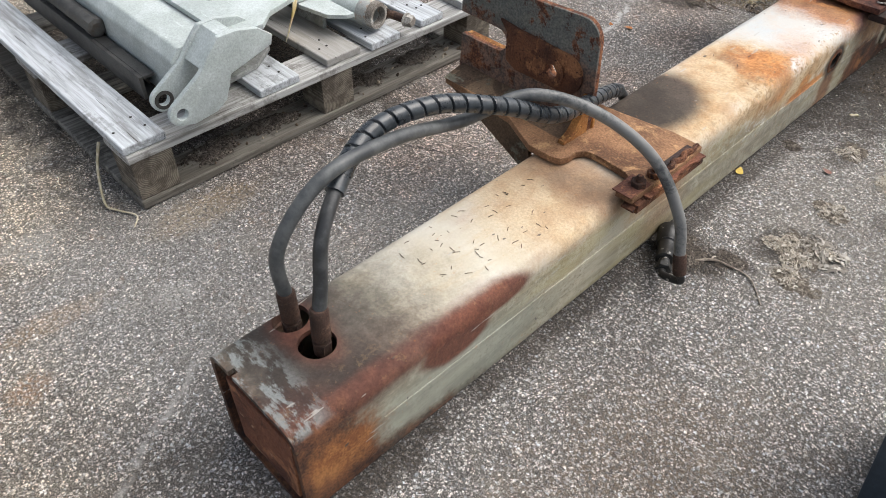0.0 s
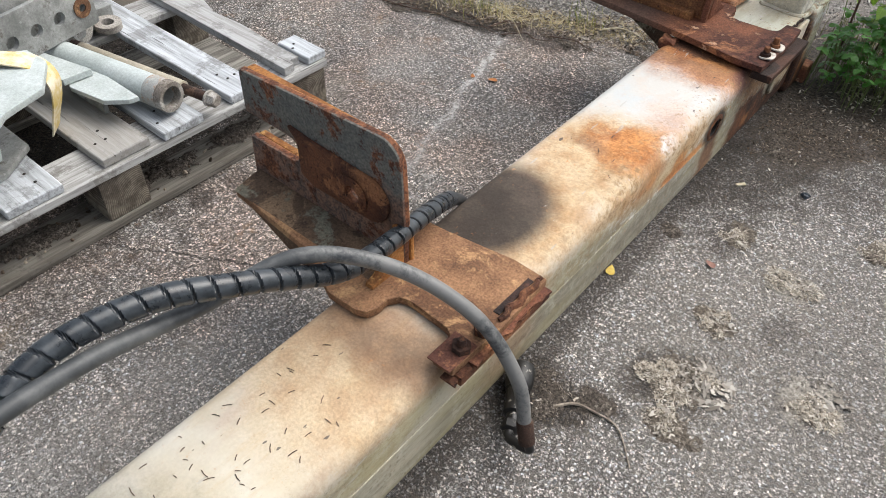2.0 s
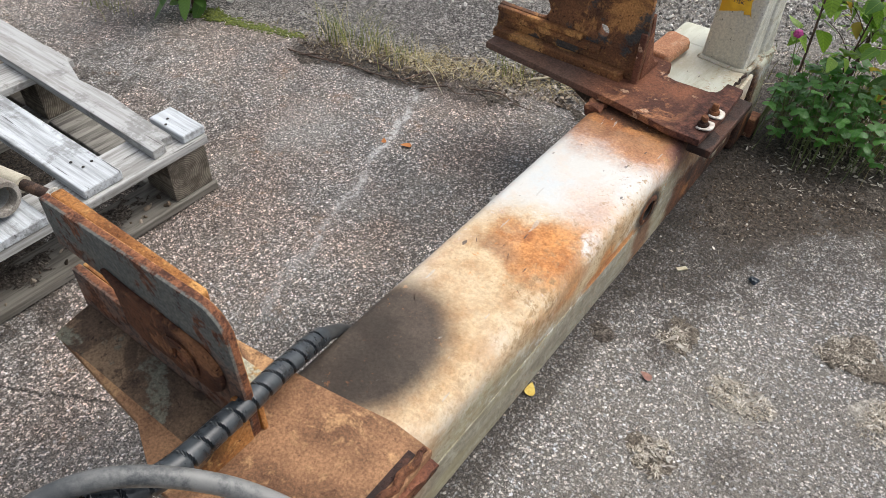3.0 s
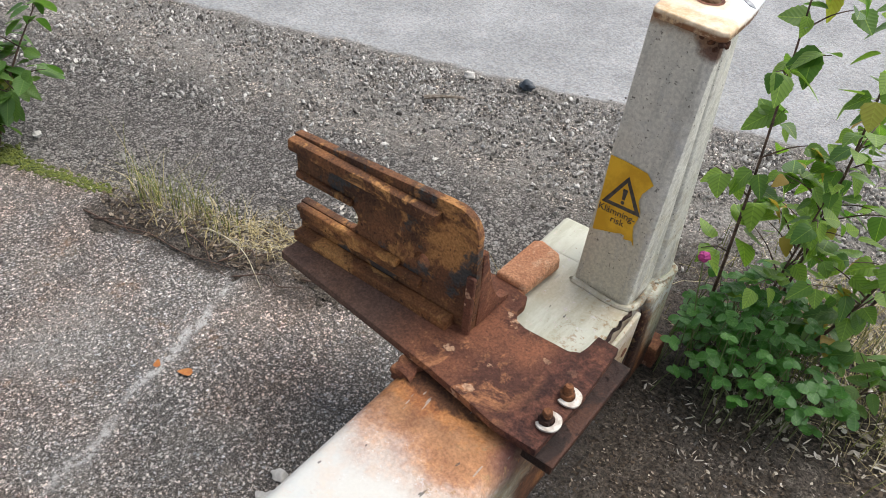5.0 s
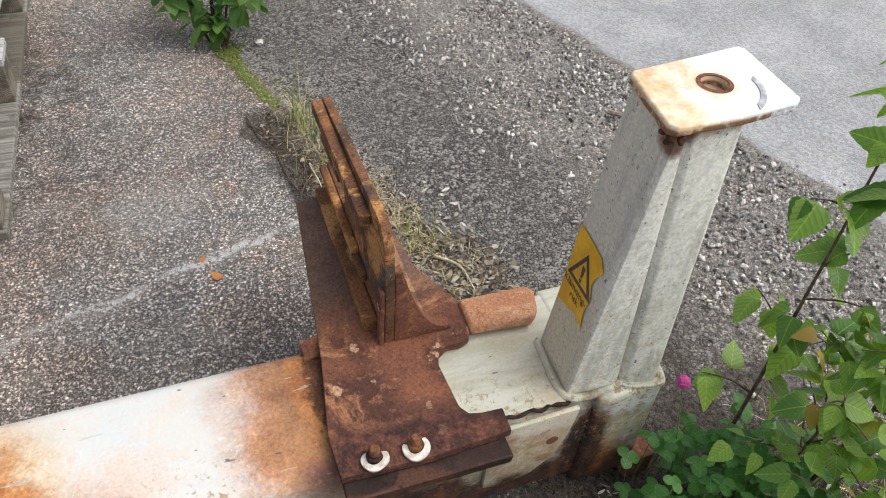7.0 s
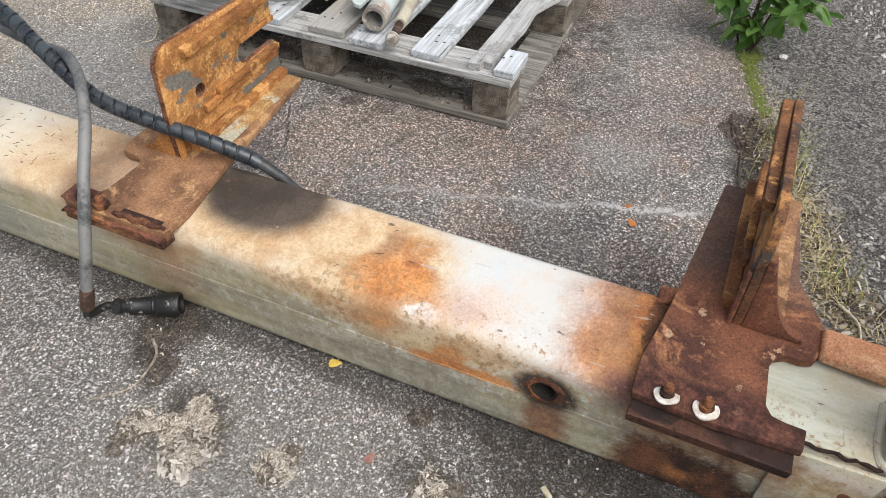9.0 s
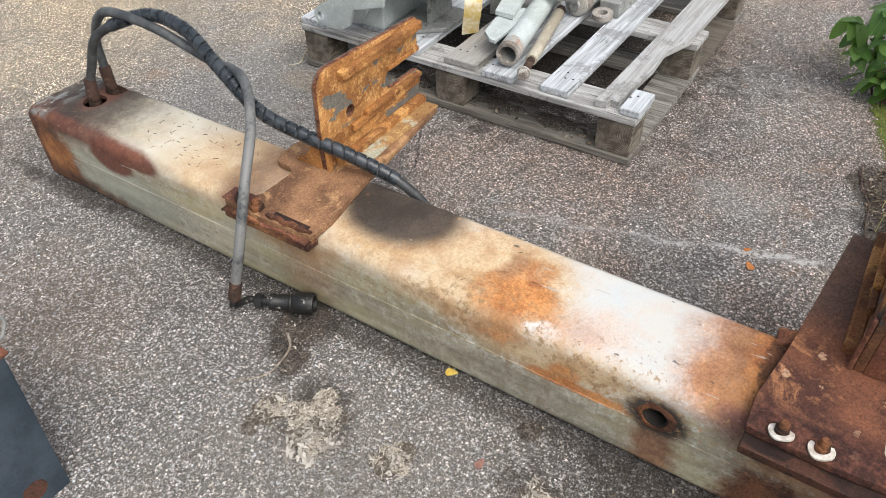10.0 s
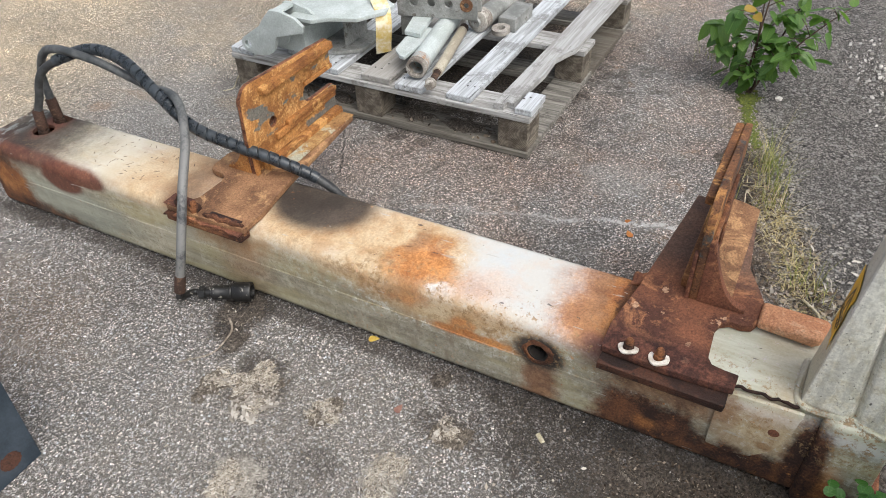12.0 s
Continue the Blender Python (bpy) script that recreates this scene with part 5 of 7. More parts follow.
    # skirt below the shelf, ribs at the inner end
    sk = [(-0.325, z0 - 0.002), (0.0, z0 - 0.002), (-0.004, 0.095), (-0.05, 0.11)]
    skirt = part("skirt", fin(prism(sk, 1, 0.868, 0.880, 0.003)), RUST_SHELF, br, "sloping gusset under the shelf", True)
    cut(skirt, fin(prism([(-0.065, 0.225), (-0.035, 0.225), (-0.022, 0.16), (-0.035, 0.14), (-0.055, 0.165)], 1, 0.84, 0.9, 0)))
    ang = [(0.858, z0 + 0.0165), (0.926, z0 + 0.0165), (0.926, z0 + 0.030), (0.90, z0 + 0.026)]
    part("shelf_fillet", fin(prism(ang, 0, -0.332, 0.035, 0.002)), RUST_TAN if flip else RUST_SHELF, br)
    cv = [(0.926, za + 0.002), (0.926, 0.43)] + [(0.915 - 0.085 * (i / 8), za + 0.012 + 0.150 * (1 - i / 8) ** 2.4) for i in range(9)] + [(0.828, za + 0.002)]
    if not flip:
        cv = [(0.926, za + 0.002), (0.926, 0.352)] + [(0.918 - 0.070 * (i / 8), za + 0.010 + 0.085 * (1 - i / 8) ** 2.0) for i in range(9)] + [(0.846, za + 0.002)]
    part("curved_rib", fin(prism(cv, 0, 0.036, 0.054, 0.002)), RUST if flip else RUST_ORANGE, br, smooth=True)
    part("end_post", fin(roughen(box(0.040, 0.056, 0.9425, 0.952, za, 0.400 if flip else 0.345, 0.004), 0.0012, 40)), RUST if flip else RUST_ORANGE, br)
    # fixings
    spots = ((0.246, 0.953), (0.246, 1.014)) if flip else ((0.246, 0.848), (0.250, 0.900))
    zt = z0 + 0.017
    for i, (x, y) in enumerate(spots):
        y = my(y)
        if flip:
            lo, wide = (-150, 118) if i else (-125, 130)
            inner = [(x + 0.002 + 0.0115 * math.cos(radians(a)), y + 0.0115 * math.sin(radians(a))) for a in range(wide, lo - 1, -12)]
            outer = [(x + 0.004 + (0.0205 - 0.003 * abs(a) / 150) * math.cos(radians(a)), y + 0.0205 * math.sin(radians(a))) for a in range(lo, wide + 1, 12)]
            ring = prism(outer + inner, 2, zt + 0.003, zt + 0.0062, 0)
            for v in ring.verts:
                v.co.z += 0.16 * (v.co.x - x) * (1 if i else -0.3) + 0.0022 * math.sin((v.co.y - y) * 160)
            part("washer", ring, WASHER, br, "pale bent washer", True)
        nut = part("nut", roughen(hexagon(x, y, zt + 0.001, zt + (0.012 if flip else 0.014), 0.0125 if flip else 0.017, 12 * i), 0.001, 80), RUST_DARK, br)
        part("stud", roughen(lathe([(0, 0.0085), (0.024, 0.008), (0.027, 0.006)], (x, y, zt), (0, 0, 1), 12), 0.0012, 90), RUST_DARK, nut, smooth=True)
    if flip:
        part("tab", roughen(prism([(0.004, 2.255), (0.070, 2.255), (0.078, 2.362), (0.066, 2.378), (0.022, 2.392), (0.008, 2.38)], 2, z0 + 0.004, z0 + 0.028, 0.009, 3), 0.0015, 40), RUST_TAB, br, "salmon-coloured rusty bar end", True)
    else:
        part("flap", fin(roughen(box(0.216, 0.262, 0.80, 0.87, z0 + 0.0172, z0 + 0.020, 0.001), 0.001, 60)), RUST, br)
    return br


build_bracket(False, "rusty fork-shaped steel bracket clamped over the boom, orange and grey", False)
build_bracket(True, "dark rusty steel bracket clamped on the boom beside the column", True)


# ---- hydraulic hoses ----
def build_hoses():
    a = [(0.045, 0.134, 0.30), (0.040, 0.138, 0.405), (0.046, 0.230, 0.497), (0.032, 0.392, 0.488), (0.019, 0.565, 0.438), (0.053, 0.711, 0.446), (0.142, 0.813, 0.403), (0.250, 0.876, 0.320), (0.325, 0.900, 0.201), (0.358, 0.893, 0.105)]
    b = [(0.113, 0.148, 0.29), (0.100, 0.167, 0.345), (0.073, 0.209, 0.441), (0.009, 0.344, 0.500), (0.014, 0.491, 0.500), (0.052, 0.632, 0.455), (0.073, 0.768, 0.385), (0.055, 0.895, 0.345), (0.027, 1.018, 0.309), (-0.002, 1.131, 0.255), (-0.022, 1.21, 0.16), (-0.03, 1.23, 0.06)]
    h1 = thing("hydraulic_hose", (0.045, 0.134, 0.2), "grey rubber hydraulic hose arching over the boom to a black coupler", "hose", "hoses out of the boom")
    h2 = thing("hydraulic_hose", (0.113, 0.145, 0.2), "rubber hydraulic hose in a black spiral guard, lying over the boom", "hose", "hoses out of the boom")
    pa, pb = curve_points(a, 12), curve_points(b, 12)
    part("rubber_hose", tube(pa, 0.0122, 16), HOSE, h1, smooth=True)
    part("rubber_hose", tube(pb, 0.0122, 16), HOSE_BLACK, h2, smooth=True)
    for h, foot, top in ((h1, (0.045, 0.136, 0.17), (0.0448, 0.134, 0.318)), (h2, (0.118, 0.140, 0.17), (0.110, 0.152, 0.315))):
        f, t = Vector(foot), Vector(top)
        length = (t - f).length
        part("ferrule", lathe([(0, 0.010), (0.05, 0.010), (0.052, 0.014), (0.066, 0.014), (0.070, 0.0115), (0.080, 0.0115), (0.083, 0.0165), (length - 0.004, 0.0163), (length, 0.0130)], foot, t - f, 18), FERRULE, h, "rusty crimped ferrule", True)
        part("swivel_nut", lathe([(0, 0.0172), (0.022, 0.0172)], tuple(f + (t - f) * 0.36), t - f, 6), FERRULE, h)
    # spiral guard: a band wound round the second hose, each turn with its own rounded shoulder
    s0, s1 = 30, len(pb) - 28
    run = pb[s0:s1]
    dense = []
    for p, q in zip(run, run[1:]):
        dense += [p.lerp(q, k / 14) for k in range(14)]
    dist = [0.0]
    for p, q in zip(dense, dense[1:]):
        dist.append(dist[-1] + (q - p).length)
    bm = bmesh.new()
    up = Vector((0.1, 0.3, 0.9))
    rings, seg, pitch = [], 20, 0.030
    for i, p in enumerate(dense):
        d = (dense[min(i + 1, len(dense) - 1)] - dense[max(i - 1, 0)]).normalized()
        side = d.cross(up).normalized()
        up = side.cross(d).normalized()
        ring = []
        for k in range(seg):
            ph = (dist[i] / pitch + k / seg) % 1.0
            r = 0.0172 if 0.10 < ph < 0.90 else (0.0167 if 0.07 < ph < 0.93 else 0.0128)
            ang = 2 * math.pi * k / seg
            ring.append(bm.verts.new(p + (side * math.cos(ang) + up * math.sin(ang)) * r))
        rings.append(ring)
    for r0, r1 in zip(rings, rings[1:]):
        for k in range(seg):
            bm.faces.new((r0[k], r0[(k + 1) % seg], r1[(k + 1) % seg], r1[k]))
    bm.faces.new(rings[0]), bm.faces.new(rings[-1])
    part("spiral_guard", bm, SPIRAL, h2, "black plastic spiral guard", True)
    for i in (s0 - 2, s1 - 1):
        part("clamp_band", tube(pb[i:i + 3], 0.0165, 16), SPIRAL, h2, smooth=True)
    # ferrule, elbow and quick coupler at the free end
    e0, d0 = Vector(pa[-1]), (Vector(pa[-1]) - Vector(pa[-4])).normalized()
    part("ferrule", lathe([(0, 0.0128), (0.004, 0.0148), (0.048, 0.0148), (0.052, 0.010)], tuple(e0 - d0 * 0.012), d0, 18), FERRULE, h1, "rusty crimped ferrule", True)
    e1 = e0 + d0 * 0.036
    c0, c1 = Vector((0.325, 0.905, 0.035)), Vector((0.258, 1.035, 0.034))
    dc = (c1 - c0).normalized()
    part("elbow", tube(curve_points([e1, e1 + d0 * 0.02 + Vector((0, 0.002, 0)), c0 - dc * 0.014 + Vector((0, 0, 0.003)), c0 + dc * 0.01], 8), 0.0088, 12), COUPLER, h1, smooth=True)
    prof = [(0, 0.010), (0.003, 0.016), (0.020, 0.016), (0.023, 0.0125), (0.036, 0.0125), (0.039, 0.020), (0.052, 0.021), (0.056, 0.019), (0.088, 0.021), (0.091, 0.024), (0.094, 0.0225), (0.098, 0.024), (0.101, 0.0265), (0.142, 0.0275), (0.146, 0.026), (0.146, 0.020), (0.125, 0.018)]
    cp = part("quick_coupler", lathe(prof, c0, dc, 24), COUPLER, h1, "black oily quick coupler", True)
    part("coupler_hex", lathe([(0, 0.0185), (0.014, 0.0185)], tuple(c0 + dc * 0.004), dc, 6), COUPLER, cp)


build_hoses()


# ---- pallet ----
def build_pallet():
    random.seed(11)
    pal = thing("wooden_pallet", (-1.3, 0.82, 0), "weathered grey wooden pallet with broken deck boards, standing on asphalt", "pallet")
    z1, z2, z3, z4 = 0.024, 0.136, 0.158, 0.181

    def board(name, x0, x1, y0, y1, za, zb, m, warp=0.003):
        bm = bmesh.new()
        n = 8
        long_x = (x1 - x0) > (y1 - y0)
        rings = []
        for i in range(n + 1):
            u = i / n
            dz = warp * noise.noise((u * 2, x0 * 9, y0 * 9))
            e = 0.003 * noise.noise((u * 5, y1 * 7, 2))
            if long_x:
                x = x0 + (x1 - x0) * u
                q = [(x, y0 + e, za + dz), (x, y1 + e * 0.6, za + dz), (x, y1 + e * 0.6, zb + dz), (x, y0 + e, zb + dz)]
            else:
                y = y0 + (y1 - y0) * u
                q = [(x0 + e, y, za + dz * 0.3), (x1 + e * 0.6, y, za + dz * 0.3), (x1 + e * 0.6, y, zb + dz * 0.3), (x0 + e, y, zb + dz * 0.3)]
            rings.append([bm.verts.new(p) for p in q])
        for a, b in zip(rings, rings[1:]):
            for k in range(4):
                bm.faces.new((a[k], a[(k + 1) % 4], b[(k + 1) % 4], b[k]))
        bm.faces.new(rings[0]), bm.faces.new(rings[-1])
        bmesh.ops.recalc_face_normals(bm, faces=bm.faces)
        bevel(bm, 0.0025, 1, 40)
        return part(name, bm, m, pal)

    rows = ((-0.815, -0.705), (-1.355, -1.245), (-1.90, -1.79))
    cols = ((0.190, 0.300), (0.752, 0.862), (1.325, 1.436))
    for i, (x0, x1) in enumerate(rows):
        for y0, y1 in cols:
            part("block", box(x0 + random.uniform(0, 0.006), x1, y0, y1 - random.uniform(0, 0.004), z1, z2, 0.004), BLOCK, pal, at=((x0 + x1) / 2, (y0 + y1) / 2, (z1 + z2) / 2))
        board("cross_board", x0 - 0.008, x1 + 0.006, 0.184, 1.442, z2, z3, WOOD_Y, 0.002)
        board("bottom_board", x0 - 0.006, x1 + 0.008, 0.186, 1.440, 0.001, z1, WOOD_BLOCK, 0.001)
    for y0, y1 in (cols[0], cols[2]):
        for a, b in ((-1.239, -0.823), (-1.784, -1.363)):
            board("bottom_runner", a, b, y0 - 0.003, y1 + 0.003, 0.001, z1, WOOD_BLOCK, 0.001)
    deck = ((0.183, 0.294, -0.708, -1.90), (0.560, 0.685, -0.704, -1.90), (0.782, 0.902, -0.712, -1.90), (0.930, 1.040, -0.698, -1.90), (1.128, 1.222, -0.708, -1.90), (1.384, 1.446, -0.708, -0.83), (0.40, 0.49, -0.78, -1.90))
    for y0, y1, xa, xb in deck:
        b = board("deck_board", xb, xa, y0, y1, z3 + 0.0005, z4, WOOD_X)
        for xn in (xa - 0.055, xa - 0.09):
            if xn > xb:
                for yn in random.sample((y0 + 0.25 * (y1 - y0), y0 + 0.5 * (y1 - y0), y0 + 0.72 * (y1 - y0)), random.choice((1, 1, 2))):
                    part("nail_hole", lathe([(0, 0.0036), (0.001, 0.0034)], (xn + random.uniform(-0.02, 0.015), yn + random.uniform(-0.012, 0.012), z4 + 0.0008), (0, 0, 1), 8), HOLE_DARK, b)
    # broken board that narrows to one side
    bm = prism([(-0.712, 1.306), (-0.716, 1.342), (-0.735, 1.345), (-0.733, 1.372), (-0.83, 1.374), (-0.98, 1.385), (-1.10, 1.378), (-1.22, 1.418), (-1.90, 1.43), (-1.90, 1.325), (-1.3, 1.318)], 2, z3 + 0.0005, z4, 0.002)
    part("deck_board", bm, WOOD_X, pal, "split deck board with a bite out of its edge")
    # dirt that has gathered on the lower boards
    random.seed(4)
    grit = thing("pallet_grit", (-0.75, 0.9, 0.024), "crumbs of soil and asphalt lying in the pallet", "debris", kind="stuff")
    bm = bmesh.new()
    for i in range(70):
        y = random.uniform(0.33, 1.31)
        if 0.745 < y < 0.868:
            continue
        r = random.choice((0.003, 0.004, 0.005, 0.007, 0.007, 0.010, 0.022 if y < 0.5 else 0.007))
        m = Matrix.Translation((random.uniform(-0.80, -0.712), y, z1 + r * 0.35)) @ Euler((i, i * 2, i * 3)).to_matrix().to_4x4() @ Matrix.Diagonal((r, r * 0.7, r * 0.5, 1))
        bmesh.ops.create_icosphere(bm, subdivisions=2 if r > 0.01 else 1, radius=1, matrix=m)
    roughen(bm, 0.004, 70)
    part("crumbs", bm, CHIPS, grit)


build_pallet()


# ---- the load on the pallet ----
def build_load():
    z = 0.1835
    arm = thing("clevis_arm", (-0.9, 0.5, z), "pale grey-green fabricated steel arm with two lugs, lying on a pallet", "steel arm")
    lug = arc(0.327, 0.236, 0.031, 130, 275, 9) + [(0.352, 0.198), (0.415, 0.206), (0.445, 0.225), (0.470, 0.286), (0.590, 0.320), (0.596, 0.344), (0.560, 0.372), (0.500, 0.386), (0.455, 0.385), (0.425, 0.355), (0.392, 0.315)]
    for x in (-0.672, -0.758):
        b = part("lug", prism(lug, 0, x, x + 0.015, 0.003), GREYPAINT, arm, smooth=True)
        cut(b, lathe([(0, 0.015), (0.06, 0.015)], (x - 0.02, 0.327, 0.236), (1, 0, 0), 20))
        part("bushing", lathe([(0, 0.0152), (0, 0.024), (0.017, 0.024), (0.017, 0.0152), (0, 0.0152)], (x - 0.001, 0.327, 0.236), (1, 0, 0), 24), DARKSTEEL if x < -0.7 else GREYPAINT, b, "", True)
    part("web", prism([(0.402, 0.318), (0.432, 0.352), (0.462, 0.384), (0.50, 0.384), (0.50, 0.374), (0.47, 0.372), (0.412, 0.308)], 0, -0.743, -0.6735, 0.002), GREYPAINT, arm)
    part("box_tube", prism([(0.372, z + 0.004), (0.372, 0.312), (0.398, 0.340), (0.498, 0.340), (0.512, 0.33), (0.512, z + 0.004)], 0, -1.75, -0.7585, 0.006), GREYPAINT, arm, "pale box-section tube", True)
    top = part("top_plate", prism([(-0.70, 0.50), (-0.70, 0.60), (-0.745, 0.650), (-0.775, 0.745), (-0.872, 0.806), (-0.945, 0.802), (-1.06, 0.60), (-1.06, 0.50)], 2, 0.3405, 0.3545, 0.002), GREYPAINT, arm, smooth=True)
    cut(top, lathe([(0, 0.0075), (0.05, 0.0075)], (-0.905, 0.575, 0.33), (0, 0, 1), 16))
    part("lower_plate", prism([(-0.78, 0.52), (-0.80, 0.62), (-0.86, 0.70), (-1.02, 0.70), (-1.02, 0.52)], 2, z, z + 0.014, 0.002), GREYSTEEL, arm)
    part("stiffener", box(-1.0, -0.86, 0.62, 0.634, z + 0.014, 0.340, 0.002), GREYSTEEL, arm)
    rail = thing("steel_channel", (-1.2, 0.34, z), "dark dirty steel channel on the pallet", "steel channel")
    part("web", box(-1.80, -0.86, 0.325, 0.335, z, z + 0.062, 0.002), DARKSTEEL, rail)
    part("flange", box(-1.80, -0.86, 0.3355, 0.366, z, z + 0.008, 0.002), DARKSTEEL, rail)
    part("flange", box(-1.80, -0.86, 0.3355, 0.366, z + 0.054, z + 0.062, 0.002), DARKSTEEL, rail)
    rod2 = thing("threaded_rod", (-1.3, 0.352, z + 0.062), "dark threaded rod with a collar on the channel", "rod")
    part("shaft", tube([(-1.16 - 0.05 * i, 0.352, z + 0.088) for i in range(9)], lambda u: 0.022 + 0.002 * math.cos(u * 200), 14), DARKSTEEL, rod2, smooth=True)
    part("collar", lathe([(0, 0.016), (0.002, 0.026), (0.04, 0.026), (0.043, 0.016)], (-1.165, 0.352, z + 0.088), (1, 0, 0), 8), DARKSTEEL, rod2)
    # webbing sling round the arm
    strap = thing("lifting_strap", (-0.9, 0.78, z), "soiled cream and yellow webbing strap round the steel arm", "strap")
    path = curve_points([(-1.45, 0.44, 0.352), (-1.25, 0.53, 0.372), (-1.06, 0.64, 0.372), (-0.94, 0.735, 0.366), (-0.885, 0.786, 0.352), (-0.862, 0.802, 0.315), (-0.864, 0.797, 0.27), (-0.875, 0.785, 0.225), (-0.885, 0.776, 0.187)], 8)
    bm = bmesh.new()
    rows = []
    for i, p in enumerate(path):
        d = (path[min(i + 1, len(path) - 1)] - path[max(0, i - 1)]).normalized()
        side = d.cross(Vector((0.55, 0.55, 0.62))).normalized()
        out = side.cross(d).normalized()
        rows.append([bm.verts.new(p + side * a + out * b) for a, b in ((-0.029, -0.0015), (0.029, -0.0015), (0.029, 0.0015), (-0.029, 0.0015))])
    for a, b in zip(rows, rows[1:]):
        for k in range(4):
            bm.faces.new((a[k], a[(k + 1) % 4], b[(k + 1) % 4], b[k]))
    bm.faces.new(rows[0]), bm.faces.new(rows[-1])
    part("webbing", bm, STRAP, strap, smooth=True)
    # hollow pipe with plates
    pipe = thing("steel_pipe", (-1.1, 0.94, z), "scratched grey steel pipe with a rusty open mouth", "pipe")
    ax = Vector((-0.98, -0.19, 0.0)).normalized()
    o = Vector((-0.740, 0.997, z + 0.046))
    part("pipe_wall", lathe([(0.062, 0.036), (0.85, 0.036), (0.85, 0.027), (0.062, 0.027), (0.062, 0.036)], o, ax, 32), GREYPAINT, pipe, smooth=True)
    part("pipe_mouth", lathe([(0, 0.0365), (0.004, 0.038), (0.021, 0.0378), (0.022, 0.036), (0.022, 0.027), (0.0, 0.027), (0, 0.0365)], o, ax, 32), PIPE_RUST, pipe, "pale worn pipe mouth", True)
    part("rusty_band", lathe([(0.0225, 0.0372), (0.060, 0.0370), (0.0615, 0.036), (0.0615, 0.027), (0.0225, 0.027), (0.0225, 0.0372)], o, ax, 32), PIPE_BAND, pipe, "rust-stained band behind the pipe mouth", True)
    part("pipe_bore", lathe([(0.10, 0.0268), (0.102, 0.0268)], o, ax, 24), HOLE_DARK, pipe)
    part("flange", prism([(-0.772, 0.935), (-0.776, 0.912), (-0.815, 0.872), (-0.92, 0.852), (-1.03, 0.885), (-1.03, 0.935)], 2, z + 0.052, z + 0.064, 0.002), GREYPAINT, pipe)
    part("flat_bar", prism([(-0.93, 0.845), (-0.925, 0.915), (-1.20, 0.85), (-1.20, 0.77)], 2, z + 0.066, z + 0.0825, 0.002), GREYPAINT, pipe)
    part("flange_foot", box(-0.985, -0.86, 0.885, 0.897, z, z + 0.052, 0.002), GREYSTEEL, pipe)
    # perforated box
    perf = thing("perforated_bracket", (-1.1, 0.75, z), "grey steel channel with a row of round holes", "bracket")
    hub, swing = Vector((-1.095, 0.947, 0)), Matrix.Rotation(radians(13.6), 3, "Z")

    def turned(bm):
        bmesh.ops.rotate(bm, cent=hub, matrix=swing, verts=bm.verts)
        return bm
    face = part("face_plate", turned(box(-1.102, -1.088, 0.745, 1.055, z + 0.083, 0.388, 0.003)), GREYSTEEL, perf)
    cut(face, *[turned(lathe([(0, 0.0165), (0.06, 0.0165)], (-1.125, 0.536 + 0.0685 * i, 0.322), (1, 0, 0), 20)) for i in range(4, 8)])
    back = part("back_plate", turned(box(-1.178, -1.166, 0.745, 1.055, z + 0.083, 0.388, 0.003)), GREYSTEEL, perf)
    cut(back, *[turned(lathe([(0, 0.0165), (0.06, 0.0165)], (-1.20, 0.536 + 0.0685 * i, 0.322), (1, 0, 0), 20)) for i in range(4, 8)])
    part("end_web", turned(box(-1.165, -1.103, 1.030, 1.042, z + 0.083, 0.38, 0.003)), GREYSTEEL, perf)
    part("bush", turned(lathe([(0, 0.010), (0, 0.0245), (0.004, 0.0245), (0.004, 0.010), (0, 0.010)], (-1.0875, 1.0155, 0.322), (1, 0, 0), 20)), RUST_TAN, perf, "rusty bush in the last hole")
    part("foot", turned(box(-1.165, -1.103, 0.75, 0.80, z, z + 0.0825, 0.003)), GREYSTEEL, perf)
    # rod with nut
    rod = thing("tie_rod", (-0.95, 1.05, z), "brown rusty rod with a washer and hexagon head", "rod")
    d = Vector((-0.975, -0.20, 0.02)).normalized()
    o = Vector((-0.690, 1.076, z + 0.021))
    part("shaft", lathe([(0.02, 0.0125), (0.10, 0.0125), (0.102, 0.017), (0.47, 0.017)], o, d, 16), FERRULE, rod, smooth=True)
    part("sleeve", lathe([(0.10, 0.0185), (0.44, 0.0185), (0.442, 0.0172)], o, d, 18), TANSTEEL, rod, smooth=True)
    part("washer", lathe([(0.016, 0.010), (0.016, 0.0205), (0.021, 0.0205), (0.021, 0.010), (0.016, 0.010)], o, d, 20), PIPE_RUST, rod, smooth=True)
    part("hexagon_head", lathe([(-0.006, 0.014), (-0.003, 0.0175), (0.015, 0.0175)], o, d, 6), PIPE_RUST, rod)
    # cylinders behind
    for ob_y, ln in ((1.018, 0.42),):
        cyl = thing("hydraulic_cylinder", (-1.4, 1.02, z), "greasy grey hydraulic cylinder with a worn end eye", "cylinder")
        ax2 = Vector((-0.99, 0.10, 0.0)).normalized()
        c = Vector((-1.185, ob_y, z + 0.044))
        part("barrel", lathe([(0.02, 0.040), (ln, 0.040)], c, ax2, 24), GREYSTEEL, cyl, smooth=True)
        part("gland", lathe([(0, 0.020), (0, 0.036), (0.004, 0.043), (0.05, 0.043), (0.052, 0.030)], c, ax2, 24), PIPE_RUST, cyl, smooth=True)
        part("rod_end", lathe([(-0.01, 0.010), (-0.012, 0.018), (0.01, 0.020), (0.012, 0.010)], c, ax2, 16), GREYSTEEL, cyl, smooth=True)
    eye = thing("eye_bracket", (-1.25, 1.10, z), "grey steel block with a rusty eye ring", "bracket")
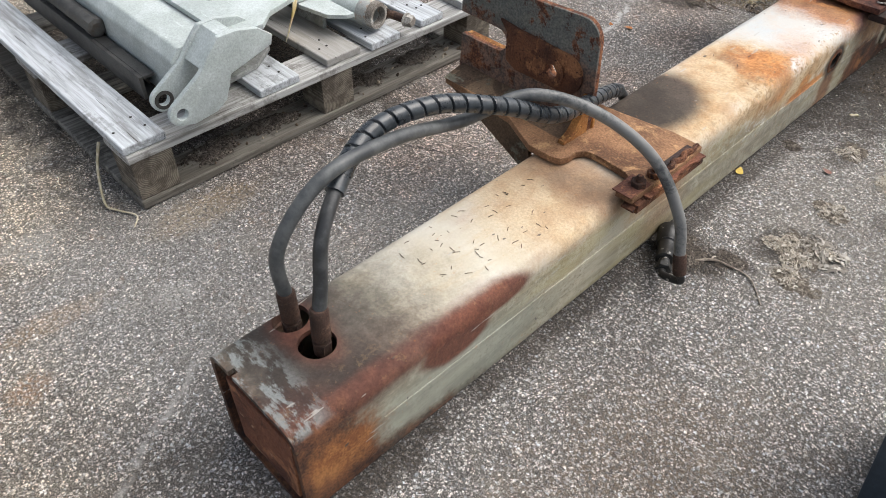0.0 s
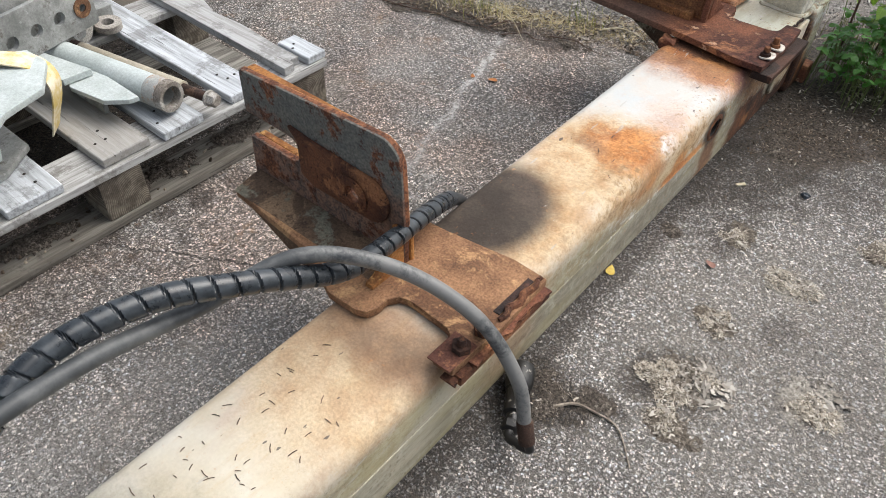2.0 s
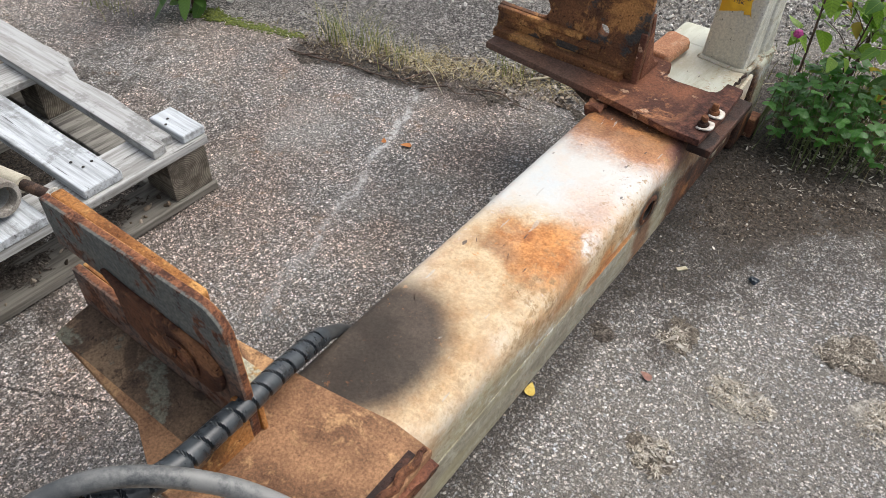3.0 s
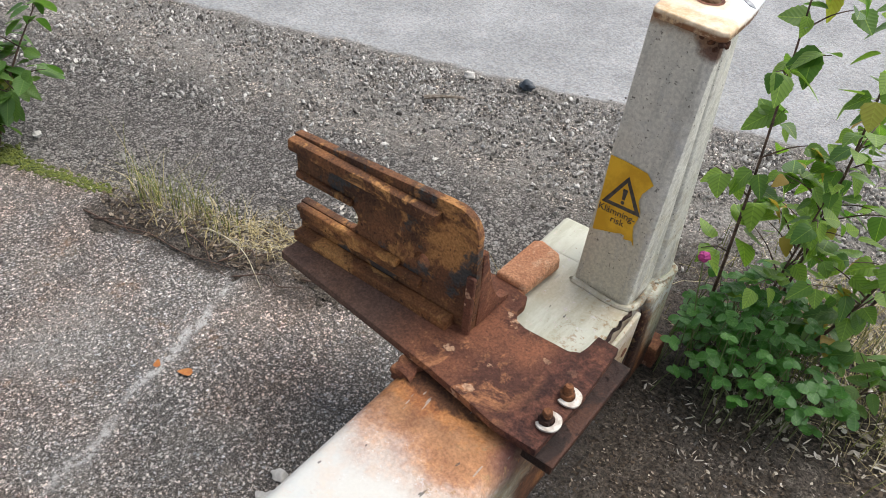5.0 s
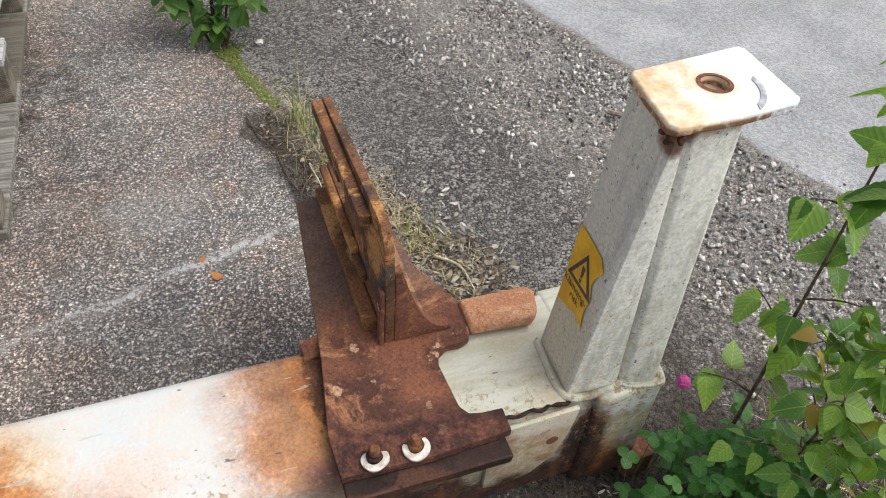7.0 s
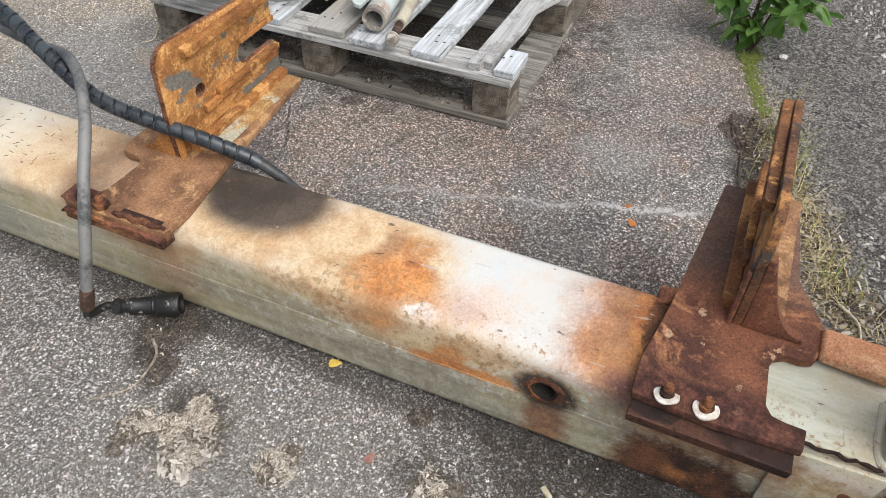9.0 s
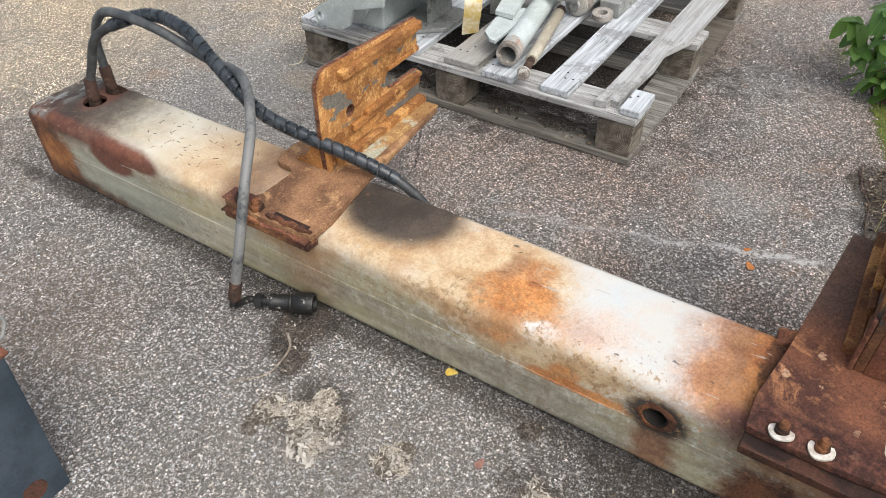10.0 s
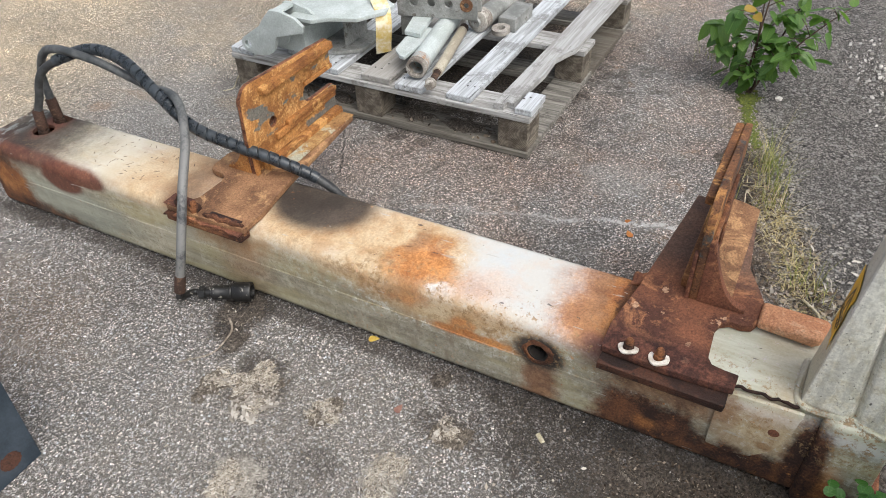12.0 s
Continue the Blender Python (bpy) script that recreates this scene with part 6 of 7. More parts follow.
    part("ring", lathe([(0, 0.017), (0, 0.036), (0.018, 0.036), (0.018, 0.017), (0, 0.017)], (-1.205, 1.112, z + 0.012), (0.1, 0, 1), 24), PIPE_RUST, eye, "rusty eye ring", True)
    part("block", box(-1.42, -1.243, 1.082, 1.155, z, z + 0.052, 0.004), GREYSTEEL, eye)
    part("web", box(-1.242, -1.225, 1.095, 1.13, z + 0.008, z + 0.03, 0.002), GREYSTEEL, eye)


build_load()


# ---- dark steel box with a wire ring ----
def build_box():
    bx = thing("steel_box", (1.15, 0.8, 0), "dark blue-grey painted steel box with a rusty rim, standing on asphalt", "box")
    bm = box(0.862, 1.45, 0.70, 0.915, 0.0, 0.30, 0.004)
    for v in bm.verts:
        k = v.co.z / 0.30
        v.co.x -= 0.040 * k if v.co.x < 1.1 else 0
        v.co.y -= 0.075 * k if v.co.y > 0.8 else 0
    part("body", bm, BOXPAINT, bx)
    part("rim", roughen(prism([(0.815, 0.695), (1.452, 0.695), (1.452, 0.846), (0.815, 0.846)], 2, 0.2985, 0.306, 0.002), 0.001, 40), RUST, bx)
    part("lid", box(0.835, 1.43, 0.712, 0.829, 0.3062, 0.309, 0.001), BOXPAINT, bx)
    patch = prism([(0.918 + (0.024 + 0.004 * noise.noise((k * 0.9, 0, 0))) * math.cos(k * 0.1963), 0.040 + (0.018 + 0.006 * noise.noise((k * 0.9, 5, 0))) * math.sin(k * 0.1963)) for k in range(32)], 1, -0.0006, 0.0008, 0)
    for v in patch.verts:
        v.co.y += 0.9155 - 0.25 * v.co.z
    part("rust_patch", patch, RUST_BLACK, bx, "brown rust patch")
    ring = thing("wire_ring", (0.80, 0.79, 0.309), "thin grey steel wire ring leaning over the box rim", "ring")
    pts = [(0.800, 0.815, 0.315), (0.782, 0.800, 0.330), (0.792, 0.760, 0.332), (0.830, 0.745, 0.322), (0.850, 0.78, 0.314), (0.825, 0.815, 0.313), (0.800, 0.817, 0.315)]
    part("wire", tube(curve_points(pts, 6), 0.0035, 8), GREYSTEEL, ring, smooth=True)
    part("wire_end", tube(curve_points([(0.83, 0.815, 0.3125), (0.85, 0.76, 0.3125), (0.86, 0.70, 0.3125), (0.9, 0.66, 0.3125)], 6), 0.003, 8), GREYSTEEL, ring, smooth=True)


build_box()


# ---- plants ----
def leaf_mesh(name, length, width, m, teeth=0, fold=0.25, curl=0.2, blunt=0.0):
    """A leaf along +y from its stalk, folded along the midrib, with a toothed or plain edge."""
    n = 12
    verts, faces = [], []
    for i in range(n + 1):
        u = i / n
        w = width * 0.5 * (math.sin(math.pi * min(1, u ** (0.56 + blunt * 0.5))) ** (0.75 - 0.25 * blunt)) * (1 - (0.12 - blunt * 0.3) * u)
        if teeth and 0 < i < n:
            w *= 1.0 + (0.05 if i % 2 else -0.05)
        z = -curl * length * u * u + 0.03 * length * math.sin(u * 7.0) * curl
        verts += [(-w, length * u, z + fold * w * 0.8), (-w * 0.55, length * u, z + fold * w * 0.62), (0, length * u, z), (w * 0.55, length * u, z + fold * w * 0.62), (w, length * u, z + fold * w * 0.8)]
    for i in range(n):
        for k in range(4):
            a = 5 * i + k
            faces.append((a, a + 1, a + 6, a + 5))
    me = bpy.data.meshes.new(name)
    me.from_pydata(verts, [], faces)
    me.materials.append(m)
    me.polygons.foreach_set("use_smooth", [True] * len(me.polygons))
    return me


def hang(name, me, parent, at, heading, pitch, roll, size):
    ob = new(name, me)
    ob.parent = parent
    ob.matrix_basis = Matrix.Translation(Vector(at) - world_at(parent)) @ Matrix.Rotation(heading, 4, "Z") @ Matrix.Rotation(pitch, 4, "X") @ Matrix.Rotation(roll, 4, "Y") @ Matrix.Scale(size, 4)
    return ob


BIRCH_LEAVES = [leaf_mesh("leaf", 0.050, w, BIRCH, 1, 0.18, c) for c, w in ((0.05, 0.040), (0.22, 0.044), (0.45, 0.038))]
ALDER_LEAVES = [leaf_mesh("leaf", 0.072, w, ALDER, 1, 0.25, c, 0.3) for c, w in ((0.05, 0.042), (0.25, 0.048), (0.4, 0.040))]


def clover_leaf(seed):
    random.seed(seed)
    bm = bmesh.new()
    for k in range(3):
        me = leaf_mesh("leaflet", 0.024, 0.0215, CLOVER, 0, 0.22, random.choice((0.1, 0.3)), 0.8)
        old = len(bm.verts)
        bm.from_mesh(me)
        bpy.data.meshes.remove(me)
        bm.verts.ensure_lookup_table()
        turn = Matrix.Rotation(k * 2.094 + random.uniform(-0.15, 0.15), 4, "Z") @ Matrix.Rotation(random.uniform(-0.2, 0.25), 4, "X")
        bmesh.ops.transform(bm, matrix=turn, verts=bm.verts[old:])
    me = bpy.data.meshes.new("leaf")
    bm.to_mesh(me)
    bm.free()
    me.materials.append(CLOVER)
    me.polygons.foreach_set("use_smooth", [True] * len(me.polygons))
    return me


CLOVER_LEAVES = [clover_leaf(k) for k in range(6)]


def sapling(base, tip, bend, leaves, count, size, label, side=0.14, thick=0.0042, start=0.25):
    base, tip = Vector(base), Vector(tip)
    pl = thing("sapling", base, label, "plant", "saplings by the column")
    mid = base.lerp(tip, 0.5) + Vector(bend)
    pts = curve_points([base, base.lerp(mid, 0.5) + Vector(bend) * 0.25, mid, mid.lerp(tip, 0.55) + Vector(bend) * 0.2, tip], 8)
    part("stem", tube(pts, lambda u: thick * (1 - 0.75 * u), 7), BARK, pl, smooth=True)
    twigs = []
    for k in range(max(3, count // 6)):
        u = start + (0.95 - start) * (k + random.random() * 0.7) / max(3, count // 6)
        p = pts[int(u * (len(pts) - 1))]
        a = random.uniform(0, 2 * math.pi)
        ln = side * random.uniform(0.5, 1.1) * (1.15 - 0.6 * u)
        q = curve_points([p, p + Vector((math.cos(a) * ln * 0.5, math.sin(a) * ln * 0.5, ln * 0.35)), p + Vector((math.cos(a) * ln, math.sin(a) * ln, ln * 0.5))], 5)
        twigs.append(q)
        part("twig", tube(q, lambda v: thick * 0.45 * (1 - 0.6 * v), 5), BARK, pl)
    for i in range(count):
        if i % 4:
            q = twigs[i % len(twigs)]
            p = q[random.randint(3, len(q) - 1)]
        else:
            p = pts[int((start + (1 - start) * random.random()) * (len(pts) - 1))]
        a = random.uniform(0, 2 * math.pi)
        off = Vector((math.cos(a), math.sin(a), 0.2)) * random.uniform(0.008, 0.022)
        s = size * random.uniform(0.55, 1.2)
        hang("leaf", random.choice(leaves), pl, p + off, a - math.pi / 2, random.uniform(-1.0, 0.3), random.uniform(-0.6, 0.6), s)
    hang("leaf", random.choice(leaves), pl, tip, random.uniform(0, 6), 0.4, 0, size * 0.8)
    return pl


random.seed(21)
sapling((0.305, 2.66, 0), (0.255, 2.70, 0.86), (0.01, -0.01, 0), BIRCH_LEAVES, 68, 1.09, "young birch sapling with broad green leaves and a few yellow ones", 0.11, start=0.30)
sapling((0.41, 2.76, 0), (0.40, 2.72, 0.84), (0.02, 0.0, 0), BIRCH_LEAVES, 71, 0.95, "thin birch sapling with bright green leaves", 0.13, start=0.35)
sapling((0.48, 2.70, 0), (0.58, 2.66, 0.60), (0.03, 0.0, 0), BIRCH_LEAVES, 77, 0.95, "leaning birch sapling with dense green leaves", 0.15, start=0.35)
sapling((0.39, 2.70, 0), (0.42, 2.68, 0.46), (0.0, 0.0, 0), BIRCH_LEAVES, 62, 0.95, "short birch sapling crowded with green leaves", 0.13, start=0.35)
sapling((0.56, 2.84, 0), (0.66, 2.88, 0.66), (0.0, 0.02, 0), BIRCH_LEAVES, 71, 0.95, "slender birch sapling behind the others", 0.16)
sapling((0.40, 2.88, 0), (0.42, 2.96, 0.52), (0.0, 0.02, 0), BIRCH_LEAVES, 55, 0.95, "slender birch sapling behind the others", 0.14)

random.seed(27)
for foot, tip, n in (((0.60, 2.66, 0), (0.64, 2.60, 0.20), 26), ((0.66, 2.74, 0), (0.72, 2.70, 0.26), 28), ((0.55, 2.75, 0), (0.52, 2.70, 0.24), 26)):
    sapling(foot, tip, (0.01, 0, 0), ALDER_LEAVES, n, 0.72, "low shoot with dull green leaves under the birch saplings", 0.09, 0.003, 0.2)

random.seed(31)
for k, (foot, tip, n, size) in enumerate((((-1.50, 1.985), (-1.54, 1.86, 0.22), 22, 0.9), ((-1.48, 2.00), (-1.50, 2.03, 0.56), 34, 0.85), ((-1.50, 2.02), (-1.60, 1.98, 0.50), 26, 0.85), ((-1.47, 2.02), (-1.50, 2.28, 0.36), 28, 0.8), ((-1.47, 2.03), (-1.42, 2.14, 0.20), 30, 0.85), ((-1.51, 2.03), (-1.66, 2.16, 0.40), 22, 0.8))):
    sh = sapling((foot[0], foot[1], 0), tip, (0, 0, 0.03), ALDER_LEAVES, int(n * 1.5), size * 1.2, "small leafy shoot with serrated green leaves in an asphalt crack", 0.15, 0.0045, 0.10)
    sh["group"] = "shoots in the crack"


def clover_patch():
    random.seed(41)
    cl = thing("clover_patch", (0.40, 2.55, 0), "low patch of green clover beside the rusty boom foot", "clover")
    stalks = bmesh.new()
    made = 0
    while made < 230:
        x, y = random.gauss(0.40, 0.12), random.gauss(2.60, 0.09)
        if x < 0.272 or ((x - 0.41) / 0.22) ** 2 + ((y - 2.60) / 0.17) ** 2 > 1.1:
            continue
        z = random.uniform(0.05, 0.20) * (1.15 - 0.5 * abs(x - 0.4) / 0.24)
        top = Vector((x, y, z))
        foot = Vector((x + random.uniform(-0.03, 0.03), y + random.uniform(0, 0.05), 0.0))
        tube([foot, foot.lerp(top, 0.5) + Vector((0, 0, 0.012)), top], 0.0011, 4, stalks)
        h0, tilt = random.uniform(0, 6.28), random.uniform(-0.25, 0.25)
        s = random.uniform(0.65, 1.05)
        hang("leaf", random.choice(CLOVER_LEAVES), cl, top, h0, random.uniform(-0.15, 0.25) + tilt, random.uniform(-0.25, 0.25), s)
        made += 1
    fp = Vector((0.287, 2.515, 0.313))
    tube([(0.33, 2.56, 0), (0.30, 2.54, 0.18), fp], 0.0013, 5, stalks)
    tagged(part("stalk_tangle", stalks, STALK, cl), kind="stuff")
    bm = bmesh.new()
    bmesh.ops.create_icosphere(bm, subdivisions=3, radius=0.0105, matrix=Matrix.Translation(fp + Vector((0, 0, 0.005))))
    roughen(bm, 0.0035, 260)
    part("flower", bm, FLOWER, cl, "magenta clover flower", True)


clover_patch()


def blades(name, label, spots, seed, m, limp=0.9, category="grass"):
    """Tufts of thin blades: (x, y, spread, count, height)."""
    random.seed(seed)
    v, f = [], []
    for x0, y0, spread, count, high in spots:
        for _ in range(count):
            x, y = random.gauss(x0, spread), random.gauss(y0, spread * 0.55)
            a, h = random.uniform(0, 6.28), high * random.uniform(0.4, 1.15)
            lean = random.uniform(0.1, limp) * h
            wx, wy = math.cos(a + 1.57) * 0.0011, math.sin(a + 1.57) * 0.0011
            b = len(v)
            for u in (0.0, 0.45, 0.8, 1.0):
                cx, cy, cz = x + math.cos(a) * lean * u * u, y + math.sin(a) * lean * u * u, h * (u - (0.25 if limp < 1 else 0.8) * u * u)
                k = 1.0 - 0.8 * u
                v += [(cx - wx * k, cy - wy * k, cz), (cx + wx * k, cy + wy * k, cz)]
            for i in range(3):
                f.append((b + 2 * i, b + 2 * i + 1, b + 2 * i + 3, b + 2 * i + 2))
    me = bpy.data.meshes.new(name)
    me.from_pydata(v, [], f)
    me.materials.append(m)
    tagged(new(name, me), label, category, kind="stuff")


strip = [(-1.15 + 0.84 * i / 16, 2.13 + 0.25 * (i / 16) ** 1.5, 0.045, 8 + 2 * i, 0.03 + 0.02 * (3 < i < 10)) for i in range(17)]
blades("grass_strip", "green grass tufts growing along the cracked asphalt edge", [(-0.98, 2.17, 0.03, 60, 0.17), (-0.90, 2.19, 0.05, 70, 0.13), (-0.78, 2.22, 0.05, 60, 0.10), (-0.43, 2.36, 0.05, 50, 0.10), (-1.75, 1.85, 0.05, 60, 0.09)], 51, GRASS)
blades("dry_grass", "flattened straw-coloured grass along the cracked asphalt edge", strip + [(-0.72, 2.24, 0.05, 80, 0.045), (-0.60, 2.28, 0.05, 110, 0.04), (-0.46, 2.33, 0.05, 90, 0.035), (-0.30, 2.42, 0.06, 60, 0.035), (-0.12, 2.48, 0.05, 50, 0.06)], 53, STRAW, 2.6)
blades("verge_grass", "dry straw and green grass under the saplings", [(0.55, 2.66, 0.11, 110, 0.10), (0.72, 2.62, 0.10, 80, 0.09), (0.62, 2.78, 0.12, 200, 0.14), (0.85, 2.72, 0.12, 150, 0.10), (0.45, 2.95, 0.14, 120, 0.12)], 52, GRASS)
blades("verge_straw", "tangled dry straw on the soil under the saplings", [(0.62, 2.64, 0.12, 60, 0.07), (0.75, 2.85, 0.14, 160, 0.09), (0.55, 2.95, 0.14, 180, 0.08), (0.80, 2.60, 0.10, 50, 0.06)], 54, STRAW, 2.6)


def moss():
    random.seed(61)
    bm = bmesh.new()
    for i in range(420):
        u = random.random()
        r = random.uniform(0.002, 0.0065)
        m = Matrix.Translation((-1.42 + 0.34 * u + random.gauss(0, 0.010), 2.02 + 0.10 * u + random.gauss(0, 0.014 - 0.006 * u), 0.0)) @ Matrix.Diagonal((r * 1.5, r, r * 0.45, 1))
        bmesh.ops.create_icosphere(bm, subdivisions=1, radius=1, matrix=m)
    for i in range(120):
        r = random.uniform(0.003, 0.008)
        m = Matrix.Translation((random.gauss(-1.43, 0.03), random.gauss(2.03, 0.018), 0.0)) @ Matrix.Diagonal((r * 1.5, r, r * 0.6, 1))
        bmesh.ops.create_icosphere(bm, subdivisions=1, radius=1, matrix=m)
    roughen(bm, 0.003, 90)
    tagged(part("moss", bm, MOSS), "bright green moss cushion in a crack of the asphalt", "moss", kind="stuff")


moss()


# ---- loose stones, litter and twigs ----
def scatter_stones(name, label, count, seed, place, sizes, m):
    random.seed(seed)
    base = []
    for k in range(6):
        b = bmesh.new()
        bmesh.ops.create_icosphere(b, subdivisions=1, radius=1)
        for q in b.verts:
            q.co *= random.uniform(0.6, 1.2)
        b.verts.index_update()
        base.append(([tuple(q.co) for q in b.verts], [tuple(w.index for w in t.verts) for t in b.faces]))
        b.free()
    v, f = [], []
    for _ in range(count):
        x, y = place()
        r = sizes()
        vs, fs = random.choice(base)
        rot = Euler((random.uniform(0, 6), random.uniform(0, 6), random.uniform(0, 6))).to_matrix()
        sq = Vector((random.uniform(0.8, 1.3), random.uniform(0.7, 1.0), random.uniform(0.35, 0.6)))
        o = len(v)
        for q in vs:
            w = rot @ Vector((q[0] * sq.x, q[1] * sq.y, q[2] * sq.z)) * r
            v.append((x + w.x, y + w.y, w.z + r * 0.15 - (0.004 if y - 0.24 * x > 2.4 else 0.0005)))
        f += [tuple(i + o for i in t) for t in fs]
    me = bpy.data.meshes.new(name)
    me.from_pydata(v, [], f)
    me.materials.append(m)
    tagged(new(name, me), label, "gravel", kind="stuff")


def verge_place():
    while True:
        x = random.uniform(-2.4, 1.3)
        near, far = 2.42 + 0.24 * x, 3.56 + 0.30 * x
        u = random.random() ** 0.45
        y = near + (far - near) * u + random.gauss(0, 0.03)
        if noise.noise((x * 2.5, y * 2.5, 9)) + (y - 0.16 * x - 2.86) * 2.2 < random.uniform(-0.05, 0.7):
            continue
        clear = (x > -0.02 and y < 2.62) or ((x + 0.9) / 0.5) ** 2 + ((y - 2.72) / 0.16) ** 2 < random.random()
        if not clear:
            return x, y


scatter_stones("verge_gravel", "loose grey and pale gravel beside the road", 15000, 71, verge_place, lambda: 0.0018 + 0.0075 * random.random() ** 4, STONES)
def kerb_place():
    while True:
        x = random.uniform(-2.2, 1.2)
        y = 3.52 + 0.30 * x - 0.62 * random.random() ** 1.4 + random.gauss(0, 0.03)
        if not (x > -0.02 and y < 2.62) and noise.noise((x * 3, y * 3, 4)) > random.uniform(-0.5, 0.25):
            return x, y


scatter_stones("road_edge_gravel", "pale crushed gravel along the road edge", 12000, 74, kerb_place, lambda: 0.0016 + 0.009 * random.random() ** 4, PALE_STONES)
scatter_stones("verge_stones", "larger pale stones lying in the gravel", 90, 72, verge_place, lambda: 0.005 + 0.010 * random.random() ** 2, STONES)
scatter_stones("asphalt_grit", "fine loose grit on the asphalt", 2600, 73, lambda: (random.uniform(-1.6, 1.1), random.uniform(-0.4, 2.5)) if random.random() < 0.5 else (random.uniform(0.26, 1.0), random.uniform(0.2, 2.4)), lambda: 0.0016 + 0.0024 * random.random() ** 2, STONES)


def flakes(name, label, spots, seed, m, category="litter", widths=(0.08, 0.12, 0.12, 0.25, 0.7), ragged=0.25):
    """Heaps of thin curled scraps: (x, y, rx, ry, count, size, height)."""
    random.seed(seed)
    v, f = [], []
    for x0, y0, rx, ry, count, size, high in spots:
        for _ in range(count):
            a, rr = random.uniform(0, 6.28), math.sqrt(random.random())
            x, y = x0 + rx * rr * math.cos(a), y0 + ry * rr * math.sin(a)
            z = 0.002 + high * (1 - rr) * random.random()
            ln, wd = size * random.uniform(0.4, 1.3), size * random.choice(widths) * random.uniform(0.5, 1.0)
            q = Euler((random.gauss(0, 0.3), random.gauss(0, 0.3), random.uniform(0, 6.28))).to_matrix()
            o = len(v)
            bow = random.uniform(-0.15, 0.3) * ln
            for u, w in ((-0.5, 0.35), (-0.15, 1.0), (0.2, 0.9), (0.5, 0.25)):
                for sgn in (-1, 1):
                    p = q @ Vector((ln * u, sgn * wd * 0.5 * w * random.uniform(1 - ragged, 1 + ragged), bow * (0.25 - u * u)))
                    v.append((x + p.x, y + p.y, max(0.0008, z + p.z)))
            for i in range(3):
                f.append((o + 2 * i, o + 2 * i + 1, o + 2 * i + 3, o + 2 * i + 2))
    me = bpy.data.meshes.new(name)
    me.from_pydata(v, [], f)
    me.materials.append(m)
    tagged(new(name, me), label, category, kind="stuff")


# each heap: centre, radius, pieces of straw, large flat flakes and the way they lie from the centre
HEAPS = ((0.495, 1.235, 0.066, 760, 80, (0.055, 0.020)), (0.494, 1.424, 0.034, 180, 9, (0.010, 0.012)), (0.715, 1.345, 0.060, 420, 26, (0.030, 0.030)), (0.572, 1.635, 0.052, 300, 16, (0.020, 0.010)), (0.52, 1.115, 0.040, 120, 3, (0.0, 0.02)), (0.405, 1.70, 0.030, 110, 3, (0.01, 0.0)), (0.716, 1.884, 0.060, 330, 8, (0.0, 0.01)), (0.80, 1.76, 0.05, 220, 9, (0.02, 0.0)))


def dirt_cake(label, x0, y0, rx, ry, high, m, seed, full=1.0, base=0.0):
    """A low uneven crust of packed dirt that thins out to a ragged edge."""
    n = 46
    verts, faces, put = [], [], {}
    for j in range(n + 1):
        for i in range(n + 1):
            u, v = 3.0 * i / n - 1.5, 3.0 * j / n - 1.5
            x, y = x0 + rx * u, y0 + ry * v
            h = full - u * u - v * v + 1.1 * noise.noise((x * 22, y * 22, seed)) + 0.7 * noise.noise((x * 70, y * 70, seed)) + 0.35 * noise.noise((x * 190, y * 190, seed))
            if h > 0:
                put[i, j] = len(verts)
                verts.append((x, y, min(h, 0.9) * high + 0.25 * high * max(0, noise.noise((x * 240, y * 240, 3))) - 0.0008 + base))
    for i, j in put:
        q = ((i, j), (i + 1, j), (i + 1, j + 1), (i, j + 1))
        if all(c in put for c in q):
            faces.append(tuple(put[c] for c in q))
    me = bpy.data.meshes.new("dirt_cake")
    me.from_pydata(verts, [], faces)
    me.materials.append(m)
    tagged(new("dirt_cake", me), label, "dirt", kind="stuff")


for k, (cx, cy, rx, ry, high, m) in enumerate(((0.500, 1.238, 0.070, 0.060, 0.005, CAKE), (0.535, 1.130, 0.050, 0.038, 0.003, CAKE), (0.487, 1.427, 0.045, 0.038, 0.003, CAKE), (0.712, 1.360, 0.065, 0.060, 0.004, CAKE_PALE), (0.565, 1.638, 0.058, 0.050, 0.004, CAKE_PALE), (0.716, 1.884, 0.070, 0.060, 0.007, CAKE), (0.287, 1.628, 0.026, 0.026, 0.006, CAKE_DARK), (0.414, 1.708, 0.038, 0.055, 0.004, CAKE), (0.796, 1.765, 0.050, 0.045, 0.004, CAKE_PALE), (0.305, 1.035, 0.060, 0.060, 0.007, CAKE_DARK), (0.40, 1.08, 0.045, 0.030, 0.005, CAKE_DARK))):
    dirt_cake("crust of dried dirt and litter on the asphalt", cx, cy, rx, ry, high, m, k * 3.7)
for k, (cx, cy, rx, ry) in enumerate(((-0.98, 2.03, 0.10, 0.045), (-0.80, 2.10, 0.13, 0.055), (-0.60, 2.15, 0.13, 0.060), (-0.40, 2.21, 0.14, 0.065), (-0.20, 2.30, 0.13, 0.06))):
    dirt_cake("dark crumbled soil along the broken asphalt edge", cx, cy, rx, ry, 0.008, CAKE_DARK, 50 + k * 2.3, 0.15)
for k, (cx, cy, rx, ry) in enumerate(((0.42, 2.32, 0.14, 0.13), (0.60, 2.45, 0.15, 0.12), (0.33, 2.12, 0.06, 0.12))):
    dirt_cake("dark soil beside the boom foot", cx, cy, rx, ry, 0.008, CAKE_DARK, 70 + k * 2.3, 0.4)
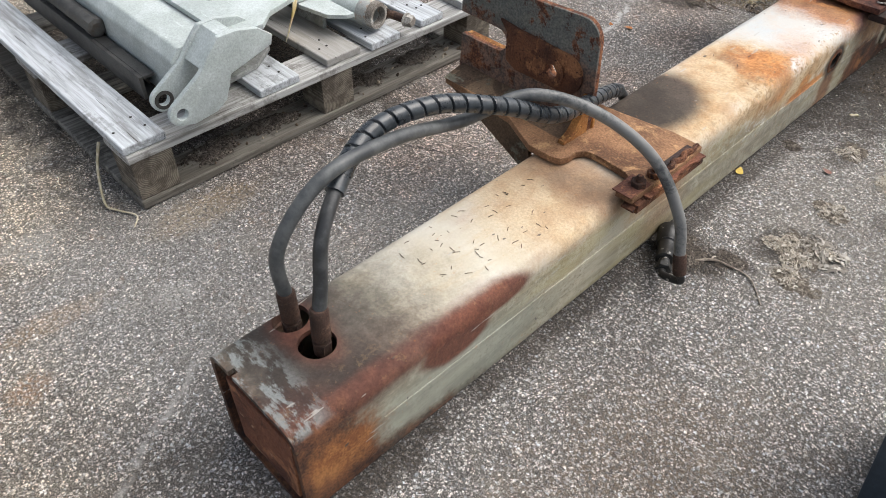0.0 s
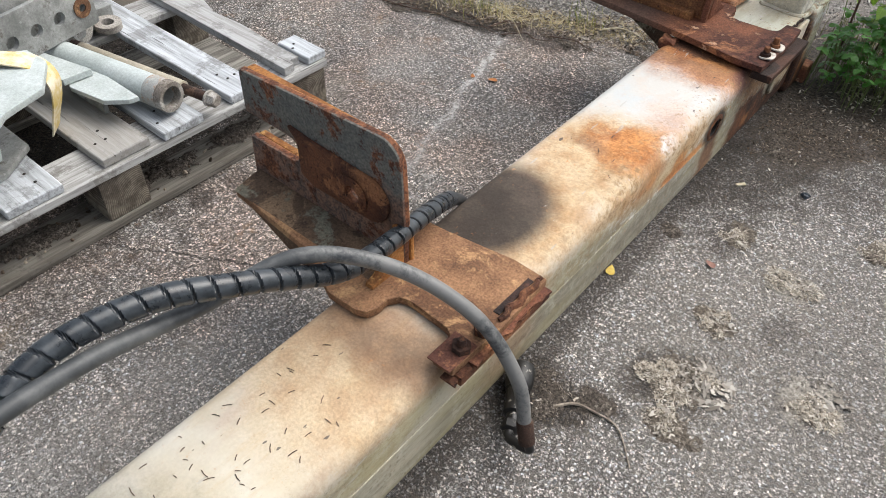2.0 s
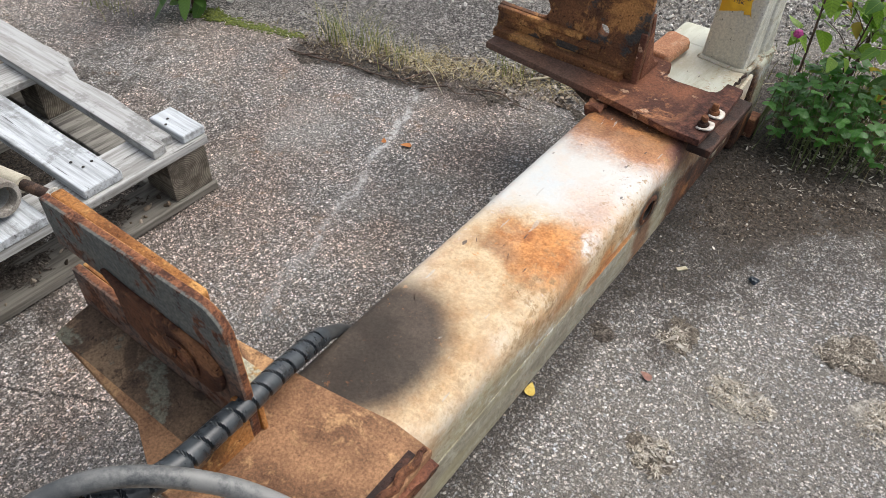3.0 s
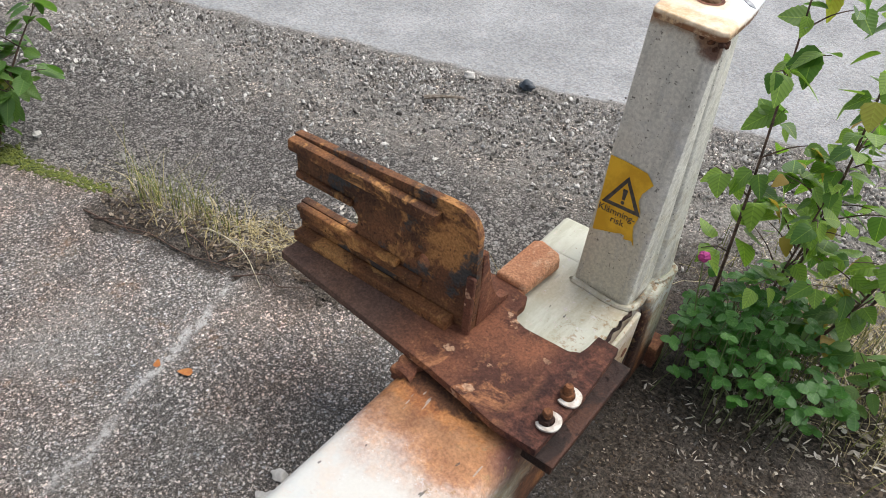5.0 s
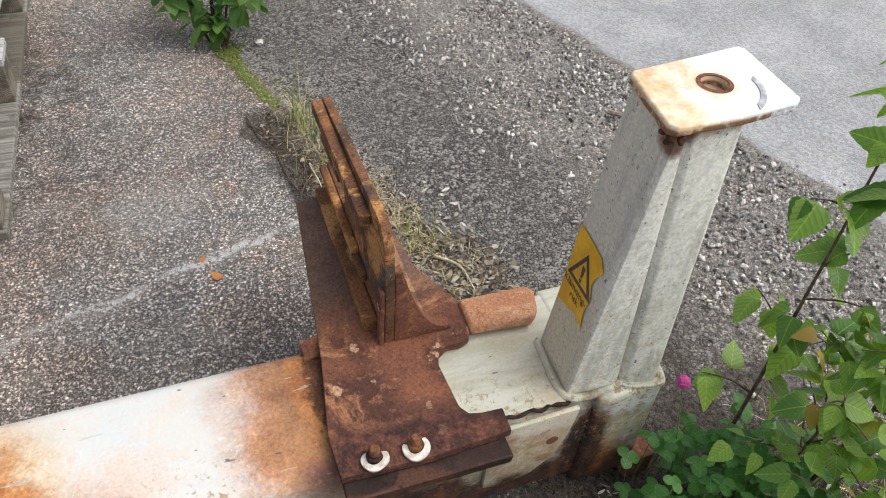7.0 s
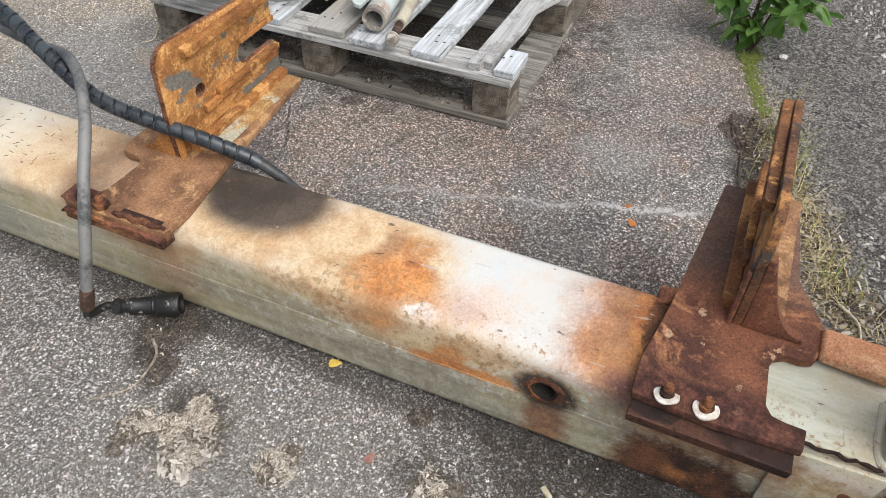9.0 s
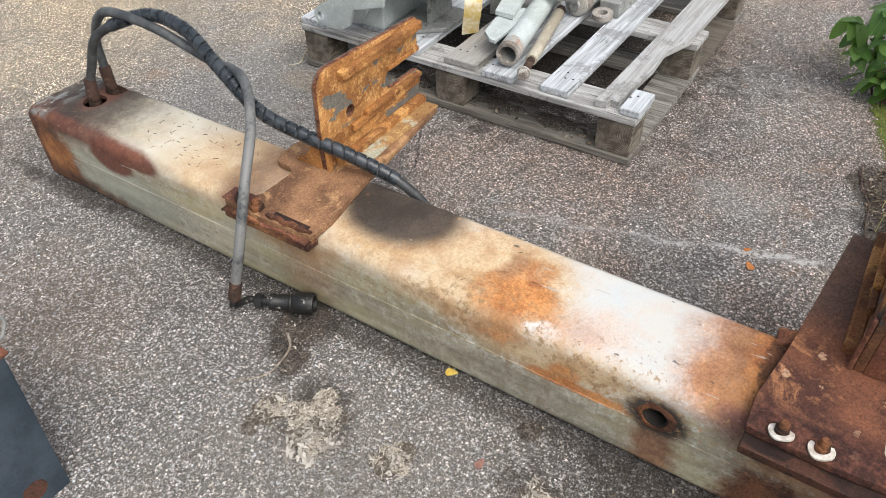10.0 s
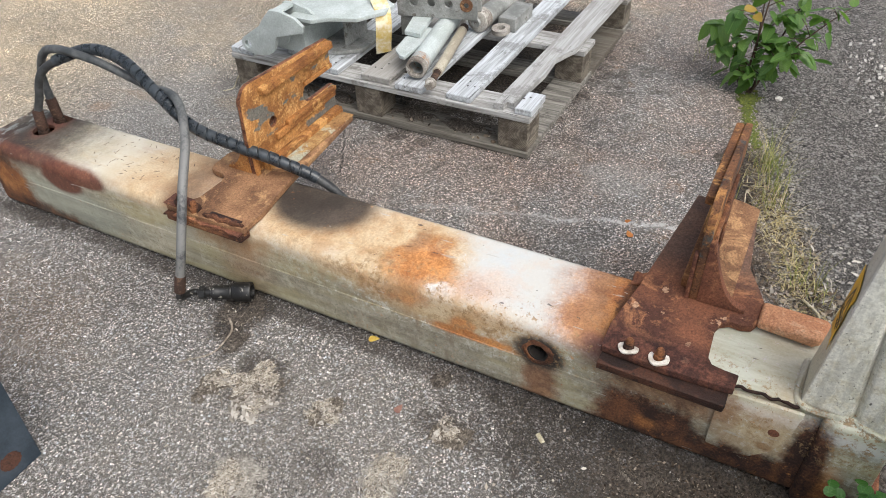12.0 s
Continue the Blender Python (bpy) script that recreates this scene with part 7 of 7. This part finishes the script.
# soil spread 1.4 times wider, its dark tone deepening the shade under the deck
for k, (cx, cy, rx, ry) in enumerate(((-0.765, 0.42, 0.035, 0.09), (-0.77, 0.62, 0.03, 0.09), (-0.768, 0.96, 0.03, 0.08), (-0.772, 1.18, 0.03, 0.10))):
    dirt_cake("soil and crumbs on the lower board of the pallet", cx, cy, rx * 1.4, ry, 0.012, CAKE_DARK, 90 + k * 2.3, 1.0, 0.024)
for k, (hx, hy, hr, straw, flat_ones, (fx, fy)) in enumerate(HEAPS):
    random.seed(300 + k)
    lobes = []
    for _ in range(6):
        a, d = random.uniform(0, 6.28), hr * random.uniform(0.2, 0.9)
        lobes.append((hx + d * math.cos(a), hy + d * math.sin(a), hr * random.uniform(0.3, 0.7), hr * random.uniform(0.25, 0.6), straw // 2, 0.011, 0.013))
    lobes.append((hx, hy, hr * 1.7, hr * 1.5, straw // 4, 0.008, 0.001))
    flakes("litter_heap", "small heap of dry leaves and straw on the asphalt", lobes, 80 + k, LITTER, "litter", (0.10, 0.14, 0.2, 0.35))
    flakes("mud_flakes", "curled pale flakes of dried mud and leaf beside the litter", [(hx + fx, hy + fy, hr * 0.8, hr * 0.7, flat_ones, 0.026, 0.010), (hx + fx * 0.5, hy + fy, hr * 0.95, hr * 0.95, flat_ones * 3, 0.011, 0.010)], 180 + k, FLAKES, "debris", (0.25, 0.4, 0.6), 0.55)
flakes("scattered_litter", "scattered dry leaf scraps and straw on the asphalt", ((0.62, 1.45, 0.40, 0.75, 520, 0.008, 0.001), (0.42, 2.0, 0.18, 0.3, 160, 0.010, 0.001), (-0.5, 1.5, 0.5, 0.7, 60, 0.012, 0.001), (0.35, 1.05, 0.09, 0.07, 160, 0.007, 0.004)), 95, LITTER)
flakes("bark_chips", "dark bark chips and dry stalks on the soil", ((0.42, 2.33, 0.20, 0.15, 1900, 0.008, 0.006), (0.66, 2.44, 0.22, 0.15, 1700, 0.008, 0.006), (0.34, 2.16, 0.08, 0.14, 520, 0.008, 0.005), (-0.95, 2.11, 0.14, 0.05, 420, 0.014, 0.006), (-0.72, 2.19, 0.16, 0.07, 700, 0.016, 0.008), (-0.50, 2.29, 0.18, 0.09, 900, 0.016, 0.010), (-0.28, 2.40, 0.18, 0.11, 900, 0.018, 0.010), (0.80, 2.62, 0.25, 0.15, 700, 0.014, 0.008)), 96, CHIPS)


flakes("pale_scraps", "pale dry leaf scraps among the roadside straw", ((-0.50, 2.36, 0.25, 0.12, 90, 0.022, 0.012), (-0.30, 2.46, 0.2, 0.10, 70, 0.024, 0.012), (-0.75, 2.24, 0.2, 0.06, 50, 0.018, 0.01)), 98, FLAKES, "litter", (0.15, 0.3, 0.5), 0.4)
flakes("leaf_litter", "brown dead leaves and scraps on the soil under the saplings", ((0.58, 2.72, 0.26, 0.22, 500, 0.022, 0.012), (0.80, 2.70, 0.2, 0.2, 260, 0.02, 0.01), (0.45, 2.45, 0.2, 0.12, 140, 0.016, 0.005)), 97, LITTER, "litter", (0.15, 0.3, 0.5))


def twig(name, label, pts, r, m=None, category="twig"):
    tagged(part(name, tube(curve_points(pts, 6), lambda u: r * (1 - 0.6 * u), 6), m or TWIG, None, smooth=True, at=pts[0]), label, category)


twig("dry_twig", "curved grey dry twig on the asphalt", [(0.345, 1.02, 0.004), (0.372, 1.052, 0.005), (0.410, 1.062, 0.004), (0.463, 1.06, 0.004), (0.52, 1.004, 0.003)], 0.0038)
twig("dry_stick", "short pale stick lying in the gravel", [(-0.80, 3.06, 0.010), (-0.755, 3.10, 0.014), (-0.70, 3.15, 0.010)], 0.008)
twig("dry_twig", "pale dry twig among the roadside straw", [(-0.36, 2.36, 0.01), (-0.31, 2.40, 0.016), (-0.24, 2.41, 0.008)], 0.004, PALE_STRAW)
twig("dry_twig", "dark twig along the asphalt edge", [(-1.06, 2.03, 0.003), (-0.95, 2.045, 0.006), (-0.86, 2.08, 0.004), (-0.74, 2.09, 0.006), (-0.62, 2.13, 0.003)], 0.0026, BARK)
twig("straw_stalk", "long pale straw on the asphalt", [(-0.92, 1.672, 0.003), (-0.978, 1.693, 0.004), (-1.045, 1.757, 0.006), (-1.126, 1.852, 0.003)], 0.0016, TWIG)
for k, (x, y, a, ln) in enumerate(((-0.93, 2.05, 0.3, 0.16), (-0.70, 2.12, -0.2, 0.20), (-0.52, 2.15, 0.5, 0.17), (-0.36, 2.22, 0.1, 0.22), (-0.62, 2.18, 1.0, 0.14))):
    dx, dy = math.cos(a) * ln / 2, math.sin(a) * ln / 2
    twig("dry_twig", "dark dry twig on the crumbled asphalt edge", [(x - dx, y - dy, 0.006), (x - 0.2 * dx, y + 0.012, 0.012), (x + 0.4 * dx, y + 0.3 * dy - 0.008, 0.010), (x + dx, y + dy, 0.006)], 0.0022, BARK)
twig("straw_stalk", "pale straw bent over the grass", [(-0.78, 2.16, 0.002), (-0.70, 2.14, 0.07), (-0.60, 2.15, 0.06), (-0.52, 2.13, 0.004)], 0.002, PALE_STRAW)
twig("straw_stalk", "thin straw hanging from the pallet corner", [(-0.86, 0.182, 0.125), (-0.835, 0.150, 0.07), (-0.775, 0.122, 0.012), (-0.74, 0.135, 0.005), (-0.69, 0.160, 0.004), (-0.655, 0.136, 0.003)], 0.0042, PALE_STRAW)
twig("straw_stalk", "thin straw on the asphalt behind the boom", [(-1.32, -0.35, 0.003), (-1.25, -0.28, 0.004), (-1.2, -0.26, 0.003)], 0.002)


def fallen(name, label, x, y, m, size, turn):
    me = leaf_mesh(name, size, size * 0.7, m, 1, 0.15, -0.08)
    ob = new(name, me)
    ob.matrix_basis = pose(x, y, 0.003, 3, 4, turn)
    tagged(ob, label, "leaf")


fallen("fallen_leaf", "small yellow fallen leaf on the asphalt", 0.245, 1.395, DRYLEAF, 0.030, 20)
fallen("fallen_leaf", "reddish dry leaf on the asphalt", 0.415, 1.575, BROWNLEAF, 0.026, 80)
fallen("rust_flake", "orange rust flake on the asphalt", -0.435, 1.878, ORANGELEAF, 0.030, 130)
fallen("rust_flake", "small orange rust flake on the asphalt", -0.50, 1.84, ORANGELEAF, 0.020, 40)
tagged(part("wood_chip", roughen(prism([(0.322, 1.894), (0.330, 1.888), (0.346, 1.908), (0.338, 1.914)], 2, 0.001, 0.005, 0.001), 0.002, 60), PALE_STRAW, None, at=(0.333, 1.90, 0)), "small pale chip of wood on the asphalt", "wood chip")


def stone(name, label, x, y, r, m=None):
    bm = bmesh.new()
    bmesh.ops.create_icosphere(bm, subdivisions=3, radius=1)
    for v in bm.verts:
        v.co = Vector((v.co.x * r, v.co.y * r * 0.85, v.co.z * r * 0.6)) * (1 + 0.55 * noise.noise(v.co * 1.5 + Vector((x * 7, y * 7, 0))))
        v.co += Vector((x, y, r * 0.42))
    tagged(part(name, bm, m or CHALK, None, smooth=True, at=(x, y, 0)), label, "stone")


stone("pale_stone", "white pebble in the cracked asphalt", -1.455, 2.135, 0.014)
stone("pale_stone", "white stone near the road edge", -0.787, 3.291, 0.020)
stone("pale_stone", "white stone in the gravel", -0.72, 2.62, 0.008)
stone("dark_stone", "dark lump of asphalt at the road edge", -0.60, 3.36, 0.026, BOXPAINT)
stone("dark_stone", "small dark pebble on the asphalt", 0.478, 1.968, 0.011, BOXPAINT)
stone("cement_lump", "flat pale lump of cement on the asphalt", -0.10, 1.78, 0.026)
stone("cement_lump", "crumb of pale cement on the asphalt", -0.13, 1.83, 0.014)


# ---- needles and grit lying on the boom ----
def needles():
    random.seed(101)
    bm = bmesh.new()
    for i in range(46):
        y = random.gauss(0.52, 0.09) if i < 38 else random.uniform(0.3, 1.9)
        x = random.uniform(0.03, 0.19)
        z = top_at(y) + 0.0012
        a, ln = random.uniform(0, 3.14), random.uniform(0.006, 0.016)
        d = Vector((math.cos(a), math.sin(a), 0)) * ln * 0.5
        c = Vector((x, y, z))
        tube([c - d, c + Vector((-d.y, d.x, 0)) * 0.12, c + d], 0.0007, 4, bm)
    tagged(part("dry_needles", bm, BARK), "dark dry needles scattered on the boom", "needles", kind="stuff")


needles()
